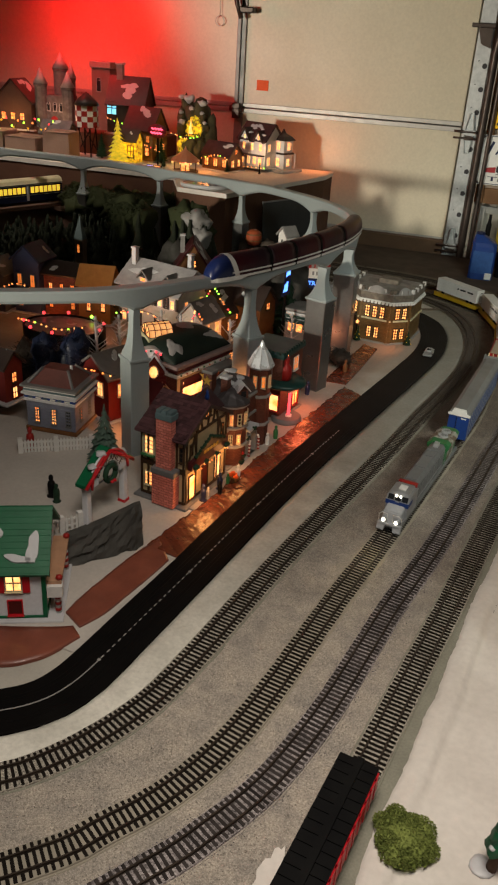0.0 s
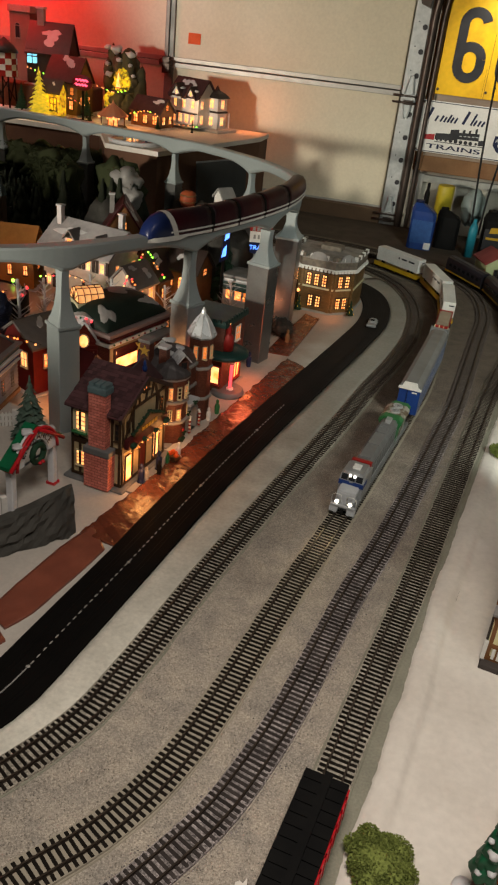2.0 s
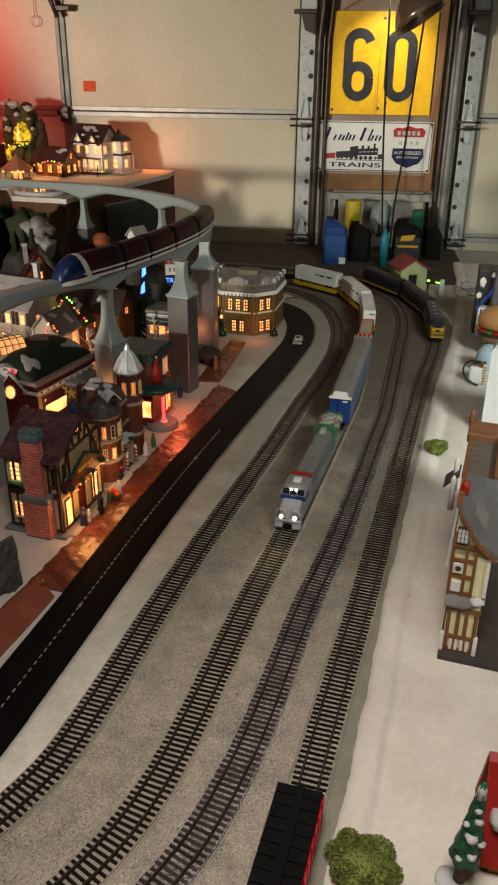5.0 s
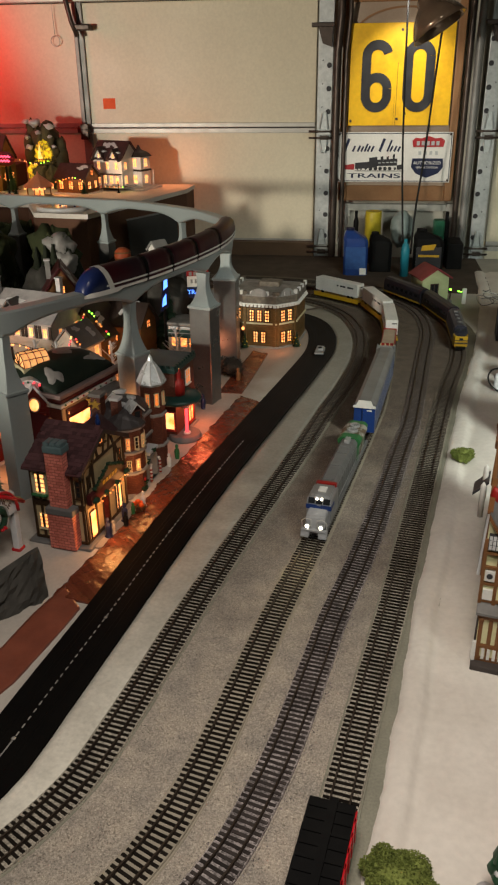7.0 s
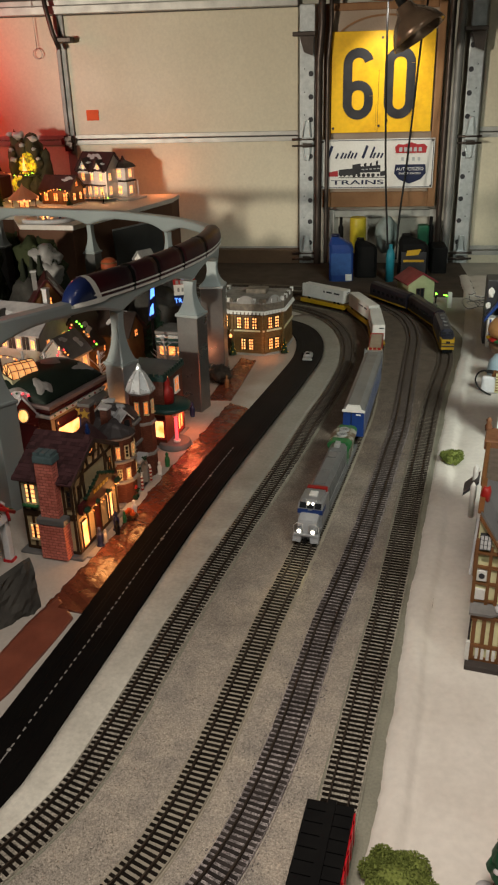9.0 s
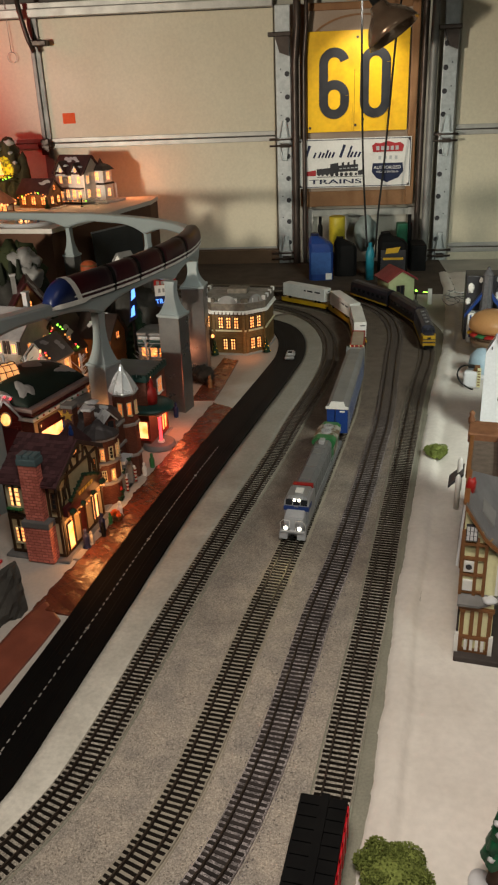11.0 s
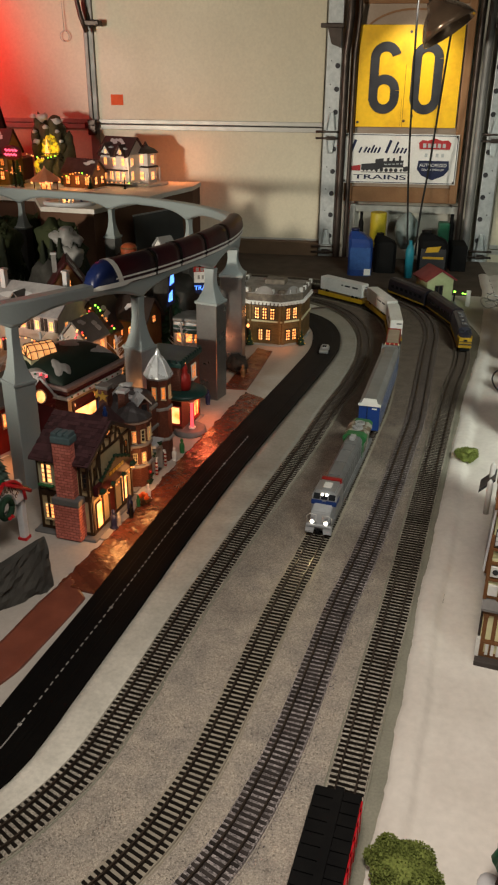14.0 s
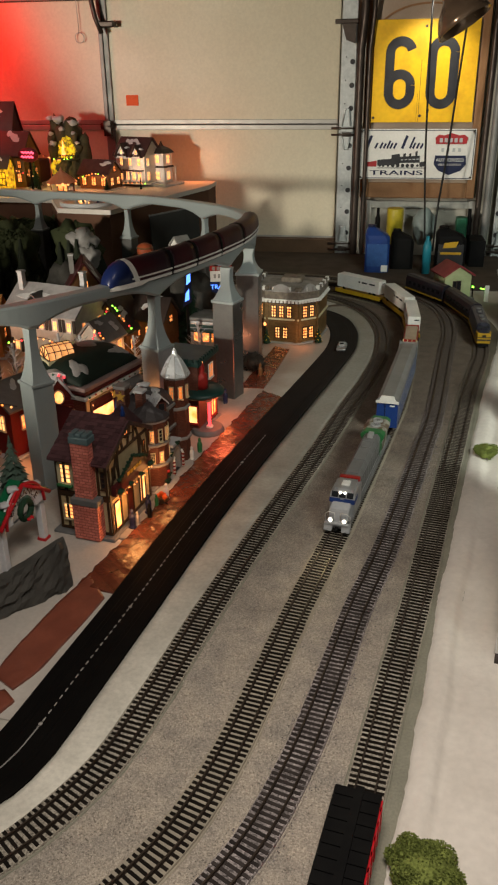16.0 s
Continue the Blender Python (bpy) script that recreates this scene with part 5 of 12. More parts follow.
def figure(x, y, z, h, coat, label, rz=0):
    """A painted figurine as one plain shape."""
    bm = bmesh.new()
    lathe(bm, [(h * 0.20, 0), (h * 0.21, h * 0.02), (h * 0.13, h * 0.05), (h * 0.15, h * 0.3), (h * 0.16, h * 0.55), (h * 0.13, h * 0.68), (h * 0.05, h * 0.72), (h * 0.10, h * 0.80), (h * 0.09, h * 0.93), (0.0005, h)], 10, c=(0, 0, 0))
    ob = part("figurine", bm, coat)
    ob.matrix_world = pose(x, y, z, 0, 0, rz)
    return tagged(ob, label, "figurine", "village figurines")


def toy_shop():
    t = thing("toy_shop", "half-timbered toy shop with plum shingles and brick chimney", "toy house", pose(-0.0715, 0.682, 0, 0, 0, -10.5), "village houses")
    hw, hd, h, rh = 0.056, 0.086, 0.168, 0.046
    boxpart("plinth", (-hw - 0.012, hw + 0.012, -hd - 0.014, hd + 0.012, 0, 0.008), MIDGREY, t, "", 0.003)
    boxpart("wall", (-hw, hw, -hd, hd, 0.006, h), STUCCO, t)
    for s in (-1, 1):
        bm = bmesh.new()
        extrude_poly(bm, [(s * hw, -hd, h), (s * hw, hd, h), (s * hw, 0, h + rh)], (-s * 0.004, 0, 0))
        part("gable", bm, mat("cream_gable", (0.74, 0.61, 0.38), (0.60, 0.47, 0.27), 0.6, scale=40), t)
    bm = bmesh.new()
    gable_roof(bm, hw - 0.006, hd, h, h + rh, True, 0.013, 0.004)
    roof = part("roof", bm, SHINGLE, t)
    fE, fS = facing("E", hw, hd), facing("S", hw, hd)
    bm = bmesh.new()
    bx(bm, -0.006, 0.006, -0.0012, 0.0135, 0, 0.0022, None, 0.0004)
    me = bpy.data.meshes.new("shingle")
    bmesh.ops.recalc_face_normals(bm, faces=bm.faces[:])
    bm.to_mesh(me), bm.free()
    me.materials.append(SHINGLE)
    run = math.hypot(hd + 0.013, rh * (1 + 0.013 / hd))
    ang = math.degrees(math.atan2(rh, hd))
    rng = random.Random(4)
    for side in (-1, 1):
        for r in range(13):
            for c in range(12):
                s = (r + 0.15) * run / 13
                xx = -hw - 0.007 + 0.006 + (c + (0.5 if r % 2 else 0)) * (2 * hw + 0.004) / 12
                m = pose(0, 0, 0, 0, 0, 0 if side < 0 else 180) @ pose(xx, -(hd + 0.013) + s * math.cos(radians(ang)), h - 0.013 * rh / hd + s * math.sin(radians(ang)) + 0.0046 + rng.uniform(0, 0.0006), ang - 4 + rng.uniform(-1.5, 1.5), 0, rng.uniform(-2, 2))
                if side < 0:
                    piece("shingle", me, roof, m)
    # Timber framing
    for z in (0.012, 0.085, 0.092, 0.165):
        bm = bmesh.new()
        beam_on(bm, fE, -hd, z, hd, z, 0.006)
        part("beam", bm, TIMBER, t)
        bm = bmesh.new()
        beam_on(bm, fS, -hw, z, hw, z, 0.006)
        part("beam", bm, TIMBER, t)
    for u in (-hd + 0.004, -0.045, 0.045, hd - 0.004):
        bm = bmesh.new()
        beam_on(bm, fE, u, 0.01, u, 0.168, 0.006, 0.0026)
        part("post", bm, TIMBER, t)
    for u in (-hw + 0.003, hw - 0.003, -hw + 0.020, hw - 0.02):
        bm = bmesh.new()
        beam_on(bm, fS, u, 0.01, u, 0.168, 0.005, 0.0026)
        part("post", bm, TIMBER, t)
    for u0, u1 in ((-0.080, -0.050), (0.080, 0.050), (-0.041, -0.052), (0.041, 0.052)):
        bm = bmesh.new()
        beam_on(bm, fE, u0, 0.097, u1, 0.162, 0.0055, 0.0027)
        part("brace", bm, TIMBER, t)
    for u in (-0.064, 0.064):
        window(t, fE, u, 0.122, 0.009, 0.024, 2, 3, NIGHT if u < 0 else GLOWDIM, TIMBER, False, False)
    for k in range(-4, 5):
        u = k * 0.022
        top = h + rh * (1 - abs(u) / hd) - 0.004
        if top - h > 0.008:
            bm = bmesh.new()
            beam_on(bm, fE, u, h - 0.002, u + (0.008 if k % 2 else -0.008) * (1 if u > 0 else -1), top, 0.0060, 0.0030)
            part("strut", bm, TIMBER, t)
    for s in (-1, 1):
        bm = bmesh.new()
        extrude_poly(bm, [fE(s * (hd + 0.014), 0.0045, h - 0.012), fE(s * (hd + 0.014), 0.0045, h - 0.003), fE(0, 0.0045, h + rh + 0.004), fE(0, 0.0045, h + rh - 0.005)], (0.0035, 0, 0))
        part("bargeboard", bm, DARKROOF, t)
    window(t, fE, 0.0, 0.190, 0.022, 0.016, 3, 2, GLOW, TIMBER, True)
    window(t, fE, -0.058, 0.014, 0.024, 0.056, 1, 1, GLOWHI, TIMBER, False, False, "door")
    window(t, fE, 0.048, 0.020, 0.022, 0.054, 1, 1, GLOWHI, TIMBER, False)
    window(t, fE, -0.006, 0.014, 0.022, 0.060, 1, 1, DOORRED, TIMBER, False, False, "door")
    boxpart("sign_board", (hw + 0.002, hw + 0.012, -0.078, 0.074, 0.092, 0.112), REDROOF, t, "dark red shop sign board")
    bm = bmesh.new()
    extrude_poly(bm, [fE(u, 0.006, z) for u, z in ((-0.062, 0.108), (0.062, 0.108), (0.050, 0.120), (0.0, 0.142), (-0.050, 0.120))], (0.006, 0, 0))
    board_ = part("sign_arch", bm, TIMBER, t, "pointed dark wooden sign")
    for k in range(5):
        boxpart("name_bar", (hw + 0.012, hw + 0.0128, -0.030 + k * 0.0125, -0.021 + k * 0.0125, 0.114, 0.121), YELLOWP, board_)
    bm = bmesh.new()
    for k in range(15):
        f_ = abs(k - 7) / 7
        lump(bm, (hw + 0.010, -0.058 + k * 0.0083, 0.144 - 0.026 * f_), 0.0052, 0.0045, k * 2.1, 1, 0.6)
    part("sign_garland", bm, PINE, t, "dark green garland over the sign")["kind"] = "stuff"
    for u, z, r in ((-0.066, 0.098, 0.008), (0.064, 0.098, 0.008), (-0.022, 0.094, 0.006), (0.022, 0.094, 0.006)):
        bm = bmesh.new()
        lump(bm, (hw + 0.014, u, z), r, r * 0.8, u * 90 + z, 2, 0.6)
        part("garland", bm, PINE, t)
    bm = bmesh.new()
    for k in range(14):
        rod(bm, (hw + 0.013, -0.075 + k * 0.011, 0.088 + 0.004 * math.sin(k * 1.7)), (hw + 0.016, -0.075 + k * 0.011, 0.088 + 0.004 * math.sin(k * 1.7)), 0.0012, 6)
    part("fairy_lights", bm, GLOW, t)["kind"] = "stuff"
    window(t, fS, -0.034, 0.112, 0.020, 0.038, 2, 4, GLOWHI, CREAM)
    window(t, fS, -0.034, 0.034, 0.019, 0.030, 2, 4, GLOWHI, CREAM)
    for s in (-1, 1):
        boxpart("window_trim", (-0.034 + s * 0.014 - 0.003, -0.034 + s * 0.014 + 0.003, -hd - 0.003, -hd, 0.106, 0.152), CREAM, t, "cream window trim")
    window(t, fS, 0.047, 0.112, 0.007, 0.032, 1, 3, NIGHT, TIMBER)
    bm = bmesh.new()
    for k in range(6):
        lump(bm, (-0.047 + k * 0.005, -hd - 0.006, 0.107), 0.0055, 0.004, k * 3.1, 1, 0.5)
    part("window_box", bm, GREEN, t, "green planted window box")
    bm = bmesh.new()
    bx(bm, -0.012, 0.042, -hd - 0.024, -hd, 0.006, 0.085, None, 0)
    bx(bm, -0.006, 0.031, -hd - 0.018, -hd, 0.092, 0.212)
    st = part("chimney", bm, PINKBRICK, t, "pink brick chimney stack")
    boxpart("chimney_band", (-0.014, 0.044, -hd - 0.026, -hd, 0.080, 0.094), MIDGREY, st, "", 0.002)
    bm = bmesh.new()
    rbx(bm, -0.008, 0.033, -hd - 0.020, -hd + 0.008, 0.206, 0.220, 0.002)
    for k in range(3):
        rbx(bm, -0.006 + 0.013 * k, 0.005 + 0.013 * k, -hd - 0.018, -hd + 0.006, 0.220, 0.227, 0.001)
    part("chimney_cap", bm, SLATEBLUE, st, "blue-grey chimney cap")
    boxpart("step", (hw, hw + 0.030, -0.085, 0.085, 0, 0.006), GREYSTONE, t, "grey stone doorstep", 0.002)
    bm = bmesh.new()
    lathe(bm, [(0.042, 0.166), (0.040, 0.170), (0.003, 0.214), (0.001, 0.2145)], 4, c=(0.004, 0.082, 0), turn=math.pi / 4, smooth=False)
    peak = part("rear_peak", bm, SHINGLE, t, "dark plum pointed rear roof")
    bm = bmesh.new()
    extrude_poly(bm, [(0.004 + q * math.sin(radians(36 * k)), 0.080, 0.229 + q * math.cos(radians(36 * k))) for k in range(10) for q in ((0.0125 if k % 2 == 0 else 0.0052),)], (0, 0.003, 0))
    part("star", bm, mat("gold_star", (0.80, 0.50, 0.10), (0.62, 0.36, 0.06), 0.3, 0.7, scale=60), peak, "gold star")
    bm = bmesh.new()
    lathe(bm, [(0.005, 0.196), (0.0055, 0.204), (0.003, 0.210), (0.0035, 0.215), (0.001, 0.219)], 10, c=(0.018, 0.060, 0))
    part("blue_ornament", bm, BLUE, peak, "blue roof ornament")


DOORRED = mat("dark_red_door", (0.10, 0.012, 0.010), None, 0.4)


def brick_mansion():
    t = thing("brick_mansion", "brown brick mansion with a round front tower and silver turret", "toy house", pose(-0.043, 0.885, 0, 0, 0, -10.5), "village houses")
    hw, hd = 0.046, 0.086
    SLATE = mat("dark_snowy_slate", (0.050, 0.044, 0.046), (0.15, 0.145, 0.15), 0.45, scale=55, spread=0.10, mix=0.66)
    SILV = mat("bright_silver", (0.74, 0.77, 0.80), (0.50, 0.53, 0.56), 0.28, 0.35, scale=40)
    boxpart("plinth", (-hw - 0.01, hw + 0.016, -hd - 0.012, hd + 0.01, 0, 0.007), GREYSTONE, t, "", 0.002)
    boxpart("wall", (-hw, hw, -hd, hd, 0.005, 0.146), DARKBRICK, t)
    for z in (0.052, 0.096, 0.146):
        boxpart("band", (-hw - 0.003, hw + 0.004, -hd - 0.003, hd + 0.003, z, z + 0.006), GREYSTONE, t, "pale stone band")
    bm = bmesh.new()
    lathe(bm, [(hw * 1.36, 0.152), (hw * 1.40, 0.156), (hw * 0.75, 0.188), (hw * 0.40, 0.194), (0.001, 0.196)], 4, sx=1.02, sy=1.80, turn=math.pi / 4, smooth=False)
    part("roof", bm, SLATE, t, "dark hipped roof dusted with snow")
    fE, fS = facing("E", hw, hd), facing("S", hw, hd)
    # Round front tower with a cone roof
    cx, cy, cr = hw - 0.010, -0.046, 0.038
    bm = bmesh.new()
    lathe(bm, [(cr, 0.005), (cr, 0.158)], 12, c=(cx, cy, 0), turn=math.pi / 12, smooth=False)
    tow = part("front_tower", bm, DARKBRICK, t, "twelve-sided brick tower")
    for z in (0.052, 0.100, 0.154):
        bm = bmesh.new()
        lathe(bm, [(cr - 0.001, z), (cr + 0.0045, z + 0.001), (cr + 0.0045, z + 0.006), (cr - 0.001, z + 0.0085)], 12, c=(cx, cy, 0), turn=math.pi / 12, smooth=False)
        part("band", bm, GREYSTONE, tow, "pale stone band")
    bm = bmesh.new()
    lathe(bm, [(cr + 0.006, 0.160), (cr + 0.005, 0.164), (cr * 0.70, 0.178), (cr * 0.34, 0.187), (0.001, 0.190)], 12, c=(cx, cy, 0), turn=math.pi / 12, smooth=False)
    part("cone_roof", bm, SLATE, tow, "low dark roof dusted with snow")
    for deg in (-90, -60, -30, 0, 30):
        a = radians(deg)
        q = cr * math.cos(math.pi / 12) + 0.0002
        n, d = Vector((math.cos(a), math.sin(a))), Vector((-math.sin(a), math.cos(a)))
        f = (lambda n, d: lambda u, o, z: (cx + n.x * (q + o) + d.x * u, cy + n.y * (q + o) + d.y * u, z))(n, d)
        window(tow, f, 0, 0.114, 0.0072, 0.024, 2, 3, GLOW if deg in (-60, 0) else NIGHT, CREAM)
        if deg != 0:
            window(tow, f, 0, 0.066, 0.0072, 0.020, 2, 3, GLOW if deg in (-30,) else NIGHT, CREAM)
    # Arched stone porch beside the tower
    bm = bmesh.new()
    px = hw + 0.022
    outer = [(0.034, 0.006), (0.034, 0.048)] + [(0.012 + q[0], q[1]) for q in arc(0, 0.048, 0.022, 15, 165, 8)] + [(-0.010, 0.048), (-0.010, 0.006)]
    inner = [(0.028, 0.006), (0.028, 0.046)] + [(0.012 + q[0], q[1]) for q in arc(0, 0.046, 0.016, 15, 165, 8)] + [(-0.004, 0.046), (-0.004, 0.006)]
    ring(bm, lambda u, o, z: (px - 0.014 + o, u, z), outer, inner, 0.0, 0.014)
    porch = part("porch_arch", bm, GREYSTONE, t, "pale stone arch")
    boxpart("porch_roof", (hw - 0.002, px + 0.003, -0.012, 0.036, 0.070, 0.078), SNOW, porch, "snow on the porch", 0.002)
    window(t, fE, 0.012, 0.010, 0.018, 0.032, 1, 1, DOORRED, CREAM, True, False, "door")
    boxpart("door_light", (hw + 0.0008, hw + 0.003, 0.008, 0.016, 0.030, 0.040), GLOWHI, t, "lit pane in the red door")
    for q in (-0.012, 0.036):
        bm = bmesh.new()
        tube(bm, [(px + 0.004, q, 0.006), (px + 0.004, q, 0.040), (px + 0.004, q + (0.005 if q < 0 else -0.005), 0.049)], 0.0028, 7)
        post_ = part("candy_post", bm, WHITE, t, "white and red candy-cane post")
        for k in range(4):
            bm = bmesh.new()
            lathe(bm, [(0.0032, 0.008 + k * 0.009), (0.0032, 0.012 + k * 0.009)], 8, c=(px + 0.004, q, 0))
            part("stripe", bm, RED, post_, "red stripe")
    for x, y, z, rr in ((cx + cr * 0.80, cy + cr * 0.72, 0.058, 0.010), (px + 0.002, 0.012, 0.074, 0.008), (cx + cr * 0.95, cy - 0.004, 0.010, 0.010), (cx + cr * 0.96, cy + 0.004, 0.022, 0.007)):
        bm = bmesh.new()
        for k in range(7):
            lump(bm, (x + 0.004 * math.sin(k * 2.1), y + rr * (k - 3) / 4, z + 0.004 * math.cos(k * 1.7)), rr * 0.42, rr * 0.36, k + z * 70, 1, 0.6)
        part("garland", bm, PINE, t, "dark green garland")
    bm = bmesh.new()
    lump(bm, (cx + cr * 0.99, cy - 0.002, 0.033), 0.0045, 0.0045, 2, 2, 0.3)
    part("bow", bm, RED, t, "red bow on the garland")
    # Corner turret under a silver spire
    tx, ty = hw - 0.004, 0.082
    bm = bmesh.new()
    lathe(bm, [(0.027, 0.0), (0.027, 0.208)], 8, c=(tx, ty, 0.0), turn=math.pi / 8, smooth=False)
    tw = part("turret", bm, DARKBRICK, t, "octagonal brick turret")
    for z in (0.055, 0.13, 0.203):
        bm = bmesh.new()
        lathe(bm, [(0.0265, z), (0.0305, z + 0.001), (0.0305, z + 0.006), (0.0265, z + 0.008)], 8, c=(tx, ty, 0.0), turn=math.pi / 8, smooth=False)
        part("band", bm, GREYSTONE, tw)
    bm = bmesh.new()
    lathe(bm, [(0.0335, 0.209), (0.0325, 0.212), (0.020, 0.236), (0.010, 0.252), (0.006, 0.258), (0.0045, 0.265), (0.0012, 0.271)], 8, c=(tx, ty, 0.0), turn=math.pi / 8, smooth=False)
    spire = part("spire", bm, SILV, tw, "silver snow-dusted spire")
    for k in range(8):
        a = math.pi / 8 + k * math.pi / 4
        bm = bmesh.new()
        tube(bm, [(tx + q * math.cos(a), ty + q * math.sin(a), z) for q, z in ((0.0328, 0.2115), (0.0203, 0.2362), (0.0103, 0.2522))], 0.0011, 5)
        part("hip_ridge", bm, SNOW, spire, "white hip ridge")
    for deg in (-90, -45, 0):
        a = radians(deg)
        q = 0.027 * math.cos(math.pi / 8) + 0.0002
        n, d = Vector((math.cos(a), math.sin(a))), Vector((-math.sin(a), math.cos(a)))
        f = (lambda n, d: lambda u, o, z: (tx + n.x * (q + o) + d.x * u, ty + n.y * (q + o) + d.y * u, z))(n, d)
        window(tw, f, 0, 0.160, 0.0078, 0.026, 2, 3, GLOWDIM, CREAM)
    chimney(t, -0.018, -0.058, 0.15, 0.222, 0.022, DARKBRICK, GREYROOF)
    chimney(t, cx - 0.016, cy - 0.004, 0.16, 0.214, 0.017, DARKBRICK, SNOW)
    # Silver-roofed dormers
    for x, y, z, rz in ((-0.012, -0.012, 0.176, 12), (cx + 0.016, cy + 0.014, 0.178, 48)):
        mm = pose(x, y, z, 0, 0, rz)
        bm = bmesh.new()
        bx(bm, -0.011, 0.011, -0.016, 0.012, -0.012, 0.012, mm)
        dm = part("dormer", bm, DARKBRICK, t)
        for sx in (-1, 1):
            bm = bmesh.new()
            extrude_poly(bm, [mm @ Vector(v) for v in ((sx * 0.016, -0.021, 0.008), (sx * 0.016, 0.018, 0.008), (0, 0.018, 0.026), (0, -0.021, 0.026))], (0, 0, 0.004))
            part("dormer_roof", bm, SILV, dm, "silver dormer roof")
        bm = bmesh.new()
        bx(bm, -0.006, 0.006, -0.0175, -0.016, -0.004, 0.010, mm)
        part("dormer_window", bm, NIGHT, dm)
    for x, y, rr in ((0.018, 0.02, 0.014), (-0.02, 0.045, 0.016), (0.02, -0.02, 0.009)):
        bm = bmesh.new()
        lump(bm, (x, y, 0.191), rr, 0.004, x * 90, 2, 0.6)
        part("snow_patch", bm, SNOW, t)


def corner_store():
    t = thing("corner_store", "brown brick corner store with dark teal roof and round canopy", "toy house", pose(-0.010, 1.165, 0, 0, 0, -10.5), "village houses")
    hw, hd = 0.055, 0.062
    boxpart("plinth", (-hw - 0.008, hw + 0.008, -hd - 0.008, hd + 0.008, 0, 0.006), GREYSTONE, t, "", 0.002)
    boxpart("wall", (-hw, hw, -hd, hd, 0.004, 0.180), DARKBRICK, t)
    bm = bmesh.new()
    rbx(bm, -hw - 0.006, hw + 0.006, -hd - 0.006, hd + 0.006, 0.178, 0.190, 0.002)
    for k in range(9):
        bx(bm, -hw - 0.004 + k * 0.0137, -hw + 0.004 + k * 0.0137, -hd - 0.006, -hd + 0.001, 0.190, 0.197)
        bx(bm, hw - 0.001, hw + 0.006, -hd + k * 0.0145, -hd + 0.008 + k * 0.0145, 0.190, 0.197)
    part("parapet", bm, TEAL, t, "teal notched parapet")
    boxpart("roof", (-hw + 0.006, hw - 0.006, -hd + 0.006, hd - 0.006, 0.186, 0.1885), GREYROOF, t, "snowy flat roof")
    bm = bmesh.new()
    lathe(bm, [(0.052, 0.100), (0.058, 0.104), (0.058, 0.110), (0.050, 0.115), (0.02, 0.118)], 24, c=(hw - 0.004, -hd + 0.028, 0))
    part("canopy", bm, TEAL, t, "round dark teal canopy")
    bm = bmesh.new()
    lathe(bm, [(0.042, 0.001), (0.042, 0.008), (0.040, 0.010), (0.040, 0.014), (0.037, 0.016)], 24, c=(hw + 0.012, -hd + 0.022, 0))
    part("round_step", bm, MIDGREY, t, "round dark stone step")
    bm = bmesh.new()
    lathe(bm, [(0.0040, 0.016), (0.0040, 0.085)], 10, c=(hw + 0.020, -hd + 0.018, 0))
    pole = part("barber_pole", bm, GLOWRED, t, "glowing red tube sign")
    for z in (0.014, 0.085):
        bm = bmesh.new()
        lathe(bm, [(0.009, z), (0.009, z + 0.006)], 10, c=(hw + 0.020, -hd + 0.018, 0))
        part("collar", bm, WHITE, pole)
    fE, fS = facing("E", hw, hd), facing("S", hw, hd)
    window(t, fS, 0.034, 0.030, 0.032, 0.044, 1, 1, GLOWHI, RED, False)
    window(t, fS, -0.034, 0.030, 0.014, 0.040, 1, 3, GLOWDIM, WHITE)
    window(t, fS, 0.012, 0.126, 0.024, 0.036, 2, 2, GLOW, WHITE)
    window(t, fS, -0.032, 0.128, 0.016, 0.032, 2, 3, GLOWDIM, WHITE)
    window(t, fE, 0.02, 0.126, 0.024, 0.034, 2, 2, GLOWDIM, WHITE)
    window(t, fE, 0.03, 0.020, 0.030, 0.054, 2, 1, GLOW, RED)
    bm = bmesh.new()
    lathe(bm, [(0.0155, 0.118), (0.017, 0.135), (0.014, 0.155), (0.008, 0.160), (0.010, 0.170), (0.006, 0.182), (0.001, 0.186)], 12, c=(hw + 0.002, -hd + 0.018, 0))
    part("rooftop_ornament", bm, RED, t, "plain red ornament on the canopy")
    bm = bmesh.new()
    lathe(bm, [(0.004, 0.182), (0.005, 0.186), (0.0005, 0.191)], 8, c=(hw + 0.002, -hd + 0.018, 0))
    part("ornament_lamp", bm, GLOWHI, t)


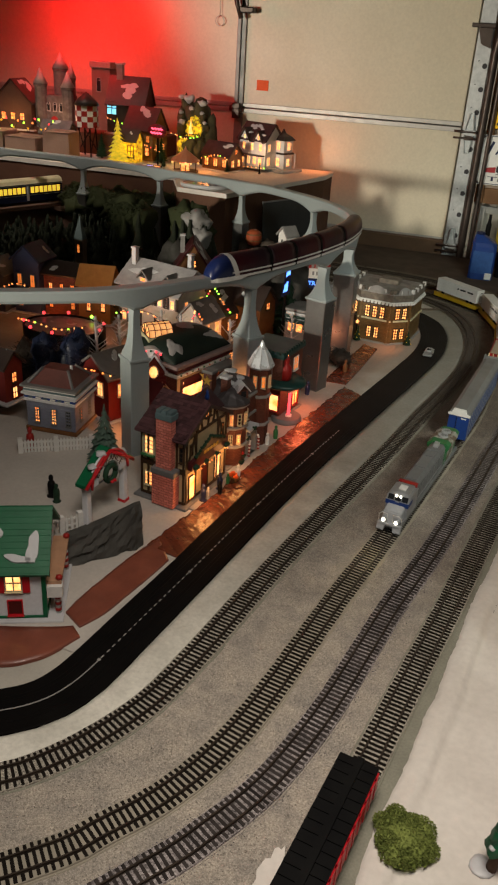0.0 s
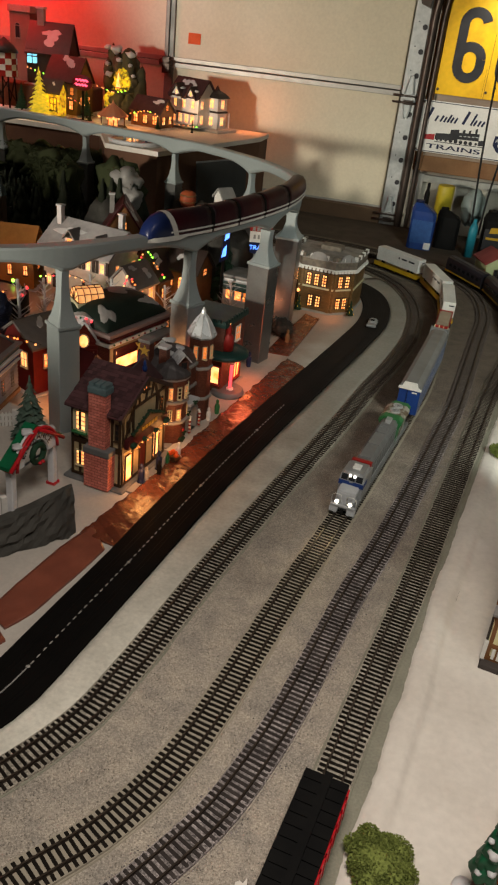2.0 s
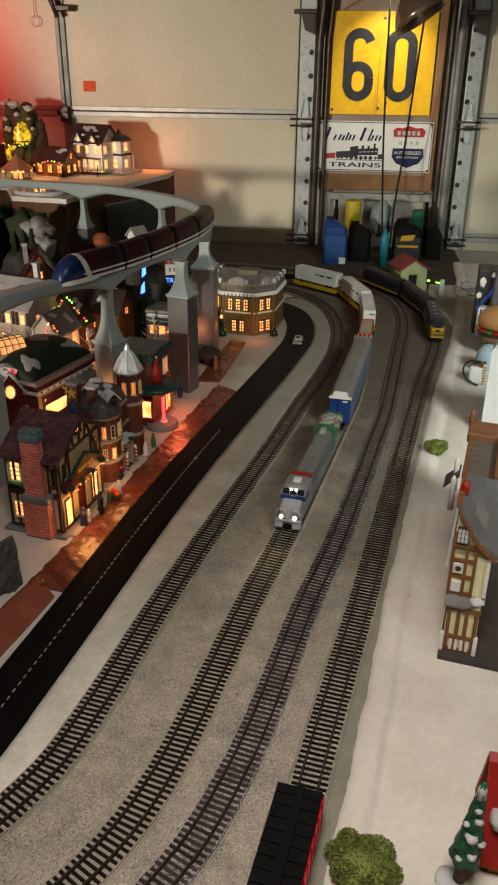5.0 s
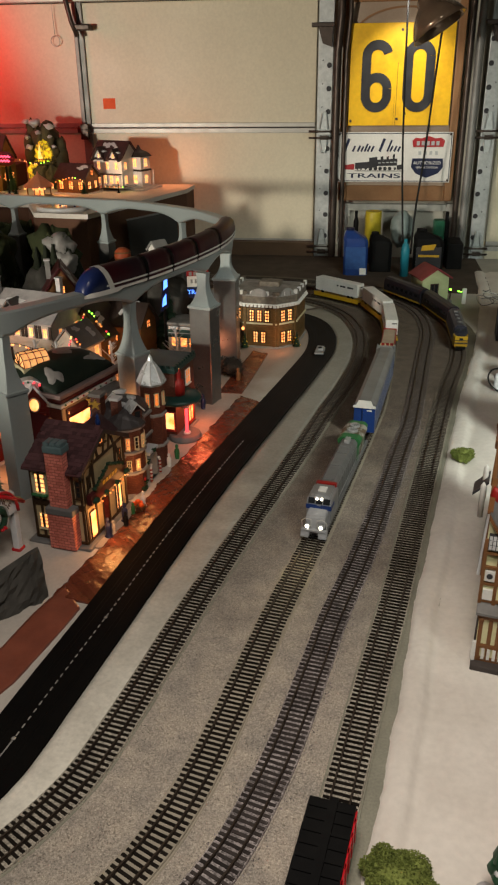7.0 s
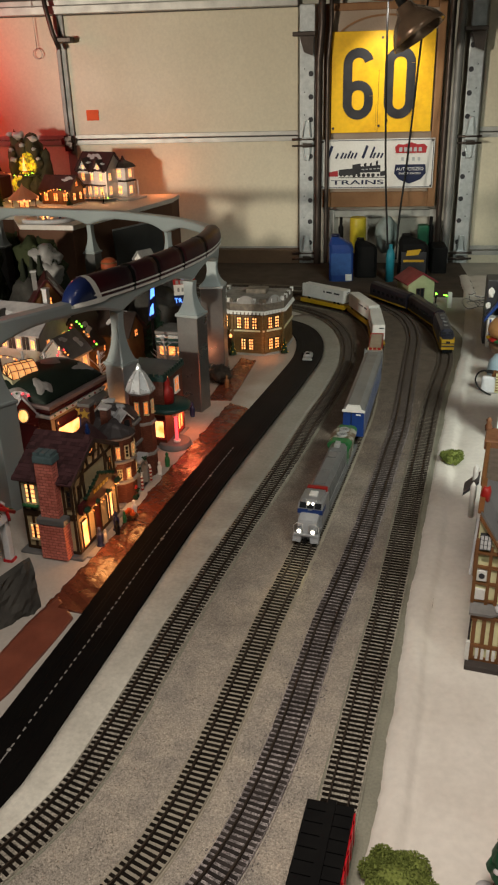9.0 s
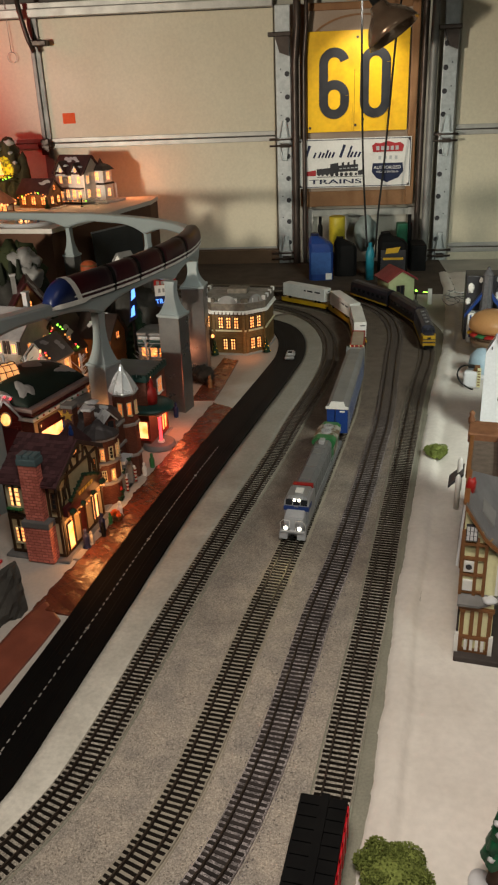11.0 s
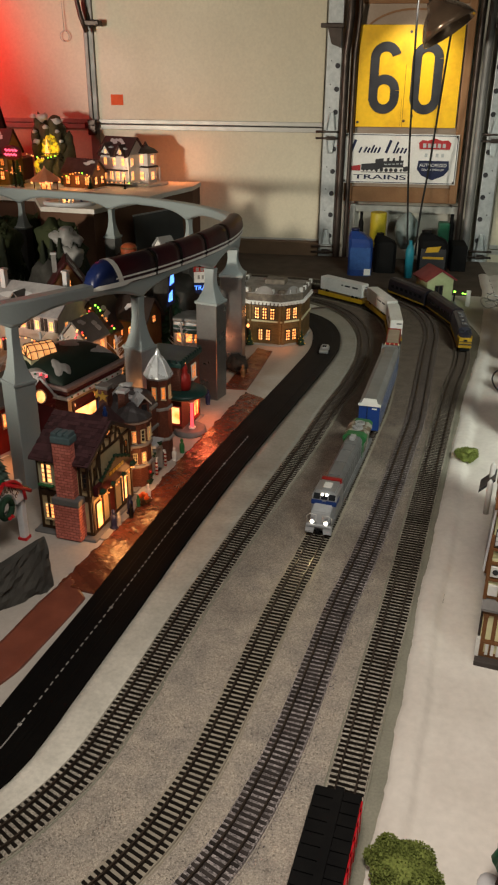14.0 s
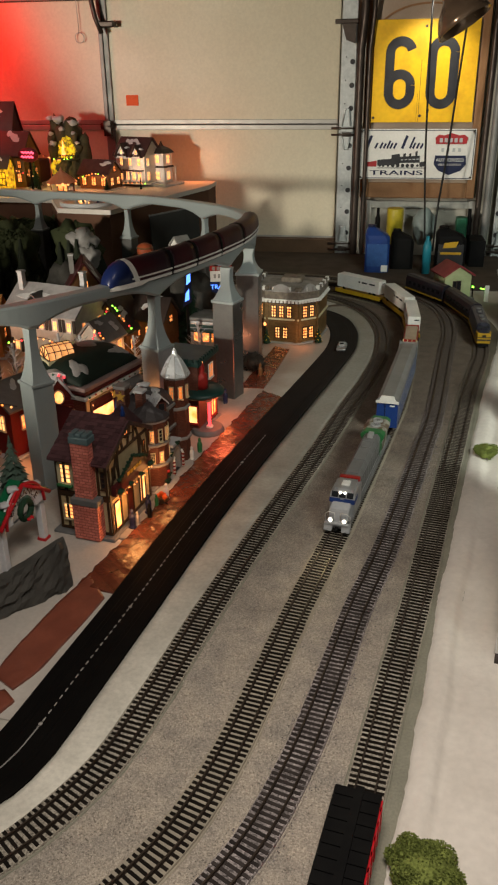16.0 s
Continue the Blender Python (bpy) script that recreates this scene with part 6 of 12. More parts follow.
def domed_hall():
    t = thing("domed_hall", "cream and brick hall with a dark green vaulted roof and skylight", "toy house", pose(-0.250, 1.080, 0, 0, 0, -19), "village houses")
    hw, hd = 0.085, 0.105
    boxpart("plinth", (-hw - 0.01, hw + 0.01, -hd - 0.01, hd + 0.01, 0, 0.006), GREYSTONE, t, "", 0.002)
    boxpart("wall", (-hw, hw, -hd, hd, 0.004, 0.165), BRICK, t)
    for z, k, m in ((0.134, 0.005, WHITE), (0.150, 0.009, REDROOF), (0.160, 0.012, mat("rosy_grey", (0.30, 0.22, 0.21), (0.22, 0.16, 0.15), 0.5, scale=30))):
        boxpart("cornice", (-hw - k, hw + k, -hd - k, hd + k, z, z + 0.010), m, t, "", 0.002)
    def vault(u, w):
        return 0.172 + 0.050 * max(0, 1 - abs(u) ** 2.4) ** 0.55 * max(0, 1 - abs(w) ** 3) ** 0.45

    bm = bmesh.new()
    n = 22
    grid = [[bm.verts.new((0.084 * math.sin(math.pi / 2 * (2 * a / n - 1)), 0.112 * math.sin(math.pi / 2 * (2 * b / n - 1)), vault(math.sin(math.pi / 2 * (2 * a / n - 1)), math.sin(math.pi / 2 * (2 * b / n - 1))))) for b in range(n + 1)] for a in range(n + 1)]
    for a in range(n):
        for b in range(n):
            bm.faces.new([grid[a][b], grid[a + 1][b], grid[a + 1][b + 1], grid[a][b + 1]]).smooth = True
    bm.faces.new([grid[a][b] for a, b in ((0, 0), (0, n), (n, n), (n, 0))])
    part("vaulted_roof", bm, GREENROOF, t, "dark green vaulted roof")
    rng = random.Random(8)
    for px_, py_, ra, rb in ((0.62, -0.72, 0.28, 0.15), (0.70, 0.62, 0.15, 0.26), (-0.25, 0.35, 0.50, 0.30), (0.1, 0.80, 0.28, 0.13)):
        bm = bmesh.new()
        rings = []
        for q in (1.0, 0.8, 0.5):
            ring = []
            for k in range(22):
                a = 2 * math.pi * k / 22
                w_ = q * (1 + 0.30 * math.sin(3 * a + px_ * 9) + 0.16 * math.sin(5 * a + py_ * 7))
                u_, v_ = max(-0.97, min(0.97, px_ + ra * w_ * math.cos(a))), max(-0.97, min(0.97, py_ + rb * w_ * math.sin(a)))
                ring.append(bm.verts.new((u_ * 0.084, v_ * 0.112, vault(u_, v_) + (0.0004 if q == 1.0 else 0.0022))))
            rings.append(ring)
        for x, y in zip(rings, rings[1:]):
            for k in range(22):
                bm.faces.new([x[k], x[(k + 1) % 22], y[(k + 1) % 22], y[k]]).smooth = True
        bm.faces.new(rings[-1])
        part("snow_patch", bm, mat("grey_glazed_snow", (0.30, 0.285, 0.28), (0.24, 0.23, 0.225), 0.4, scale=25), t, "flat grey snow patch on the roof")
    # Barrel skylight of lit panes
    sk = thing_part("skylight", t)
    bm = bmesh.new()
    path = [(-0.072 + 0.064 * k / 4) for k in range(5)]
    mm = pose(-0.030, -0.052, 0.202, 0, 0, 62)
    ring = []
    for xx in path:
        ring.append([bm.verts.new(mm @ Vector((xx + 0.04, q[0], q[1]))) for q in arc(0, 0.010, 0.030, 0, 180, 8)])
    for a, b in zip(ring, ring[1:]):
        for i in range(8):
            bm.faces.new([a[i], b[i], b[i + 1], a[i + 1]])
    bm.faces.new(ring[0]), bm.faces.new(ring[-1][::-1])
    part("glazing", bm, OPALGLOW, sk, "glowing opal panes")
    for xx in path[::1]:
        bm = bmesh.new()
        tube(bm, [mm @ Vector((xx + 0.04, q[0], q[1])) for q in arc(0, 0.010, 0.0308, 0, 180, 8)], 0.0011, 5)
        part("rib", bm, TIMBER, sk)
    for a in (0, 36, 72, 108, 144, 180):
        q = arc(0, 0.010, 0.0308, a, a + 1, 1)[0]
        bm = bmesh.new()
        rod(bm, mm @ Vector((path[0] + 0.04, q[0], q[1])), mm @ Vector((path[-1] + 0.04, q[0], q[1])), 0.0011, 5)
        part("bar", bm, TIMBER, sk)
    for a in (36, 72, 108, 144):
        q = arc(0, 0.010, 0.030, a, a + 1, 1)[0]
        bm = bmesh.new()
        rod(bm, mm @ Vector((path[0] + 0.0385, 0, 0.010)), mm @ Vector((path[0] + 0.0385, q[0], q[1])), 0.0011, 5)
        part("fan_bar", bm, TIMBER, sk)
    bm = bmesh.new()
    rod(bm, mm @ Vector((path[0] + 0.0385, -0.030, 0.011)), mm @ Vector((path[0] + 0.0385, 0.030, 0.011)), 0.0014, 5)
    part("fan_bar", bm, TIMBER, sk)
    bm = bmesh.new()
    bx(bm, path[0] + 0.036, path[-1] + 0.044, -0.034, 0.034, 0.0, 0.010, mm)
    part("curb", bm, CREAM, sk)
    fE, fS = facing("E", hw, hd), facing("S", hw, hd)
    boxpart("east_face", (hw, hw + 0.002, -hd, hd, 0.02, 0.132), mat("warm_cream_wall", (0.42, 0.30, 0.17), (0.34, 0.23, 0.12), 0.6, scale=30), t, "cream east face")
    fE = facing("E", hw + 0.002, hd)
    window(t, fE, -0.045, 0.072, 0.080, 0.034, 1, 1, GLOWHI, REDROOF, False, True)
    window(t, fE, -0.045, 0.110, 0.080, 0.010, 10, 1, GLOWHI, REDROOF, False, False)
    window(t, fE, 0.055, 0.050, 0.040, 0.050, 3, 2, GLOWDIM, CREAM)
    boxpart("porch", (hw, hw + 0.03, 0.03, 0.10, 0.0, 0.125), BRICK, t)
    boxpart("porch_roof", (hw - 0.002, hw + 0.036, 0.024, 0.106, 0.125, 0.133), GREYROOF, t, "", 0.002)
    window(t, fS, 0.0, 0.03, 0.05, 0.06, 3, 2, GLOW, CREAM)
    for k in range(9):
        bm = bmesh.new()
        lump(bm, (hw + 0.0065, -0.095 + k * 0.0225, 0.1405), 0.0028, 0.0028, k, 1, 0.1)
        part("bead", bm, RED if k % 2 else GREEN, t)
    # Gabled wing in red siding
    SIDING = MATS.get("wing_siding") or mat("wing_siding", (0.16, 0.020, 0.014), (0.10, 0.013, 0.010), 0.5, scale=40)
    y0, y1, top, apex = -hd - 0.088, -hd - 0.006, 0.086, 0.124
    ym = (y0 + y1) / 2
    boxpart("wing", (-0.01, 0.078, y0, y1, 0.004, top), SIDING, t, "red-sided wing")
    bm = bmesh.new()
    extrude_poly(bm, [(0.078, y0, top), (0.078, y1, top), (0.078, ym, apex)], (-0.006, 0, 0))
    part("wing_gable", bm, SIDING, t)
    for k in range(11):
        z = 0.016 + k * 0.0118
        w = (y1 - y0) / 2 * (1 if z < top else max(0.05, (apex - z) / (apex - top)))
        boxpart("siding_board", (0.0778, 0.0796, ym - w, ym + w, z, z + 0.0040), SIDING, t)
    for s_ in (-1, 1):
        bm = bmesh.new()
        e = ym + s_ * (y1 - y0) / 2 * 1.14
        extrude_poly(bm, [(-0.012, e, top - 0.008), (0.088, e, top - 0.008), (0.088, ym, apex + 0.004), (-0.012, ym, apex + 0.004)], (0, s_ * 0.002, 0.006))
        part("wing_roof", bm, REDROOF, t, "dark red wing roof")
    fW = facing("E", 0.078, hd)
    window(t, fW, y1 - 0.012, 0.026, 0.012, 0.044, 1, 2, GLOW, CREAM)
    window(t, fW, y0 + 0.020, 0.026, 0.016, 0.036, 2, 2, GLOWDIM, CREAM)
    bm = bmesh.new()
    tube(bm, [(0.084, ym - 0.016 + 0.013 * math.cos(q), 0.050 + 0.013 * math.sin(q)) for q in (2 * math.pi * k / 16 for k in range(17))], 0.0042, 6)
    part("wreath", bm, PINE, t, "dark green wreath")


def thing_part(name, parent):
    """A grouping part: an empty under its thing."""
    ob = new(name)
    ob.empty_display_size = 0.01
    ob.parent = parent
    return ob


def station():
    t = thing("station_building", "tan ceramic two-storey station with snowy parapet", "toy house", pose(0.165, 1.945, 0, 0, 0, -8), "village houses")
    # Octagon-fronted body
    body = [(-0.105, 0.09), (-0.105, -0.045), (-0.055, -0.105), (0.055, -0.105), (0.11, -0.05), (0.11, 0.09)]

    def poly(k, z0, z1, m, name, label=""):
        bm = bmesh.new()
        extrude_poly(bm, [(x * k, y * k, z0) for x, y in body], (0, 0, z1 - z0))
        return part(name, bm, m, t, label)

    poly(1.0, 0.0, 0.168, TANSTONE, "wall")
    poly(1.05, 0.0, 0.008, GREYSTONE, "plinth", "snowy stone plinth")
    poly(1.035, 0.082, 0.087, CREAM, "band")
    poly(1.03, 0.136, 0.141, DARKROOF, "cornice")
    poly(1.05, 0.147, 0.151, WHITE, "snow_ledge", "white snow on the ledge")
    STONE2 = mat("grey_brown_stone", (0.20, 0.165, 0.13), (0.09, 0.075, 0.06), 0.6, scale=70)
    poly(1.02, 0.151, 0.178, STONE2, "parapet", "brown stone parapet")
    poly(1.05, 0.176, 0.180, GREYSTONE, "coping", "pale coping")
    bm = bmesh.new()
    inner = [(x * 0.90, y * 0.90) for x, y in body]
    extrude_poly(bm, [(x, y, 0.179) for x, y in inner], (0, 0, 0.003))
    part("roof", bm, mat("snow_dusted_roof", (0.34, 0.31, 0.28), (0.16, 0.14, 0.125), 0.6, scale=35), t, "snow-dusted flat roof")
    boxpart("roof_hatch", (-0.03, 0.04, 0.0, 0.05, 0.181, 0.198), STONE2, t, "", 0.003)
    for i, (a, b) in enumerate(zip(body, body[1:])):
        a, b = Vector(a), Vector(b)
        n = max(3, int((b - a).length / 0.011))
        for k in range(n):
            p = a.lerp(b, (k + 0.5) / n) * 1.045
            bm = bmesh.new()
            rbx(bm, p.x - 0.004, p.x + 0.004, p.y - 0.004, p.y + 0.004, 0.140, 0.147, 0.001)
            part("dentil", bm, WHITE, t)
            if k % 2 == 0:
                bm = bmesh.new()
                q = a.lerp(b, (k + 0.5) / n) * 1.015
                rbx(bm, q.x - 0.0055, q.x + 0.0055, q.y - 0.0055, q.y + 0.0055, 0.178, 0.192, 0.0015)
                part("merlon", bm, WHITE if k % 4 else STONE2, t)
        d = (b - a).normalized()
        mid = a.lerp(b, 0.5)
        nrm = Vector((d.y, -d.x))
        if nrm.dot(mid) < 0:
            nrm = -nrm
        L = (b - a).length
        f = (lambda mid, d, nrm: lambda u, o, z: (mid.x + d.x * u + nrm.x * o, mid.y + d.y * u + nrm.y * o, z))(mid, d, nrm)

        def obx(bm, u0, u1, o0, o1, z0, z1):
            extrude_poly(bm, [f(u0, o0, z0), f(u1, o0, z0), f(u1, o0, z1), f(u0, o0, z1)], Vector(f(0, o1 - o0, 0)) - Vector(f(0, 0, 0)))

        if i in (1, 2, 3):
            cnt = 3 if i == 2 else 2
            for k in range(cnt):
                u = (k - (cnt - 1) / 2) * 0.026
                for z, h in ((0.092, 0.038),):
                    bm = bmesh.new()
                    obx(bm, u - 0.010, u + 0.010, -0.0005, 0.002, z - 0.002, z + h + 0.002)
                    fr = part("window", bm, TIMBER, t)
                    for r in range(4):
                        for c in range(2):
                            bm = bmesh.new()
                            obx(bm, u - 0.0064 + c * 0.0078, u - 0.0064 + c * 0.0078 + 0.0042, 0.001, 0.0026, z + 0.001 + r * 0.0096, z + 0.001 + r * 0.0096 + 0.0058)
                            part("pane", bm, GLOWHI, fr)
            if i != 1:
                for k in (-0.5, 0.5):
                    u = k * 0.026 if i == 2 else k * 0.024
                    bm = bmesh.new()
                    obx(bm, u - 0.010, u + 0.010, -0.0005, 0.002, 0.020, 0.060)
                    fr = part("window", bm, TIMBER, t)
                    for r in range(4):
                        for c in range(2):
                            bm = bmesh.new()
                            obx(bm, u - 0.0064 + c * 0.0078, u - 0.0064 + c * 0.0078 + 0.0042, 0.001, 0.0026, 0.022 + r * 0.0093, 0.022 + r * 0.0093 + 0.0056)
                            part("pane", bm, GLOWHI, fr)
            else:
                bm = bmesh.new()
                obx(bm, -0.016, 0.016, -0.0005, 0.004, 0.006, 0.060)
                part("door", bm, GREYSTONE, t, "grey arched door")
            for s in (-1, 1):
                bm = bmesh.new()
                obx(bm, s * (L / 2 - 0.006) - 0.004, s * (L / 2 - 0.006) + 0.004, 0, 0.004, 0.008, 0.140)
                part("pilaster", bm, TANSTONE, t)
            bm = bmesh.new()
            extrude_poly(bm, [f(q[0], 0.002, q[1]) for q in arc(0, 0.176, min(0.030, L * 0.32), 0, 180, 10, 0.026)], Vector(f(0, 0.006, 0)) - Vector(f(0, 0, 0)))
            part("pediment", bm, GREYSTONE, t, "arched parapet ornament")
    for x, y in ((-0.045, -0.125), (0.118, -0.075)):
        bm = bmesh.new()
        for k in range(4):
            lathe(bm, [(0.014 - k * 0.003, 0.008 + k * 0.010), (0.001, 0.026 + k * 0.010)], 9, c=(x, y, 0))
        part("fir", bm, PINE, t, "small dark fir by the door")
        bm = bmesh.new()
        for k in range(10):
            a = k * 2.4
            rr = 0.0125 - k * 0.001
            lump(bm, (x + rr * math.cos(a), y + rr * math.sin(a), 0.012 + k * 0.0035), 0.0014, 0.0014, k, 1, 0.1)
        part("fairy_lights", bm, GLOWYEL, t)["kind"] = "stuff"
    bm = bmesh.new()
    rod(bm, (-0.055, -0.112, 0.0), (-0.055, -0.112, 0.06), 0.002, 6)
    part("lamp_post", bm, BLACKCAR, t)
    bm = bmesh.new()
    lump(bm, (-0.055, -0.112, 0.066), 0.006, 0.007, 1, 1, 0.1)
    part("lantern", bm, GLOWHI, t)


toy_shop()
brick_mansion()
corner_store()
domed_hall()
station()
for x, y, h, c in ((-0.004, 0.628, 0.042, NAVY), (0.012, 0.690, 0.042, NAVY), (0.003, 0.640, 0.030, GREYSTONE), (0.022, 0.716, 0.028, GREEN), (0.020, 0.668, 0.034, BLACKCAR), (0.034, 0.752, 0.036, WHITE)):
    figure(x, y, 0.006, h, c, "small painted figurine standing outside the toy shop")

# Lit houses behind
W4 = lambda f, us, z, w, h, g: [(f, u, z, w, h, 2, 2, g) for u in us]
house("colonial_house", "white colonial house with frosted roof and two chimneys", -0.51, 1.58, 0, -16, 0.245, 0.16, 0.180, 0.060, mat("old_white_clapboard", (0.50, 0.46, 0.40), (0.38, 0.34, 0.29), 0.6, scale=40), mat("frosted_grey_roof", (0.40, 0.385, 0.39), (0.24, 0.23, 0.235), 0.45, scale=28, bump=0.2), True,
      W4("S", (-0.1, -0.05, 0.0, 0.05, 0.1), 0.132, 0.014, 0.026, GLOWHI) + W4("S", (-0.1, -0.05, 0.05, 0.1), 0.055, 0.014, 0.028, GLOWHI) + W4("E", (-0.04, 0.04), 0.125, 0.014, 0.026, GLOW) + W4("E", (-0.04, 0.04), 0.05, 0.022, 0.036, GLOW),
      WHITE, [(-0.105, -0.02, 0.19, 0.280, 0.016, SNOW), (0.085, 0.03, 0.19, 0.282, 0.015, SNOW)], 1, SNOW, 0.012, seed=3)
house("porch_house", "white clapboard house with lit windows and garlands", -0.345, 1.49, 0, -16, 0.09, 0.10, 0.120, 0.05, MATS["old_white_clapboard"], GREYROOF, False,
      W4("S", (-0.022, 0.022), 0.075, 0.018, 0.03, GLOW) + W4("S", (-0.022, 0.022), 0.02, 0.018, 0.032, GLOWHI) + W4("E", (-0.025, 0.025), 0.075, 0.018, 0.03, GLOW), WHITE, (), 2, SNOW, seed=5)
house("timber_cottage", "brown timber cottage with a lit triangular gable", -0.345, 1.665, 0, -14, 0.12, 0.12, 0.10, 0.085, BROWNT, DARKROOF, False,
      W4("S", (-0.03, 0.03), 0.03, 0.022, 0.032, GLOWHI) + W4("S", (0.0,), 0.105, 0.02, 0.024, GLOWDIM) + W4("E", (-0.03, 0.03), 0.04, 0.02, 0.03, GLOW), TIMBER, (), 2, SNOW, seed=8)
house("arched_cottage", "brown cottage with a glowing arched doorway", -0.238, 1.705, 0, -14, 0.11, 0.10, 0.125, 0.055, BROWNT, DARKROOF, True,
      [("S", 0.002, 0.050, 0.020, 0.042, 1, 1, GLOWHI, True)] + W4("S", (-0.036, 0.038), 0.070, 0.016, 0.02, GLOW) + W4("E", (0.0,), 0.11, 0.02, 0.02, GLOW), TIMBER, (), 2, SNOW, seed=9)
house("maroon_roof_house", "house with a steep maroon roof and snow patches", -0.545, 1.93, 0, 20, 0.13, 0.14, 0.15, 0.095, BROWNT, REDROOF, False,
      W4("S", (-0.035, 0.035), 0.10, 0.02, 0.034, GLOW) + W4("S", (0.0,), 0.165, 0.02, 0.022, GLOWHI) + W4("E", (-0.03, 0.03), 0.10, 0.02, 0.03, GLOW), TIMBER, [(-0.04, 0.0, 0.2, 0.262, 0.016, GREYSTONE)], 3, SNOW, seed=12)
house("red_barn", "dark red barn with gold lit window and snowy roof", -0.395, 0.975, 0, -25, 0.12, 0.12, 0.125, 0.045, mat("barn_red", (0.17, 0.014, 0.012), (0.11, 0.009, 0.008), 0.5, scale=30), GREYROOF, False,
      W4("S", (0.028,), 0.070, 0.020, 0.036, GLOWHI) + W4("E", (-0.02, 0.03), 0.070, 0.020, 0.032, GLOW), CREAM, (), 3, SNOW, seed=15)


def bush(x, y, z, r, h, m, label, seed, name="bush"):
    """A ragged clump: a lumpy core set with many small blades."""
    bm = bmesh.new()
    rng = random.Random(seed)
    for k in range(5):
        lump(bm, (rng.uniform(-r, r) * 0.3, rng.uniform(-r, r) * 0.3, h * rng.uniform(0.3, 0.62)), r * rng.uniform(0.6, 0.8), h * 0.36, seed + k, 2, 0.6)
    for k in range(420):
        a, f = rng.uniform(0, 6.28), rng.uniform(0.02, 0.95)
        rr = r * math.sqrt(max(0.05, 1 - (2 * f - 0.9) ** 2)) * rng.uniform(0.75, 1.05)
        c = Vector((rr * math.cos(a), rr * math.sin(a), h * f))
        d = Vector((math.cos(a) + rng.uniform(-0.8, 0.8), math.sin(a) + rng.uniform(-0.8, 0.8), rng.uniform(-0.2, 1.2))).normalized() * r * 0.3
        s_ = d.cross(Vector((0.3, 0.2, 1))).normalized() * r * 0.05
        bm.faces.new([bm.verts.new(v) for v in (c - s_, c + d, c + s_)])
    ob = part(name, bm, m)
    ob.matrix_world = pose(x, y, z)
    return tagged(ob, label, "bush", "dark bushes")


bush(-0.574, 0.955, 0.055, 0.040, 0.14, DEEPNAVY, "dark navy tinsel bush behind the blue-grey house", 3)
bush(-0.492, 0.955, 0.075, 0.042, 0.145, DEEPNAVY, "dark navy tinsel bush beside the red barn", 5)
bush(-0.533, 0.955, 0.0, 0.085, 0.085, BRUSH, "low brown brush at the foot of the bushes", 7)
bush(-0.66, 1.00, 0.0, 0.055, 0.15, BRUSH, "dark brown brush beside the houses", 11)
bush(-0.70, 0.86, 0.0, 0.06, 0.13, BRUSH, "dark brown brush at the layout edge", 13)
house("red_porch_house", "dark red narrow house with a lit doorway", -0.615, 0.82, 0.055, -12, 0.06, 0.06, 0.10, 0.03, MATS["barn_red"], DARKROOF, True,
      W4("E", (0.0,), 0.055, 0.014, 0.024, GLOW) + W4("E", (0.0,), 0.012, 0.014, 0.028, GLOWHI), TIMBER, (), 1, SNOW, seed=19)


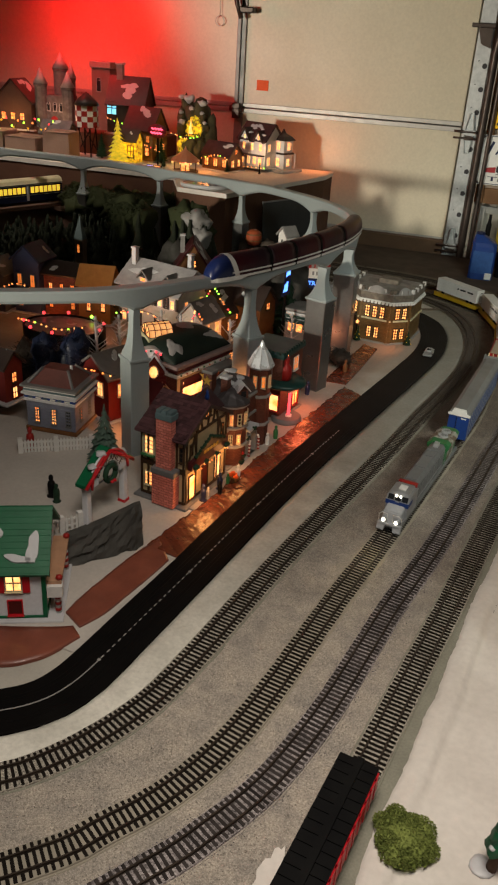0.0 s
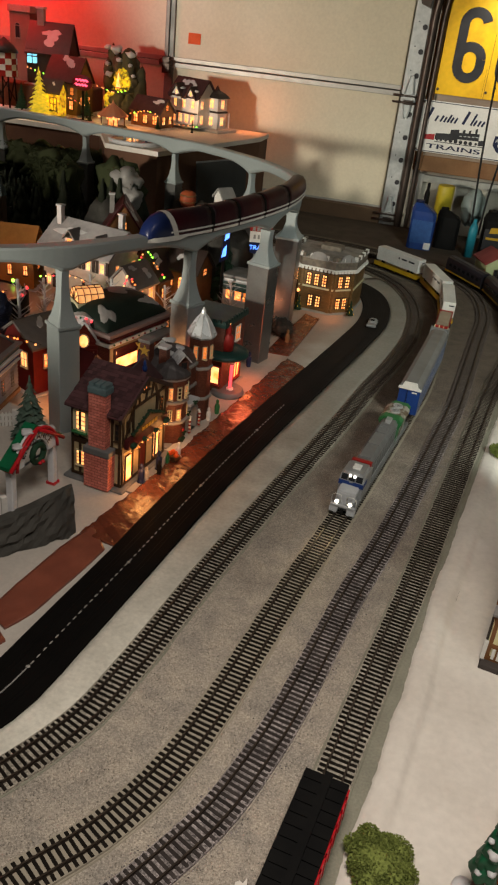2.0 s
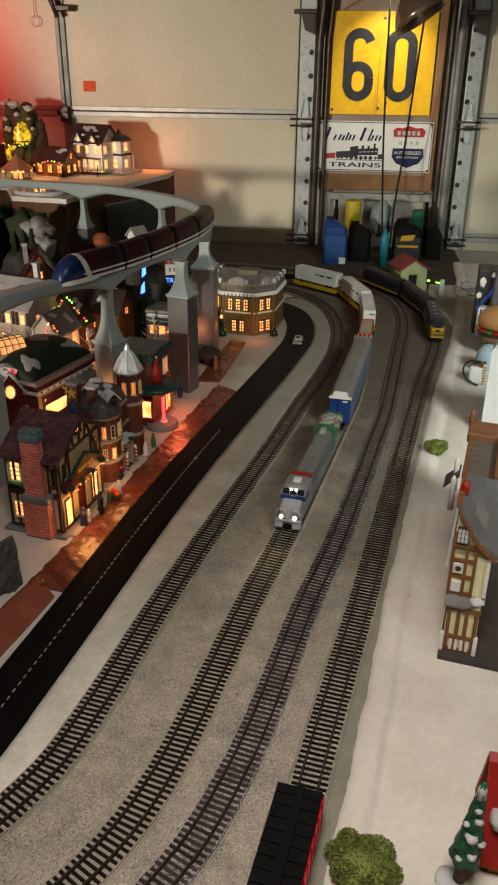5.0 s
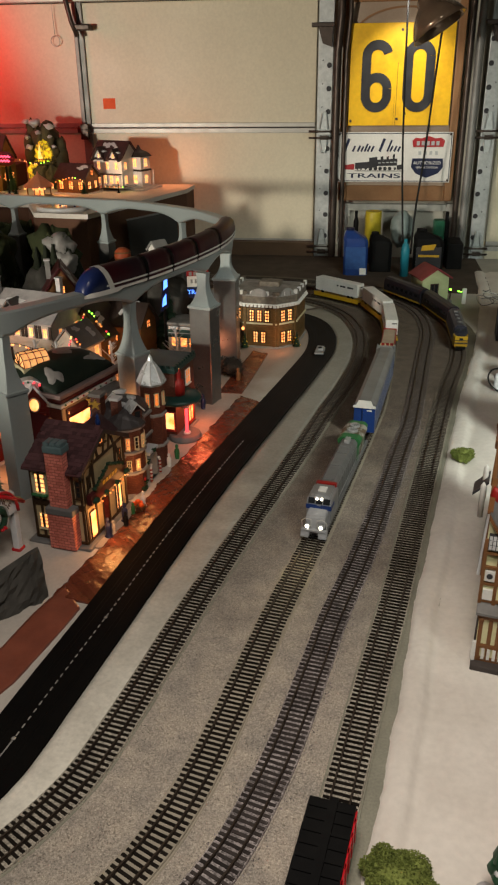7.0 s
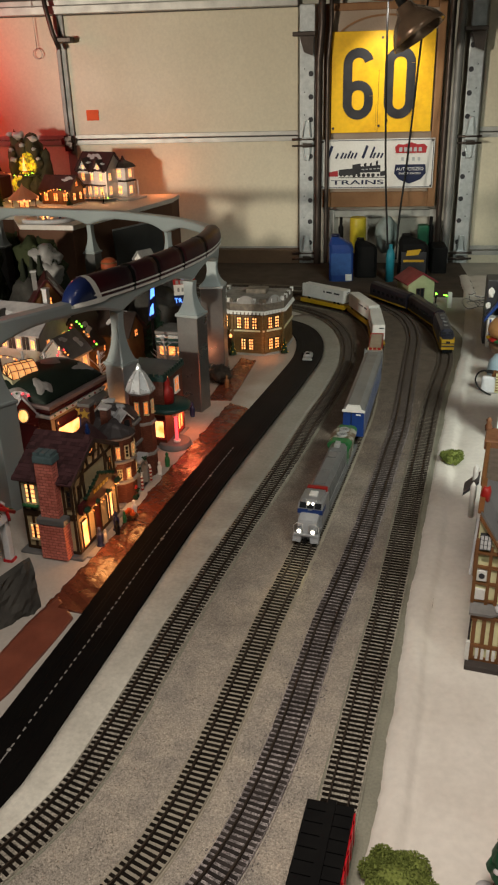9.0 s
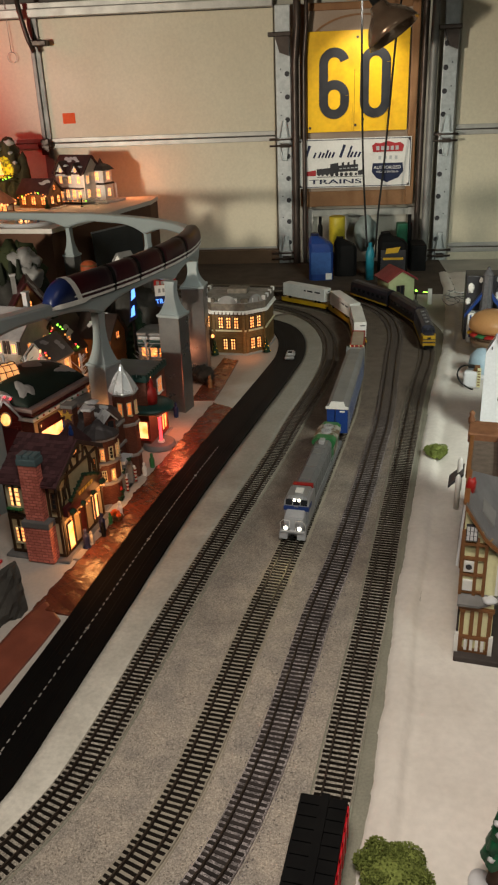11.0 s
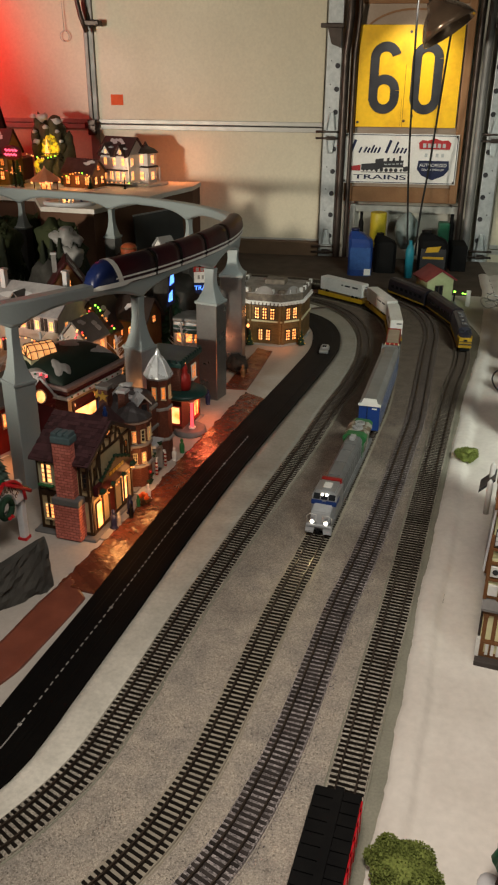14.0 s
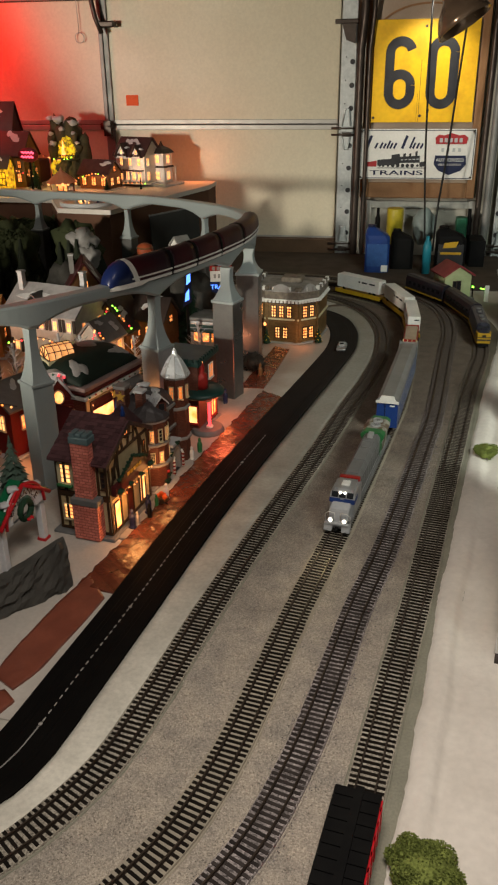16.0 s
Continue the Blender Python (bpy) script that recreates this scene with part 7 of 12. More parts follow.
def grey_shop():
    t = thing("blue_grey_house", "blue-grey shop with white and blue fascia and brown-red roof", "toy house", pose(-0.410, 0.735, TERRACE, 0, 0, 0), "village houses")
    hw, hd = 0.060, 0.054
    rot = pose(-0.4125, 0.7435, TERRACE, 0, 0, 4)
    t.matrix_world = rot
    boxpart("wall", (-hw, hw, -hd, hd, 0, 0.080), BLUEGREY, t)
    for k in range(8):
        for f in ("S", "E"):
            bm = bmesh.new()
            wallbox(bm, facing(f, hw, hd), -(hw if f == "S" else hd), (hw if f == "S" else hd), 0, 0.0012, 0.012 + k * 0.0082, 0.015 + k * 0.0082)
            part("siding_board", bm, BLUEGREY, t)
    boxpart("base", (-hw - 0.004, hw + 0.004, -hd - 0.004, hd + 0.004, 0, 0.010), BROWNT, t, "brown base", 0.001)
    for z0, z1, o, m, lab in ((0.076, 0.080, 0.006, SNOW, "pale ledge"), (0.080, 0.093, 0.003, WHITE, "white sign band"), (0.083, 0.089, 0.0040, BLUE, "blue sign band"), (0.093, 0.098, 0.009, SNOW, "snowy ledge"), (0.098, 0.111, 0.004, WHITE, "white fascia"), (0.101, 0.106, 0.0050, SLATEBLUE, "blue-grey band"), (0.111, 0.116, 0.010, GREYROOF, "grey eave")):
        boxpart("fascia", (-hw - o, hw + o, -hd - o, hd + o, z0, z1), m, t, lab, 0.001)
    for k in range(6):
        boxpart("sign_dab", (-0.052 + k * 0.018, -0.042 + k * 0.018 + 0.003 * (k % 2), -hd - 0.0052, -hd - 0.0038, 0.0845, 0.088), WHITE if k % 2 else SLATEBLUE, t)
    bm = bmesh.new()
    b0 = [bm.verts.new((sx * (hw - 0.004), sy * (hd - 0.004), 0.116)) for sx, sy in ((-1, -1), (1, -1), (1, 1), (-1, 1))]
    b1 = [bm.verts.new((sx * hw * 0.52, sy * hd * 0.36, 0.146)) for sx, sy in ((-1, -1), (1, -1), (1, 1), (-1, 1))]
    for i in range(4):
        bm.faces.new([b0[i], b0[(i + 1) % 4], b1[(i + 1) % 4], b1[i]])
    bm.faces.new(b1), bm.faces.new(b0[::-1])
    part("roof", bm, mat("rust_roof", (0.13, 0.045, 0.038), (0.085, 0.035, 0.03), 0.5, scale=40), t, "rust-brown mansard roof")
    for (x, y) in ((hw * 0.8, -hd * 0.75), (-hw * 0.8, -hd * 0.75), (hw * 0.8, hd * 0.75)):
        bm = bmesh.new()
        rod(bm, (x * 1.16, y * 1.24, 0.117), (x * 0.65, y * 0.48, 0.147), 0.0035, 6)
        part("hip_ridge", bm, MIDGREY, t, "grey hip ridge")
    for u in (-0.034, 0.008, 0.044):
        window(t, facing("S", hw, hd), u, 0.024, 0.010, 0.036, 2, 4, GLOW if u < 0.04 else NIGHT, MIDGREY)
    for u in (-0.024, 0.024):
        window(t, facing("E", hw, hd), u, 0.030, 0.009, 0.030, 2, 4, GLOWDIM if u < 0 else NIGHT, MIDGREY)
    bm = bmesh.new()
    lathe(bm, [(0.004, 0), (0.003, 0.012), (0.0005, 0.014)], 8, c=(hw * 0.5, 0, 0.140))
    part("finial", bm, SNOW, t)


TERRACE = 0.0595
grey_shop()

house("orange_cottage", "small cottage with an orange roof", -0.77, 1.62, 0, 10, 0.11, 0.10, 0.14, 0.05, mat("orange_stucco", (0.40, 0.18, 0.05), None, 0.5), mat("orange_roof", (0.42, 0.19, 0.05), (0.30, 0.13, 0.035), 0.5, scale=30), True,
      W4("S", (-0.02, 0.03), 0.05, 0.012, 0.03, GLOW) + W4("E", (0.0,), 0.06, 0.02, 0.03, GLOW), TIMBER, (), 0, SNOW, seed=22)
house("red_brick_shop", "red brick shop with many lit windows", -0.90, 1.64, 0, 5, 0.13, 0.10, 0.15, 0.03, BRICK, DARKROOF, True,
      W4("S", (-0.04, 0.0, 0.04), 0.095, 0.012, 0.024, GLOW) + W4("S", (-0.04, 0.04), 0.035, 0.012, 0.024, GLOWDIM), TIMBER, (), 1, SNOW, seed=23)
house("navy_tower_house", "tall navy house with lit lower windows", -1.02, 1.62, 0, 0, 0.10, 0.10, 0.19, 0.045, mat("blue_glass_wall", (0.03, 0.05, 0.13), (0.06, 0.08, 0.17), 0.3, scale=30), NAVY, False,
      W4("S", (-0.025, 0.025), 0.10, 0.014, 0.04, GLOWDIM) + W4("S", (-0.025,), 0.03, 0.014, 0.034, GLOWDIM), SILVER, (), 1, SNOW, seed=24)
house("slate_house", "narrow slate-blue house with orange windows", -1.13, 1.58, 0, 0, 0.08, 0.09, 0.14, 0.04, mat("slate_wall", (0.10, 0.10, 0.12), None, 0.5, scale=30), GREYROOF, False,
      W4("S", (-0.018, 0.018), 0.085, 0.012, 0.03, GLOWDIM) + W4("S", (0.018,), 0.03, 0.012, 0.03, GLOWDIM), TIMBER, (), 1, SNOW, seed=25)
tower = thing("church_tower", "slim brown stone church tower with a grey spire", "toy house", pose(-0.955, 1.84, 0), "village houses")
boxpart("shaft", (-0.016, 0.016, -0.016, 0.016, 0, 0.220), mat("brown_stone", (0.16, 0.11, 0.075), (0.10, 0.07, 0.05), 0.6, scale=50), tower)
bm = bmesh.new()
lathe(bm, [(0.026, 0.218), (0.001, 0.300)], 4, turn=math.pi / 4, smooth=False)
part("spire", bm, SLATEBLUE, tower)
window(tower, facing("S", 0.016, 0.016), 0.0, 0.17, 0.010, 0.025, 1, 2, GLOWDIM, TIMBER, True)

# Silver diner with neon signs
diner = thing("diner", "silver railcar diner with teal trim and neon sign", "toy house", pose(-0.045, 1.76, 0, 0, 0, -8), "village houses")
boxpart("wall", (-0.08, 0.055, -0.05, 0.05, 0, 0.105), SILVER, diner, "", 0.006)
boxpart("trim", (-0.084, 0.059, -0.054, 0.054, 0.085, 0.094), TEAL, diner, "", 0.002)
boxpart("roof", (-0.084, 0.059, -0.054, 0.054, 0.105, 0.117), GREYROOF, diner, "snowy rounded roof", 0.005)
for u in (-0.055, -0.025, 0.005, 0.035):
    window(diner, facing("S", 0.055, 0.05), u, 0.04, 0.022, 0.034, 1, 1, GLOW if u < 0 else GLOWDIM, SILVER)
boxpart("awning", (-0.084, 0.059, -0.075, -0.052, 0.076, 0.082), TEAL, diner)
neon = thing("neon_sign", "tall blue neon sign on a dark post", "sign", pose(-0.118, 1.66, 0, 0, 0, 35))
boxpart("post", (-0.004, 0.004, 0.004, 0.010, 0, 0.28), BLACKCAR, neon)
bm = bmesh.new()
extrude_poly(bm, [(-0.014, 0, 0.17), (0.012, 0, 0.18), (0.014, 0, 0.285), (0.002, 0, 0.30)], (0, 0.006, 0))
part("board", bm, NAVY, neon)
bm = bmesh.new()
extrude_poly(bm, [(-0.004, -0.002, 0.235), (0.010, -0.002, 0.245), (0.010, -0.002, 0.285), (0.002, -0.002, 0.292)], (0, 0.002, 0))
extrude_poly(bm, [(-0.010, -0.002, 0.185), (0.004, -0.002, 0.190), (0.004, -0.002, 0.222), (-0.006, -0.002, 0.210)], (0, 0.002, 0))
part("tube", bm, GLOWBLUE, neon, "glowing blue neon")
shield = thing("shield_sign", "red, white and blue lit shield sign", "sign", pose(0.018, 1.50, 0.060, 0, 0, 14))
boxpart("post", (-0.004, 0.004, 0.003, 0.009, -0.06, 0.21), BLACKCAR, shield)
bm = bmesh.new()
extrude_poly(bm, [(-0.032, 0, 0.258), (-0.03, 0, 0.275), (-0.012, 0, 0.270), (0, 0, 0.277), (0.012, 0, 0.270), (0.03, 0, 0.275), (0.032, 0, 0.258)], (0, 0.004, 0))
part("top", bm, RED, shield, "red shield top")
boxpart("middle", (-0.030, 0.030, 0, 0.004, 0.228, 0.258), WHITE, shield)
bm = bmesh.new()
extrude_poly(bm, [(-0.031, 0, 0.228), (0.031, 0, 0.228), (0.027, 0, 0.200), (0, 0, 0.190), (-0.027, 0, 0.200)], (0, 0.004, 0))
part("base", bm, NAVY, shield)
for k in range(4):
    boxpart("name_bar", (-0.024 + k * 0.0125, -0.016 + k * 0.0125, -0.001, 0.0, 0.260, 0.270), GREYSTONE, shield)
    boxpart("name_bar", (-0.020 + k * 0.0115, -0.014 + k * 0.0115, -0.001, 0.0, 0.238, 0.249), GREYSTONE, shield)
words("lettering", "TRAINS", 0.0175, GLOWBLUE, shield, Matrix.Translation((0.0, -0.001, 0.213)) @ pose(0, 0, 0, 90), "glowing blue letters")


def snow_mound(x, y, z, r, rz, label, seed, m=None):
    bm = bmesh.new()
    lump(bm, (x, y, z), r, rz, seed, 3, 0.45)
    return tagged(part("snow_mound", bm, m or SNOW), label, "snow mound", "snow mounds")


snow_mound(-0.16, 1.86, 0.10, 0.085, 0.13, "dark grey rock mound behind the diner", 4, ROCK)
snow_mound(-0.02, 1.92, 0.08, 0.06, 0.10, "silvery rock mound beside the diner", 9, MIDGREY)
snow_mound(-0.610, 2.12, 0.270, 0.052, 0.048, "pale plaster rock below the upper table", 3, GREYSTONE)
snow_mound(-0.585, 2.10, 0.215, 0.042, 0.045, "pale plaster rock at the foot of the trees", 27, GREYSTONE)
snow_mound(-0.64, 2.02, 0.10, 0.07, 0.12, "dark rock mound among the trees", 21, ROCK)

star = thing("star_ornament", "gold star on a blue tree topper behind the toy shop", "ornament", pose(-0.098, 0.865, 0.0, 0, 0, -10))
bm = bmesh.new()
extrude_poly(bm, [((0.014 if k % 2 == 0 else 0.006) * math.sin(k * math.pi / 5), 0, 0.192 + (0.014 if k % 2 == 0 else 0.006) * math.cos(k * math.pi / 5)) for k in range(10)], (0, 0.004, 0))
part("star", bm, mat("gold_star", (0.75, 0.48, 0.08), (0.6, 0.36, 0.05), 0.35, 0.5, scale=60), star)
bm = bmesh.new()
lathe(bm, [(0.012, 0.0), (0.008, 0.10), (0.007, 0.150), (0.004, 0.170), (0.001, 0.180)], 10)
part("stem", bm, BLUE, star, "blue stem")


def light_string(pts, n, label, seed):
    """Small coloured bulbs on a dark wire."""
    t = thing("fairy_lights", label, "fairy lights", None, "fairy light strings")
    path = spline(pts, 0.01)
    bm = bmesh.new()
    tube(bm, [p for p in path], 0.0009, 5)
    part("wire", bm, CABLE, t)
    rng = random.Random(seed)
    for k in range(n):
        p = path[int((k + 0.5) / n * (len(path) - 1))]
        bm = bmesh.new()
        lump(bm, (p.x + rng.uniform(-0.004, 0.004), p.y - 0.004, p.z - 0.002), 0.0030, 0.0030, k, 1, 0.1)
        part("bulb", bm, rng.choice((GLOWHI, GLOWHI, GLOW, GLOWRED, GLOWGREEN, GLOWHI)), t)


colonial = bpy.data.objects["colonial_house"]
f_col = facing("S", 0.1225, 0.08)
for z, us in ((0.13, (-0.1, -0.05, 0.0, 0.05, 0.1)), (0.05, (-0.1, -0.05, 0.05, 0.1))):
    for u in us:
        for s in (-1, 1):
            bm = bmesh.new()
            wallbox(bm, f_col, u + s * 0.0185 - 0.0045, u + s * 0.0185 + 0.0045, 0, 0.003, z - 0.002, z + 0.040)
            part("shutter", bm, DARKROOF, colonial, "dark shutter")
for u in (-0.03, 0.07):
    bm = bmesh.new()
    gable_roof(bm, 0.020, 0.022, 0.205, 0.228, False, 0.004, 0.004)
    bmesh.ops.translate(bm, vec=(u, -0.050, 0), verts=bm.verts)
    dm = part("dormer_roof", bm, GREYROOF, colonial, "snowy dormer roof")
    boxpart("dormer_wall", (u - 0.018, u + 0.018, -0.070, -0.03, 0.185, 0.206), MATS["old_white_clapboard"], dm)
    boxpart("dormer_pane", (u - 0.008, u + 0.008, -0.0715, -0.070, 0.190, 0.204), GLOW, dm)
light_string([(-0.345, 1.425, 0.125), (-0.335, 1.42, 0.16), (-0.31, 1.43, 0.125)], 8, "fairy lights round the porch house gable", 1)
light_string([(-0.405, 1.590, 0.10), (-0.37, 1.593, 0.145), (-0.345, 1.597, 0.185), (-0.315, 1.605, 0.145), (-0.285, 1.613, 0.10)], 16, "fairy lights round the timber cottage gable", 2)
light_string([(-0.48, 1.44, 0.04), (-0.42, 1.42, 0.05), (-0.36, 1.40, 0.04), (-0.30, 1.42, 0.05)], 12, "fairy lights along a snowy hedge", 3)
light_string([(-0.20, 1.52, 0.03), (-0.14, 1.53, 0.05), (-0.09, 1.55, 0.03)], 8, "fairy lights before the arched cottage", 4)
light_string([(-0.07, 1.69, 0.06), (0.0, 1.68, 0.065), (0.05, 1.675, 0.06)], 8, "fairy lights along the diner awning", 5)
cart = thing("pumpkin_cart", "small cart heaped with orange pumpkins by the shop", "cart", pose(0.030, 0.735, 0.006, 0, 0, -20))
boxpart("bed", (-0.012, 0.012, -0.008, 0.008, 0.006, 0.012), BROWNT, cart)
for k, (x, y, z) in enumerate(((-0.007, -0.003, 0.016), (0.002, 0.002, 0.017), (0.008, -0.003, 0.015), (0.0, -0.004, 0.023))):
    bm = bmesh.new()
    lump(bm, (x, y, z), 0.0055, 0.0048, k, 2, 0.15)
    part("pumpkin", bm, ORANGEP, cart)
for s in (-1, 1):
    bm = bmesh.new()
    rod(bm, (0.004, s * 0.009, 0.006), (0.004, s * 0.0105, 0.006), 0.006, 12)
    part("wheel", bm, TIMBER, cart)

# ---- near end of the village ----
TERR = 0.055
hill = bmesh.new()
pts = [(-0.75, 0.28), (-0.27, 0.265), (-0.195, 0.285), (-0.145, 0.325), (-0.075, 0.400), (-0.068, 0.44), (-0.105, 0.50), (-0.19, 0.60), (-0.26, 0.70), (-0.34, 0.74), (-0.75, 0.70)]
low = [hill.verts.new((x, y, 0.0)) for x, y in pts]
up = [hill.verts.new((x - 0.010, y + 0.008, TERR)) for x, y in pts]
for i in range(len(pts)):
    j = (i + 1) % len(pts)
    hill.faces.new([low[i], low[j], up[j], up[i]])
hill.faces.new(up)
bmesh.ops.subdivide_edges(hill, edges=[e for e in hill.edges if e.calc_length() > 0.02], cuts=5, use_grid_fill=True)
for v in hill.verts:
    if v.co.z < TERR - 0.002:
        v.co += Vector((noise.noise(v.co * 60), noise.noise(v.co * 60 + Vector((5, 0, 0))), 0)) * 0.006
terrace = thing("rock_terrace", "grey foam rock terrace topped with cloth snow", "rock base", None, "", "structure")
part("rock_side", hill, ROCK, terrace)
bm = bmesh.new()
extrude_poly(bm, [(x - 0.010, y + 0.008, TERR - 0.0005) for x, y in pts], (0, 0, 0.0045))
part("snow_top", bm, SNOWCLOTH, terrace)

slabrock = bmesh.new()
base = [(-0.180, 0.288), (-0.145, 0.322), (-0.105, 0.362), (-0.062, 0.408), (-0.058, 0.43)]
tops = [0.056, 0.064, 0.076, 0.094, 0.088]
rowsr = []
for k in range(25):
    f = k / 24 * 4
    i = min(3, int(f))
    q = f - i
    x, y = (base[i][0] + (base[i + 1][0] - base[i][0]) * q, base[i][1] + (base[i + 1][1] - base[i][1]) * q)
    h = tops[i] + (tops[i + 1] - tops[i]) * q
    col = []
    for j in range(9):
        z = h * j / 8
        n = 0.006 * noise.noise(Vector((x * 45, y * 45, z * 90))) + 0.003 * noise.noise(Vector((x * 30 + z * 160, y * 30, 3)))
        col.append(slabrock.verts.new((x + 0.004 + n - 0.10 * z, y - 0.004 - n + 0.14 * z, z)))
    for dx, zz in ((-0.016, h - 0.002), (-0.020, 0)):
        col.append(slabrock.verts.new((x + dx, y + 0.024, zz)))
    rowsr.append(col)
for a, b in zip(rowsr, rowsr[1:]):
    for j in range(10):
        slabrock.faces.new([a[j], b[j], b[j + 1], a[j + 1]])
slabrock.faces.new(rowsr[0]), slabrock.faces.new(rowsr[-1][::-1])
part("rock_slab", slabrock, ROCK, terrace, "dark grey rock slab rising to one end")

arch = thing("garden_arch", "white arch with snowy green roof and red trim", "arch", pose(-0.134, 0.426, TERR + 0.004, 0, 0, 80))
for u in (-0.058, 0.058):
    bm = bmesh.new()
    rbx(bm, u - 0.0065, u + 0.0065, -0.0065, 0.0065, 0, 0.092, 0.0015)
    p = part("post", bm, BRIGHTWHITE, arch)
    boxpart("post_foot", (u - 0.0085, u + 0.0085, -0.0085, 0.0085, -0.001, 0.005), BRIGHTRED, p)
    boxpart("post_band", (u - 0.0085, u + 0.0085, -0.0085, 0.0085, 0.085, 0.090), BRIGHTRED, p)
bm = bmesh.new()
for s in (-1, 1):
    extrude_poly(bm, [(s * 0.074, -0.011, 0.092), (s * 0.074, 0.012, 0.092), (0, 0.012, 0.142), (0, -0.011, 0.142)], (0, 0, 0.007))
part("roof", bm, XMASGREEN, arch, "bright green roof")
for u, s in ((0.045, 1), (-0.04, -1), (-0.015, -1)):
    bm = bmesh.new()
    lump(bm, (u, -0.004, 0.149 - abs(u) * 0.675 + 0.002), 0.011, 0.004, u * 40, 2, 0.5)
    part("snow_patch", bm, SNOW, arch)
for s in (-1, 1):
    bm = bmesh.new()
    tube(bm, [(s * 0.074, -0.013, 0.092), (s * 0.04, -0.013, 0.116), (0, -0.013, 0.142)], 0.0038, 7)
    part("trim", bm, BRIGHTRED, arch)
bm = bmesh.new()
tube(bm, [(q[0], -0.013, q[1]) for q in arc(0, 0.084, 0.0565, 0, 180, 18)], 0.0030, 7)
part("trim_arc", bm, BRIGHTRED, arch, "red curved trim")
bm = bmesh.new()
ring(bm, lambda u, o, z: (u, -0.006 - o, z), [(q[0], q[1]) for q in arc(0, 0.084, 0.0585, 0, 180, 16)], [(q[0], q[1]) for q in arc(0, 0.084, 0.034, 0, 180, 16)], 0.0, 0.004)
part("sign_band", bm, BRIGHTWHITE, arch, "white arched lettering band")
for k, ch in enumerate("ENTRANCE"):
    a = 152 - k * 17.7
    words("letter", ch, 0.0165, DARKRED, arch, pose(0.0405 * math.cos(radians(a)), -0.0105, 0.084 + 0.0405 * math.sin(radians(a)), 0, 90 - a, 0) @ pose(0, 0, 0, 90), "dark red letter", 0.0004)
bm = bmesh.new()
tube(bm, [(q[0], -0.013, q[1]) for q in arc(0, 0.094, 0.016, 0, 360, 16)], 0.0055, 7)
part("wreath", bm, PINE, arch)
bm = bmesh.new()
for k in range(2):
    lump(bm, (-0.004 + 0.008 * k, -0.020, 0.079), 0.0042, 0.0034, k, 1, 0.3)
part("wreath_bow", bm, BRIGHTRED, arch, "red bow on the wreath")


def fence(x0, y0, x1, y1, z, n, label):
    t = thing("picket_fence", label, "fence", None, "picket fences")
    a, b = Vector((x0, y0, z)), Vector((x1, y1, z))
    d = (b - a)
    rz = math.degrees(math.atan2(d.y, d.x))
    for zz in (0.008, 0.022):
        bm = bmesh.new()
        bx(bm, 0, d.length, 0.001, 0.003, zz, zz + 0.004, Matrix.Translation(a) @ pose(0, 0, 0, 0, 0, rz))
        part("rail", bm, WHITE, t)
    bm = bmesh.new()
    extrude_poly(bm, [(-0.0026, 0, 0), (0.0026, 0, 0), (0.0026, 0, 0.027), (0, 0, 0.032), (-0.0026, 0, 0.027)], (0, 0.0022, 0))
    me = bpy.data.meshes.new("picket")
    bm.to_mesh(me), bm.free()
    me.materials.append(WHITE)
    for k in range(n):
        p = a.lerp(b, (k + 0.5) / n)
        piece("picket", me, t, Matrix.Translation(p) @ pose(0, 0, 0, 0, 0, rz))
    for k in (0, 0.5, 1):
        p = a.lerp(b, k)
        bm = bmesh.new()
        bx(bm, -0.005, 0.005, -0.005, 0.005, 0, 0.036, Matrix.Translation(p) @ pose(0, 0, 0, 0, 0, rz))
        part("fence_post", bm, WHITE, t)


fence(-0.42, 0.575, -0.287, 0.655, TERR + 0.004, 22, "white picket fence before the blue-grey house")
fence(-0.200, 0.30, -0.155, 0.36, TERR + 0.004, 7, "short white picket fence beside the arch")


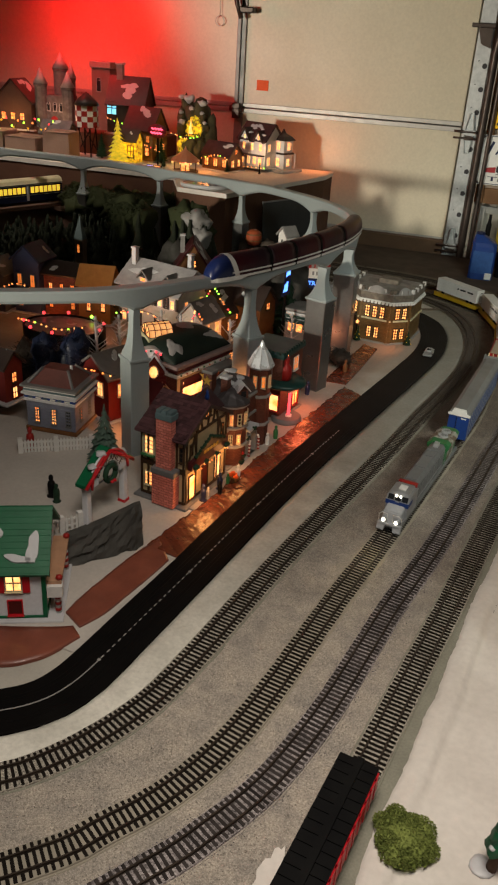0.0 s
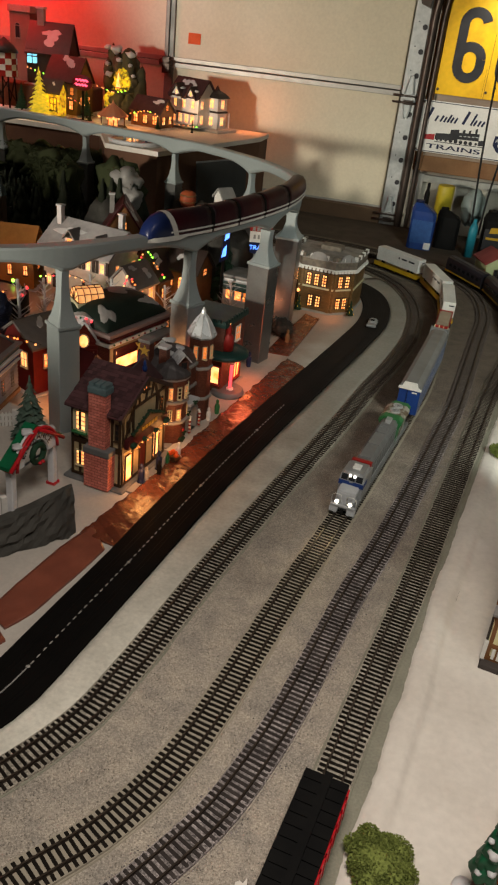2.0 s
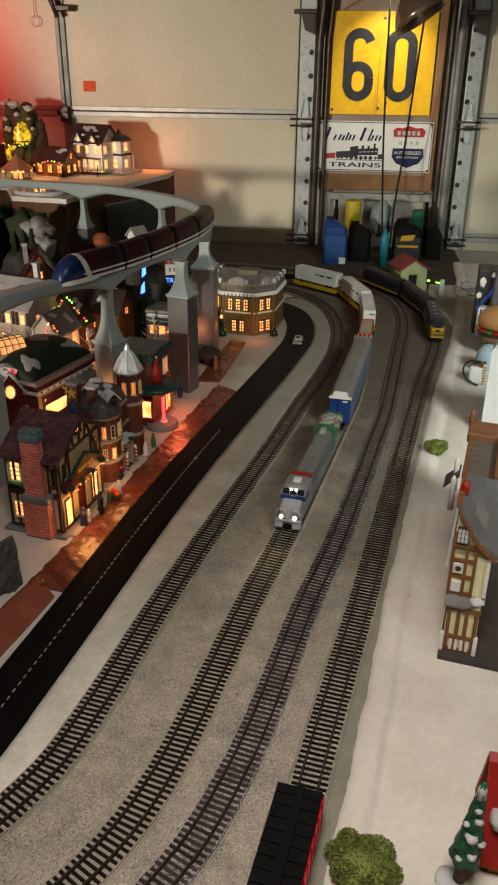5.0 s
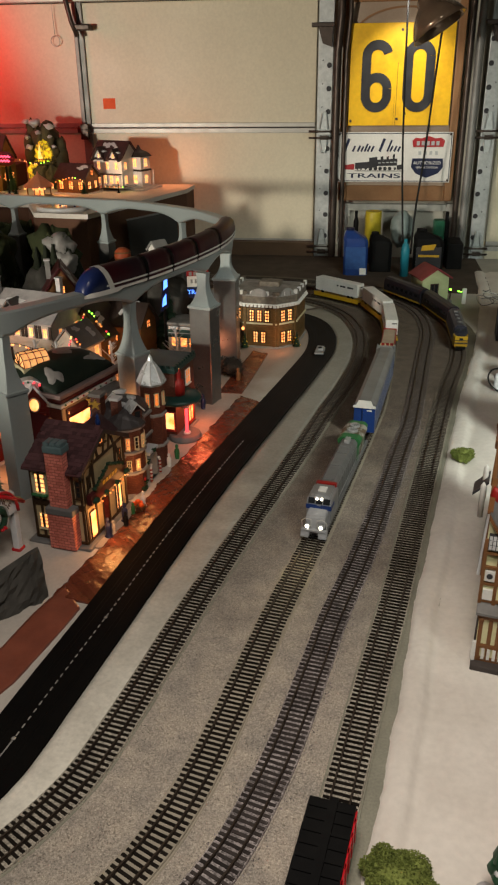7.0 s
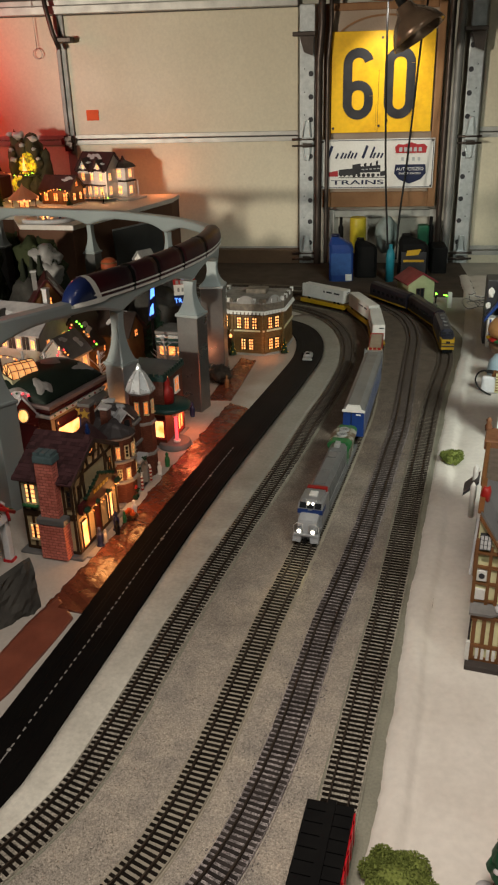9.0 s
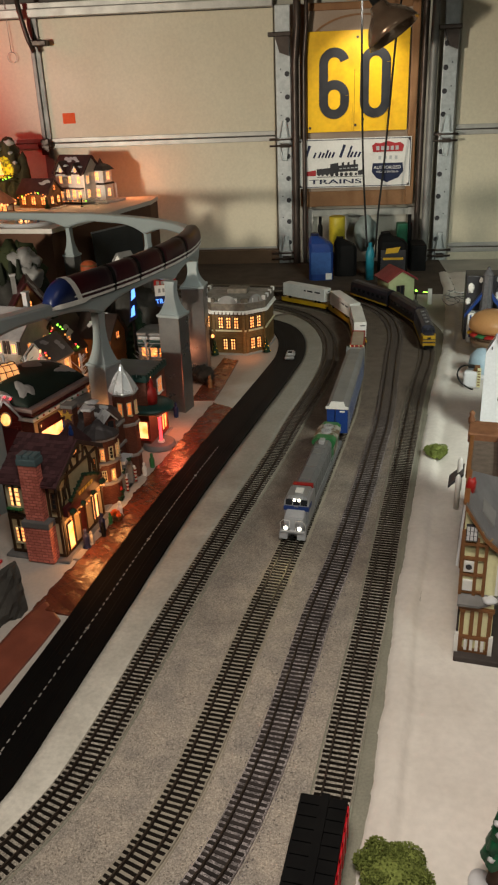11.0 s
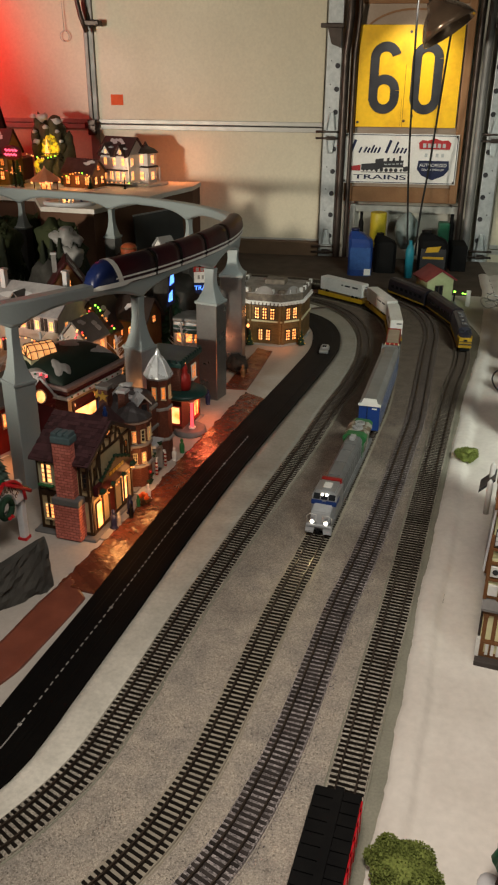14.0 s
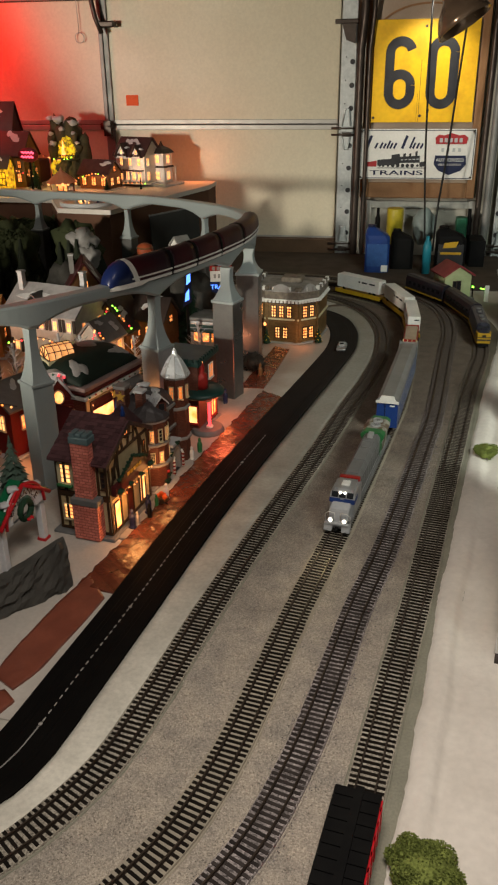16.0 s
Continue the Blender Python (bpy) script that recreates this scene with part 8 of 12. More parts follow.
def fir(name, x, y, z, h, r, material, label, group="fir trees", snow=False):
    t = thing(name, label, "fir tree", pose(x, y, z), group)
    bm = bmesh.new()
    lathe(bm, [(r * 0.13, 0), (r * 0.10, h * 0.2)], 7)
    part("trunk", bm, BARK, t)
    bm = bmesh.new()
    rng = random.Random(int(x * 1000) + int(y * 777))
    tiers = 9
    for k in range(tiers):
        f = k / tiers
        z0, rr = h * (0.10 + 0.82 * f), r * (1 - f) ** 0.85 + r * 0.06
        n = max(7, int(18 * (1 - f)))
        for i in range(n):
            a = 2 * math.pi * (i + rng.random() * 0.7) / n
            tip = rr * rng.uniform(0.8, 1.1)
            c, s = math.cos(a), math.sin(a)
            w = rr * 0.32
            p0 = (0, 0, z0 + h * 0.10)
            p1 = (tip * 0.62 * c - w * s, tip * 0.62 * s + w * c, z0 + h * 0.02)
            p2 = (tip * c, tip * s, z0 - h * 0.02)
            p3 = (tip * 0.62 * c + w * s, tip * 0.62 * s - w * c, z0 + h * 0.02)
            vs = [bm.verts.new(q) for q in (p0, p1, p2, p3)]
            mid = bm.verts.new((tip * 0.6 * c, tip * 0.6 * s, z0 + h * 0.045))
            for q in ((vs[0], vs[1], mid), (vs[1], vs[2], mid), (vs[2], vs[3], mid), (vs[3], vs[0], mid)):
                bm.faces.new(q)
    lathe(bm, [(r * 0.10, h * 0.88), (0.0008, h)], 6)
    part("crown", bm, material, t)
    if snow:
        for k in range(7):
            f = 0.12 + 0.8 * k / 7
            a = radians(-95 + 70 * math.sin(k * 2.3))
            rr = r * (1 - f) * 0.80
            bm = bmesh.new()
            lump(bm, (rr * math.cos(a), rr * math.sin(a), h * (0.12 + 0.80 * f)), r * 0.24, h * 0.035, k * 1.3, 2, 0.4)
            part("snow_dab", bm, SNOW, t, "white painted snow dab")
    return t


fir("fir_tree", -0.232, 0.615, TERR + 0.004, 0.140, 0.040, mat("frosted_needles", (0.10, 0.15, 0.12), (0.05, 0.085, 0.065), 0.9, scale=80), "frosted green bottle-brush fir tree behind the arch")
figure(-0.263, 0.44, TERR + 0.004, 0.050, BLACKCAR, "dark figurine group standing in the snow")
figure(-0.243, 0.425, TERR + 0.004, 0.042, PINE, "dark green figurine standing in the snow", 40)
figure(-0.41, 0.60, TERR + 0.004, 0.055, RED, "red figurine beside the picket fence")

green_house = thing("green_roof_house", "white house with snowy green shingle roof and red shutters", "toy house", pose(-0.232, 0.192, 0, 0, 0, 24), "village houses")
hw, hd = 0.095, 0.075
boxpart("plinth", (-hw - 0.012, hw + 0.030, -hd - 0.012, hd + 0.012, 0, 0.006), SNOW, green_house, "", 0.002)
boxpart("wall", (-hw, hw, -hd, hd, 0.004, 0.110), BRIGHTWHITE, green_house)
for s in (-1, 1):
    bm = bmesh.new()
    extrude_poly(bm, [(s * hw, -hd, 0.11), (s * hw, hd, 0.11), (s * hw, 0, 0.175)], (-s * 0.004, 0, 0))
    part("gable", bm, WHITE, green_house)
bm = bmesh.new()
gable_roof(bm, hw, hd, 0.110, 0.178, True, 0.012, 0.005)
groof = part("roof", bm, XMASGREEN, green_house, "bright green shingle roof")
for k in range(11):
    f = k / 11
    bm = bmesh.new()
    y = -(hd + 0.012) * (1 - f)
    z = 0.110 - 0.011 + (0.178 - 0.099) * f + 0.0052
    bx(bm, -hw - 0.012, hw + 0.012, y, y + 0.0045, z - 0.001, z + 0.0022)
    part("shingle_course", bm, XMASGREEN, groof)
for u, v, a, b in ((0.078, 0.80, 0.011, 0.020), (0.0, 0.34, 0.024, 0.016), (-0.06, 0.5, 0.02, 0.012), (0.055, 0.94, 0.018, 0.005)):
    bm = bmesh.new()
    poly = []
    for k in range(28):
        q = 2 * math.pi * k / 28
        r = 1 + 0.3 * math.sin(2 * q + u * 50) + 0.10 * math.sin(5 * q + u * 90)
        vv = max(0.02, min(1.0, v + b / hd * r * math.sin(q) + 0.35 * a / hw * math.cos(q)))
        poly.append((u + a * r * math.cos(q), -vv * hd, 0.178 + (0.110 - 0.178) * vv + 0.0085))
    extrude_poly(bm, poly, (0, -0.001, 0.003))
    part("snow_patch", bm, SNOW, green_house, "glazed white snow")
fS = facing("S", hw, hd)
for u in (0.045, -0.03):
    window(green_house, fS, u, 0.064, 0.024, 0.030, 2, 2, GLOWHI if u > 0 else GLOW, CREAM)
    window(green_house, fS, u, 0.014, 0.022, 0.028, 1, 1, DOORRED, BRIGHTRED)
    for s in (-1, 1):
        bm = bmesh.new()
        wallbox(bm, fS, u + s * 0.021 - 0.006, u + s * 0.021 + 0.006, 0, 0.003, 0.060, 0.098)
        part("shutter", bm, BRIGHTRED, green_house, "red shutter")
boxpart("corner_trim", (hw - 0.004, hw + 0.003, -hd - 0.003, -hd + 0.004, 0.004, 0.110), XMASGREEN, green_house, "green corner trim")
boxpart("base_trim", (-hw - 0.003, hw + 0.003, -hd - 0.003, hd + 0.003, 0.004, 0.010), XMASGREEN, green_house)
porch = boxpart("porch_roof", (hw, hw + 0.028, -hd + 0.006, hd - 0.006, 0.070, 0.076), mat("peach_porch", (0.48, 0.27, 0.16), None, 0.5), green_house, "peach porch roof")
for v in (-hd + 0.012, hd - 0.012):
    bm = bmesh.new()
    for k in range(8):
        lathe(bm, [(0.0055, 0.004 + k * 0.0066), (0.0055, 0.004 + (k + 1) * 0.0066)], 8, c=(hw + 0.020, v, 0)) if k % 2 else None
    part("post_stripe", bm, RED, green_house, "red stripes of a candy-cane post")
    bm = bmesh.new()
    lathe(bm, [(0.0050, 0.004), (0.0050, 0.070)], 8, c=(hw + 0.020, v, 0))
    part("porch_post", bm, WHITE, green_house)
    bm = bmesh.new()
    lump(bm, (hw + 0.024, v, 0.080), 0.007, 0.006, v, 1, 0.1)
    part("post_ball", bm, RED, green_house)
boxpart("porch_front", (hw + 0.004, hw + 0.030, -hd - 0.002, -hd + 0.014, 0.048, 0.070), WHITE, green_house)

# Round skating rink, twig trees and dark scenery
rink = thing("skating_rink", "dark-rimmed oval skating rink with red lights", "rink", pose(-0.74, 1.33, 0.06))
bm = bmesh.new()
lathe(bm, [(1.0, -0.06), (1.0, 0.016), (0.96, 0.018), (0.95, 0.010)], 36, sx=0.135, sy=0.10)
part("rim", bm, BLACKCAR, rink)
bm = bmesh.new()
lathe(bm, [(0.95, 0.008), (0.95, 0.011)], 36, sx=0.135, sy=0.10)
part("ice", bm, mat("pink_ice", (0.32, 0.23, 0.22), None, 0.25), rink)
for k in range(9):
    a = radians(200 + k * 38)
    bm = bmesh.new()
    lump(bm, (0.13 * math.cos(a), 0.096 * math.sin(a), 0.024), 0.006, 0.006, k, 1, 0.1)
    part("bulb", bm, GLOWGREEN if k in (3, 6) else GLOWRED, rink)


def twig_tree(x, y, z, h, seed):
    t = thing("twig_tree", "bare white glittery twig tree", "bare tree", pose(x, y, z), "white twig trees")
    rng = random.Random(seed)
    bm = bmesh.new()
    tube(bm, [(0, 0, 0), (0.002, 0.001, h * 0.4), (-0.002, 0.002, h)], h * 0.025, 6)
    part("trunk", bm, SNOW, t)
    bm = bmesh.new()
    for k in range(16):
        f = 0.3 + 0.65 * k / 16
        a = rng.uniform(0, 6.28)
        L = h * rng.uniform(0.25, 0.42) * (1.2 - f)
        tip = Vector((L * math.cos(a), L * math.sin(a), h * f + L * 0.8))
        rod(bm, (0, 0, h * f), tip, h * 0.012, 5, h * 0.003)
        for q in range(2):
            b2 = a + rng.uniform(-1, 1)
            s0 = Vector((0, 0, h * f)).lerp(tip, 0.5 + 0.25 * q)
            rod(bm, s0, s0 + Vector((math.cos(b2), math.sin(b2), 0.9)) * L * 0.4, h * 0.006, 4, h * 0.002)
    part("branch", bm, SNOW, t)


for i, (x, y, z, h) in enumerate(((-0.56, 1.20, 0.0, 0.17), (-0.52, 1.27, 0.0, 0.16), (-0.36, 1.36, 0.0, 0.16), (-0.30, 1.38, 0.0, 0.14), (-0.08, 1.62, 0.0, 0.13), (-0.44, 1.40, 0.0, 0.15), (-0.24, 1.47, 0.0, 0.13), (-0.385, 1.33, 0.0, 0.13), (-0.155, 1.44, 0.0, 0.12), (0.01, 1.58, 0.0, 0.13))):
    twig_tree(x, y, z, h, 5 + i)
snow_mound(-0.62, 1.12, 0.02, 0.10, 0.05, "rosy lit snow bank among the houses", 33, SNOWCLOTH)
snow_mound(-0.47, 1.22, 0.02, 0.09, 0.06, "snow bank behind the red barn", 35, SNOWCLOTH)
for i, (x, y, h) in enumerate(((-0.52, 0.90, 0.13), (-0.14, 1.78, 0.22), (-0.30, 1.80, 0.20), (-0.40, 1.78, 0.18), (-0.20, 1.48, 0.12), (-0.11, 1.30, 0.10), (0.03, 1.52, 0.11))):
    fir("fir_tree", x, y, 0.0, h, h * 0.28, PINE, "dark green fir tree between the houses")
boxpart("far_shop", (-0.16, -0.06, 1.30, 1.40, 0, 0.10), DARKBRICK, None)
tagged(bpy.data.objects["far_shop"], "low brown brick shop behind the corner store", "toy house", "village houses")
bush(0.10, 1.57, 0.0, 0.035, 0.055, BRUSH, "low brown brush by the tall pillar", 17)
figure(0.125, 1.52, 0.0, 0.045, BROWNT, "small brown figurine by the tall pillar")

# Frosted tree beside the tall box pillar and a coloured light string on the rink
light_string([(-0.86, 1.27, 0.10), (-0.78, 1.235, 0.11), (-0.70, 1.235, 0.10), (-0.62, 1.27, 0.11)], 14, "red and green lights along the skating rink", 9)

for k, (pts_, n_, lab_) in enumerate((([(-0.62, 1.46, 0.10), (-0.52, 1.45, 0.12), (-0.42, 1.43, 0.10)], 12, "fairy lights along the colonial house porch"),
                                   ([(-0.40, 1.26, 0.05), (-0.33, 1.24, 0.07), (-0.26, 1.25, 0.05)], 9, "fairy lights on a snow bank"),
                                   ([(-1.10, 1.50, 0.10), (-1.0, 1.50, 0.13), (-0.9, 1.51, 0.09), (-0.8, 1.52, 0.11)], 16, "orange and red lights before the back houses"),
                                   ([(-0.46, 0.90, 0.14), (-0.40, 0.885, 0.150), (-0.345, 0.90, 0.135)], 7, "red lights on the barn eave"),
                                   ([(-0.10, 1.38, 0.05), (-0.03, 1.40, 0.07), (0.05, 1.43, 0.05)], 9, "fairy lights behind the corner store"))):
    light_string(pts_, n_, lab_, 60 + k)
rng = random.Random(44)
for k, (x, y) in enumerate(((-0.30, 1.30), (-0.27, 1.36), (-0.40, 1.42), (-0.12, 1.50), (-0.05, 1.47), (0.02, 1.36), (-0.5, 1.33), (-0.46, 1.30), (0.045, 0.95), (0.055, 0.99), (0.06, 1.30))):
    figure(x, y, 0.0, rng.uniform(0.034, 0.046), (NAVY, RED, BLACKCAR, WHITE, GREEN)[k % 5], ("navy", "red", "black", "white", "green")[k % 5] + " painted figurine standing in the village snow", k * 40)

porch_gable = thing("lit_gable", "white rounded gable with coloured lights and an oval lit window", "house front", pose(-0.268, 0.950, 0.030, 0, 0, 18))
bm = bmesh.new()
extrude_poly(bm, [(q[0], 0.010, q[1]) for q in arc(-0.006, 0.120, 0.050, 0, 180, 16)] + [(-0.056, 0.010, -0.030), (0.044, 0.010, -0.030)], (0, 0.026, 0))
part("gable", bm, SNOW, porch_gable, "white rounded gable")
bm = bmesh.new()
extrude_poly(bm, [(-0.026, 0.002, -0.030), (0.034, 0.002, -0.030), (0.034, 0.002, 0.112), (0.004, 0.002, 0.152), (-0.026, 0.002, 0.112)], (0, 0.008, 0))
front_ = part("siding_front", bm, MATS["wing_siding"], porch_gable, "dark red siding front")
for k in range(13):
    z = -0.018 + k * 0.0105
    boxpart("siding_board", (-0.0255, 0.0335, 0.0002, 0.002, z, z + 0.0045), MATS["wing_siding"], front_)
for s_ in (-1, 1):
    bm = bmesh.new()
    extrude_poly(bm, [(0.004 + s_ * 0.036, -0.006, 0.104), (0.004 + s_ * 0.036, 0.014, 0.104), (0.004, 0.014, 0.156), (0.004, -0.006, 0.156)], (s_ * 0.002, 0, 0.006))
    part("snow_eave", bm, SNOW, front_, "white snow on the eave")
bm = bmesh.new()
lathe(bm, [(0.001, -0.002), (0.0105, -0.002), (0.0105, 0.003), (0.001, 0.003)], 20, m=pose(0.002, 0.001, 0.112, 90), sy=1.45)
part("oval_window", bm, GLOWHI, front_, "bright oval window")
bm = bmesh.new()
tube(bm, [(0.002 + 0.0118 * math.cos(q), -0.001, 0.112 + 0.0166 * math.sin(q)) for q in (2 * math.pi * k / 20 for k in range(21))], 0.0018, 6)
part("oval_frame", bm, CREAM, front_)
for k in range(9):
    a = math.radians(20 + k * 17.5)
    bm = bmesh.new()
    lump(bm, (-0.006 + 0.043 * math.cos(a), 0.008, 0.122 + 0.043 * math.sin(a)), 0.0030, 0.0030, k, 1, 0.1)
    part("bulb", bm, (GLOWRED, XMASGREEN, GLOWRED)[k % 3], porch_gable)

# ---- trains ----
RAILTOP = 0.0126


def at_track(path, s, length):
    """The pose of a vehicle whose middle lies s metres along the path; its +y points along the path."""
    a, b = along(path, s - length * 0.35), along(path, s + length * 0.35)
    d = b - a
    m = (a + b) / 2
    return pose(m.x, m.y, RAILTOP, 0, 0, math.degrees(math.atan2(-d.x, d.y)))


def nearest(path, x, y):
    return 0.009 * min(range(len(path)), key=lambda i: (path[i] - Vector((x, y, 0))).length)


def bogie(parent, y, material=None):
    bm = bmesh.new()
    rbx(bm, -0.018, 0.018, y - 0.022, y + 0.022, 0.004, 0.014, 0.002)
    b = part("bogie", bm, material or BLACKCAR, parent)
    for dy in (-0.013, 0.013):
        bm = bmesh.new()
        for sx in (-0.0135, 0.0135):
            rod(bm, (sx - 0.0012, y + dy, 0.0065), (sx + 0.0012, y + dy, 0.0065), 0.0068, 14)
        part("wheelset", bm, DARKSTEEL, b)


def coupler(parent, y, s):
    bm = bmesh.new()
    bx(bm, -0.003, 0.003, min(y, y + s * 0.014), max(y, y + s * 0.014), 0.008, 0.013)
    part("coupler", bm, BLACKCAR, parent)


def section_body(name, sec, y0, y1, material, parent, label=""):
    bm = bmesh.new()
    extrude_poly(bm, [(x, y0, z) for x, z in sec], (0, y1 - y0, 0))
    return part(name, bm, material, parent, label)


def diesel(m):
    t = thing("diesel_locomotive", "silver diesel locomotive with blue band, green rear and lit headlamps", "locomotive", m, "freight train")
    L = 0.220
    CAMO = mat("drab_camouflage_paint", (0.30, 0.29, 0.25), (0.12, 0.085, 0.055), 0.5, scale=38, spread=0.04)
    PALE = mat("pale_silver_paint", (0.45, 0.46, 0.48), (0.36, 0.37, 0.39), 0.4, 0.2, scale=40)
    boxpart("frame", (-0.024, 0.024, -L, L, 0.010, 0.019), MIDGREY, t, "", 0.001)
    section_body("hood", [(-0.019, 0.019), (-0.019, 0.062), (-0.013, 0.070), (0.013, 0.070), (0.019, 0.062), (0.019, 0.019)], -L + 0.098, 0.105, mat("dark_silver_hood", (0.20, 0.20, 0.20), (0.13, 0.13, 0.13), 0.45, 0.3, scale=30), t, "dark silver engine hood")
    # Cab with a raked roof front, nose below the windscreen
    bm = bmesh.new()
    extrude_poly(bm, [(-0.0245, -L + 0.036, 0.019), (-0.0245, -L + 0.036, 0.056), (-0.0245, -L + 0.044, 0.071), (-0.0245, -L + 0.100, 0.071), (-0.0245, -L + 0.100, 0.019)], (0.049, 0, 0))
    bmesh.ops.bevel(bm, geom=[e for e in bm.edges if abs(e.verts[0].co.z - 0.071) < 1e-5 and abs(e.verts[1].co.z - 0.071) < 1e-5], offset=0.006, segments=3, affect="EDGES")
    cab = part("cab", bm, SILVER, t, "silver cab")
    bm = bmesh.new()
    extrude_poly(bm, [(-0.019, -L + 0.004, 0.019), (-0.019, -L + 0.010, 0.043), (-0.019, -L + 0.037, 0.049), (-0.019, -L + 0.037, 0.019)], (0.038, 0, 0))
    bmesh.ops.bevel(bm, geom=bm.edges[:], offset=0.002, segments=2, affect="EDGES")
    part("nose", bm, PALE, t, "pale silver nose")
    for x0, x1 in ((-0.0250, -0.004), (0.004, 0.0250)):
        boxpart("blue_band", (x0, x1, -L + 0.0345, -L + 0.064, 0.046, 0.0555), BLUE, cab, "blue band across the cab")
    boxpart("blue_band", (-0.004, 0.004, -L + 0.0348, -L + 0.037, 0.043, 0.053), BLUE, cab, "blue band across the cab")
    tilt = pose(0, -L + 0.0355, 0.0565, -28)
    for x0, x1 in ((-0.0215, -0.0085), (-0.0065, 0.0065), (0.0085, 0.0215)):
        bm = bmesh.new()
        bx(bm, x0, x1, -0.0006, 0.0008, 0.001, 0.0125, tilt)
        part("windscreen_pane", bm, NIGHT, cab)
    for x in (-0.0045, 0.0045):
        bm = bmesh.new()
        rod(bm, (x, -L + 0.0385, 0.0665), (x, -L + 0.046, 0.0665), 0.0026, 12)
        part("headlamp", bm, HEADLAMP, t)
    bm = bmesh.new()
    rbx(bm, -0.011, 0.011, -L + 0.0405, -L + 0.050, 0.0632, 0.0715, 0.001)
    part("number_board", bm, PALE, cab)
    for x in (-0.0135, 0.0135):
        bm = bmesh.new()
        rod(bm, (x, -L - 0.0015, 0.0265), (x, -L + 0.008, 0.0265), 0.0040, 14)
        lampbody = part("ditch_lamp", bm, HEADLAMP, t, "round lit ditch lamp")
        bm = bmesh.new()
        lathe(bm, [(0.0040, 0.0), (0.0056, 0.0), (0.0056, 0.007), (0.0040, 0.007)], 14, m=pose(x, -L + 0.0065, 0.0265, 90))
        part("lamp_ring", bm, PALE, lampbody)
    for sx in (-1, 1):
        bm = bmesh.new()
        tube(bm, [(sx * 0.0245, -L + 0.004, 0.020), (sx * 0.0245, -L + 0.001, 0.037), (sx * 0.018, -L - 0.001, 0.044), (sx * 0.006, -L - 0.001, 0.043), (sx * 0.006, -L - 0.001, 0.022)], 0.0009, 6)
        part("handrail", bm, WHITE, t)
        bm = bmesh.new()
        extrude_poly(bm, [(sx * 0.0255, -L - 0.005, 0.004), (sx * 0.010, -L - 0.005, 0.004), (sx * 0.008, -L - 0.001, 0.019), (sx * 0.0255, -L - 0.001, 0.019)], (0, 0.010, 0))
        part("pilot", bm, PALE, t)
        boxpart("step", (sx * 0.0205 - 0.004, sx * 0.0205 + 0.004, -L - 0.007, -L - 0.004, 0.006, 0.0085), PALE, t)
    boxpart("buffer_beam", (-0.0245, 0.0245, -L - 0.004, -L + 0.004, 0.0165, 0.0215), PALE, t, "", 0.001)
    boxpart("red_stripe", (-0.0205, 0.0205, -L + 0.098, -L + 0.108, 0.062, 0.0722), RED, t, "red stripe behind the cab", 0.001)
    boxpart("roof_unit", (-0.008, 0.008, -L + 0.060, -L + 0.078, 0.071, 0.0755), WHITE, cab, "white roof unit", 0.001)
    for y0, y1, w in ((-0.100, -0.040, 0.0125), (-0.036, 0.020, 0.0125), (0.026, 0.052, 0.010), (0.058, 0.072, 0.0135)):
        boxpart("roof_hatch", (-w, w, y0, y1, 0.0695, 0.0722), MIDGREY, t, "", 0.001)
    boxpart("exhaust", (-0.006, 0.006, 0.078, 0.098, 0.0695, 0.0785), LIGHTGREY, t, "pale exhaust stack", 0.001)
    for sx in (-1, 1):
        for k in range(9):
            boxpart("door_panel", (sx * 0.0193 - 0.0006, sx * 0.0193 + 0.0006, -0.100 + k * 0.022, -0.082 + k * 0.022, 0.024, 0.058), MIDGREY, t)
    # Flared radiator end in green and camouflage paint, with two roof fans
    flare = [(-0.020, 0.019), (-0.020, 0.048), (-0.0265, 0.060), (-0.0265, 0.066), (-0.018, 0.073), (0.018, 0.073), (0.0265, 0.066), (0.0265, 0.060), (0.020, 0.048), (0.020, 0.019)]
    for y0, y1, m2, lab in ((0.105, 0.128, GREEN, "bright green radiator front"), (0.128, 0.186, CAMO, "camouflage radiator"), (0.186, L - 0.010, GREEN, "bright green rear end")):
        k = 0.88 if y0 > 0.18 else 1.0
        section_body("radiator", [(x * k, z if z < 0.05 else 0.05 + (z - 0.05) * k) for x, z in flare], y0, y1, m2, t, lab)
    for y in (0.143, 0.171):
        bm = bmesh.new()
        lathe(bm, [(0.0120, 0.072), (0.0120, 0.0765), (0.0105, 0.078), (0.0098, 0.0768), (0.001, 0.0768)], 18, c=(0, y, 0))
        fan = part("roof_fan", bm, LIGHTGREY, t, "round pale roof fan")
        for q in range(4):
            a = math.pi * q / 4
            bm = bmesh.new()
            rod(bm, (-0.0095 * math.cos(a), y - 0.0095 * math.sin(a), 0.0772), (0.0095 * math.cos(a), y + 0.0095 * math.sin(a), 0.0772), 0.0005, 4)
            part("fan_blade", bm, MIDGREY, fan)
    for sx in (-1, 1):
        bm = bmesh.new()
        tube(bm, [(sx * 0.0235, -0.11, 0.019), (sx * 0.0235, -0.11, 0.036), (sx * 0.0235, 0.10, 0.036), (sx * 0.0235, 0.10, 0.019)], 0.0006, 5)
        part("handrail", bm, LIGHTGREY, t)
    boxpart("fuel_tank", (-0.020, 0.020, -0.045, 0.045, 0.004, 0.011), BLACKCAR, t, "", 0.002)
    for y in (-0.140, 0.140):
        bogie(t, y)
    coupler(t, -L - 0.002, -1), coupler(t, L - 0.004, 1)
    return t


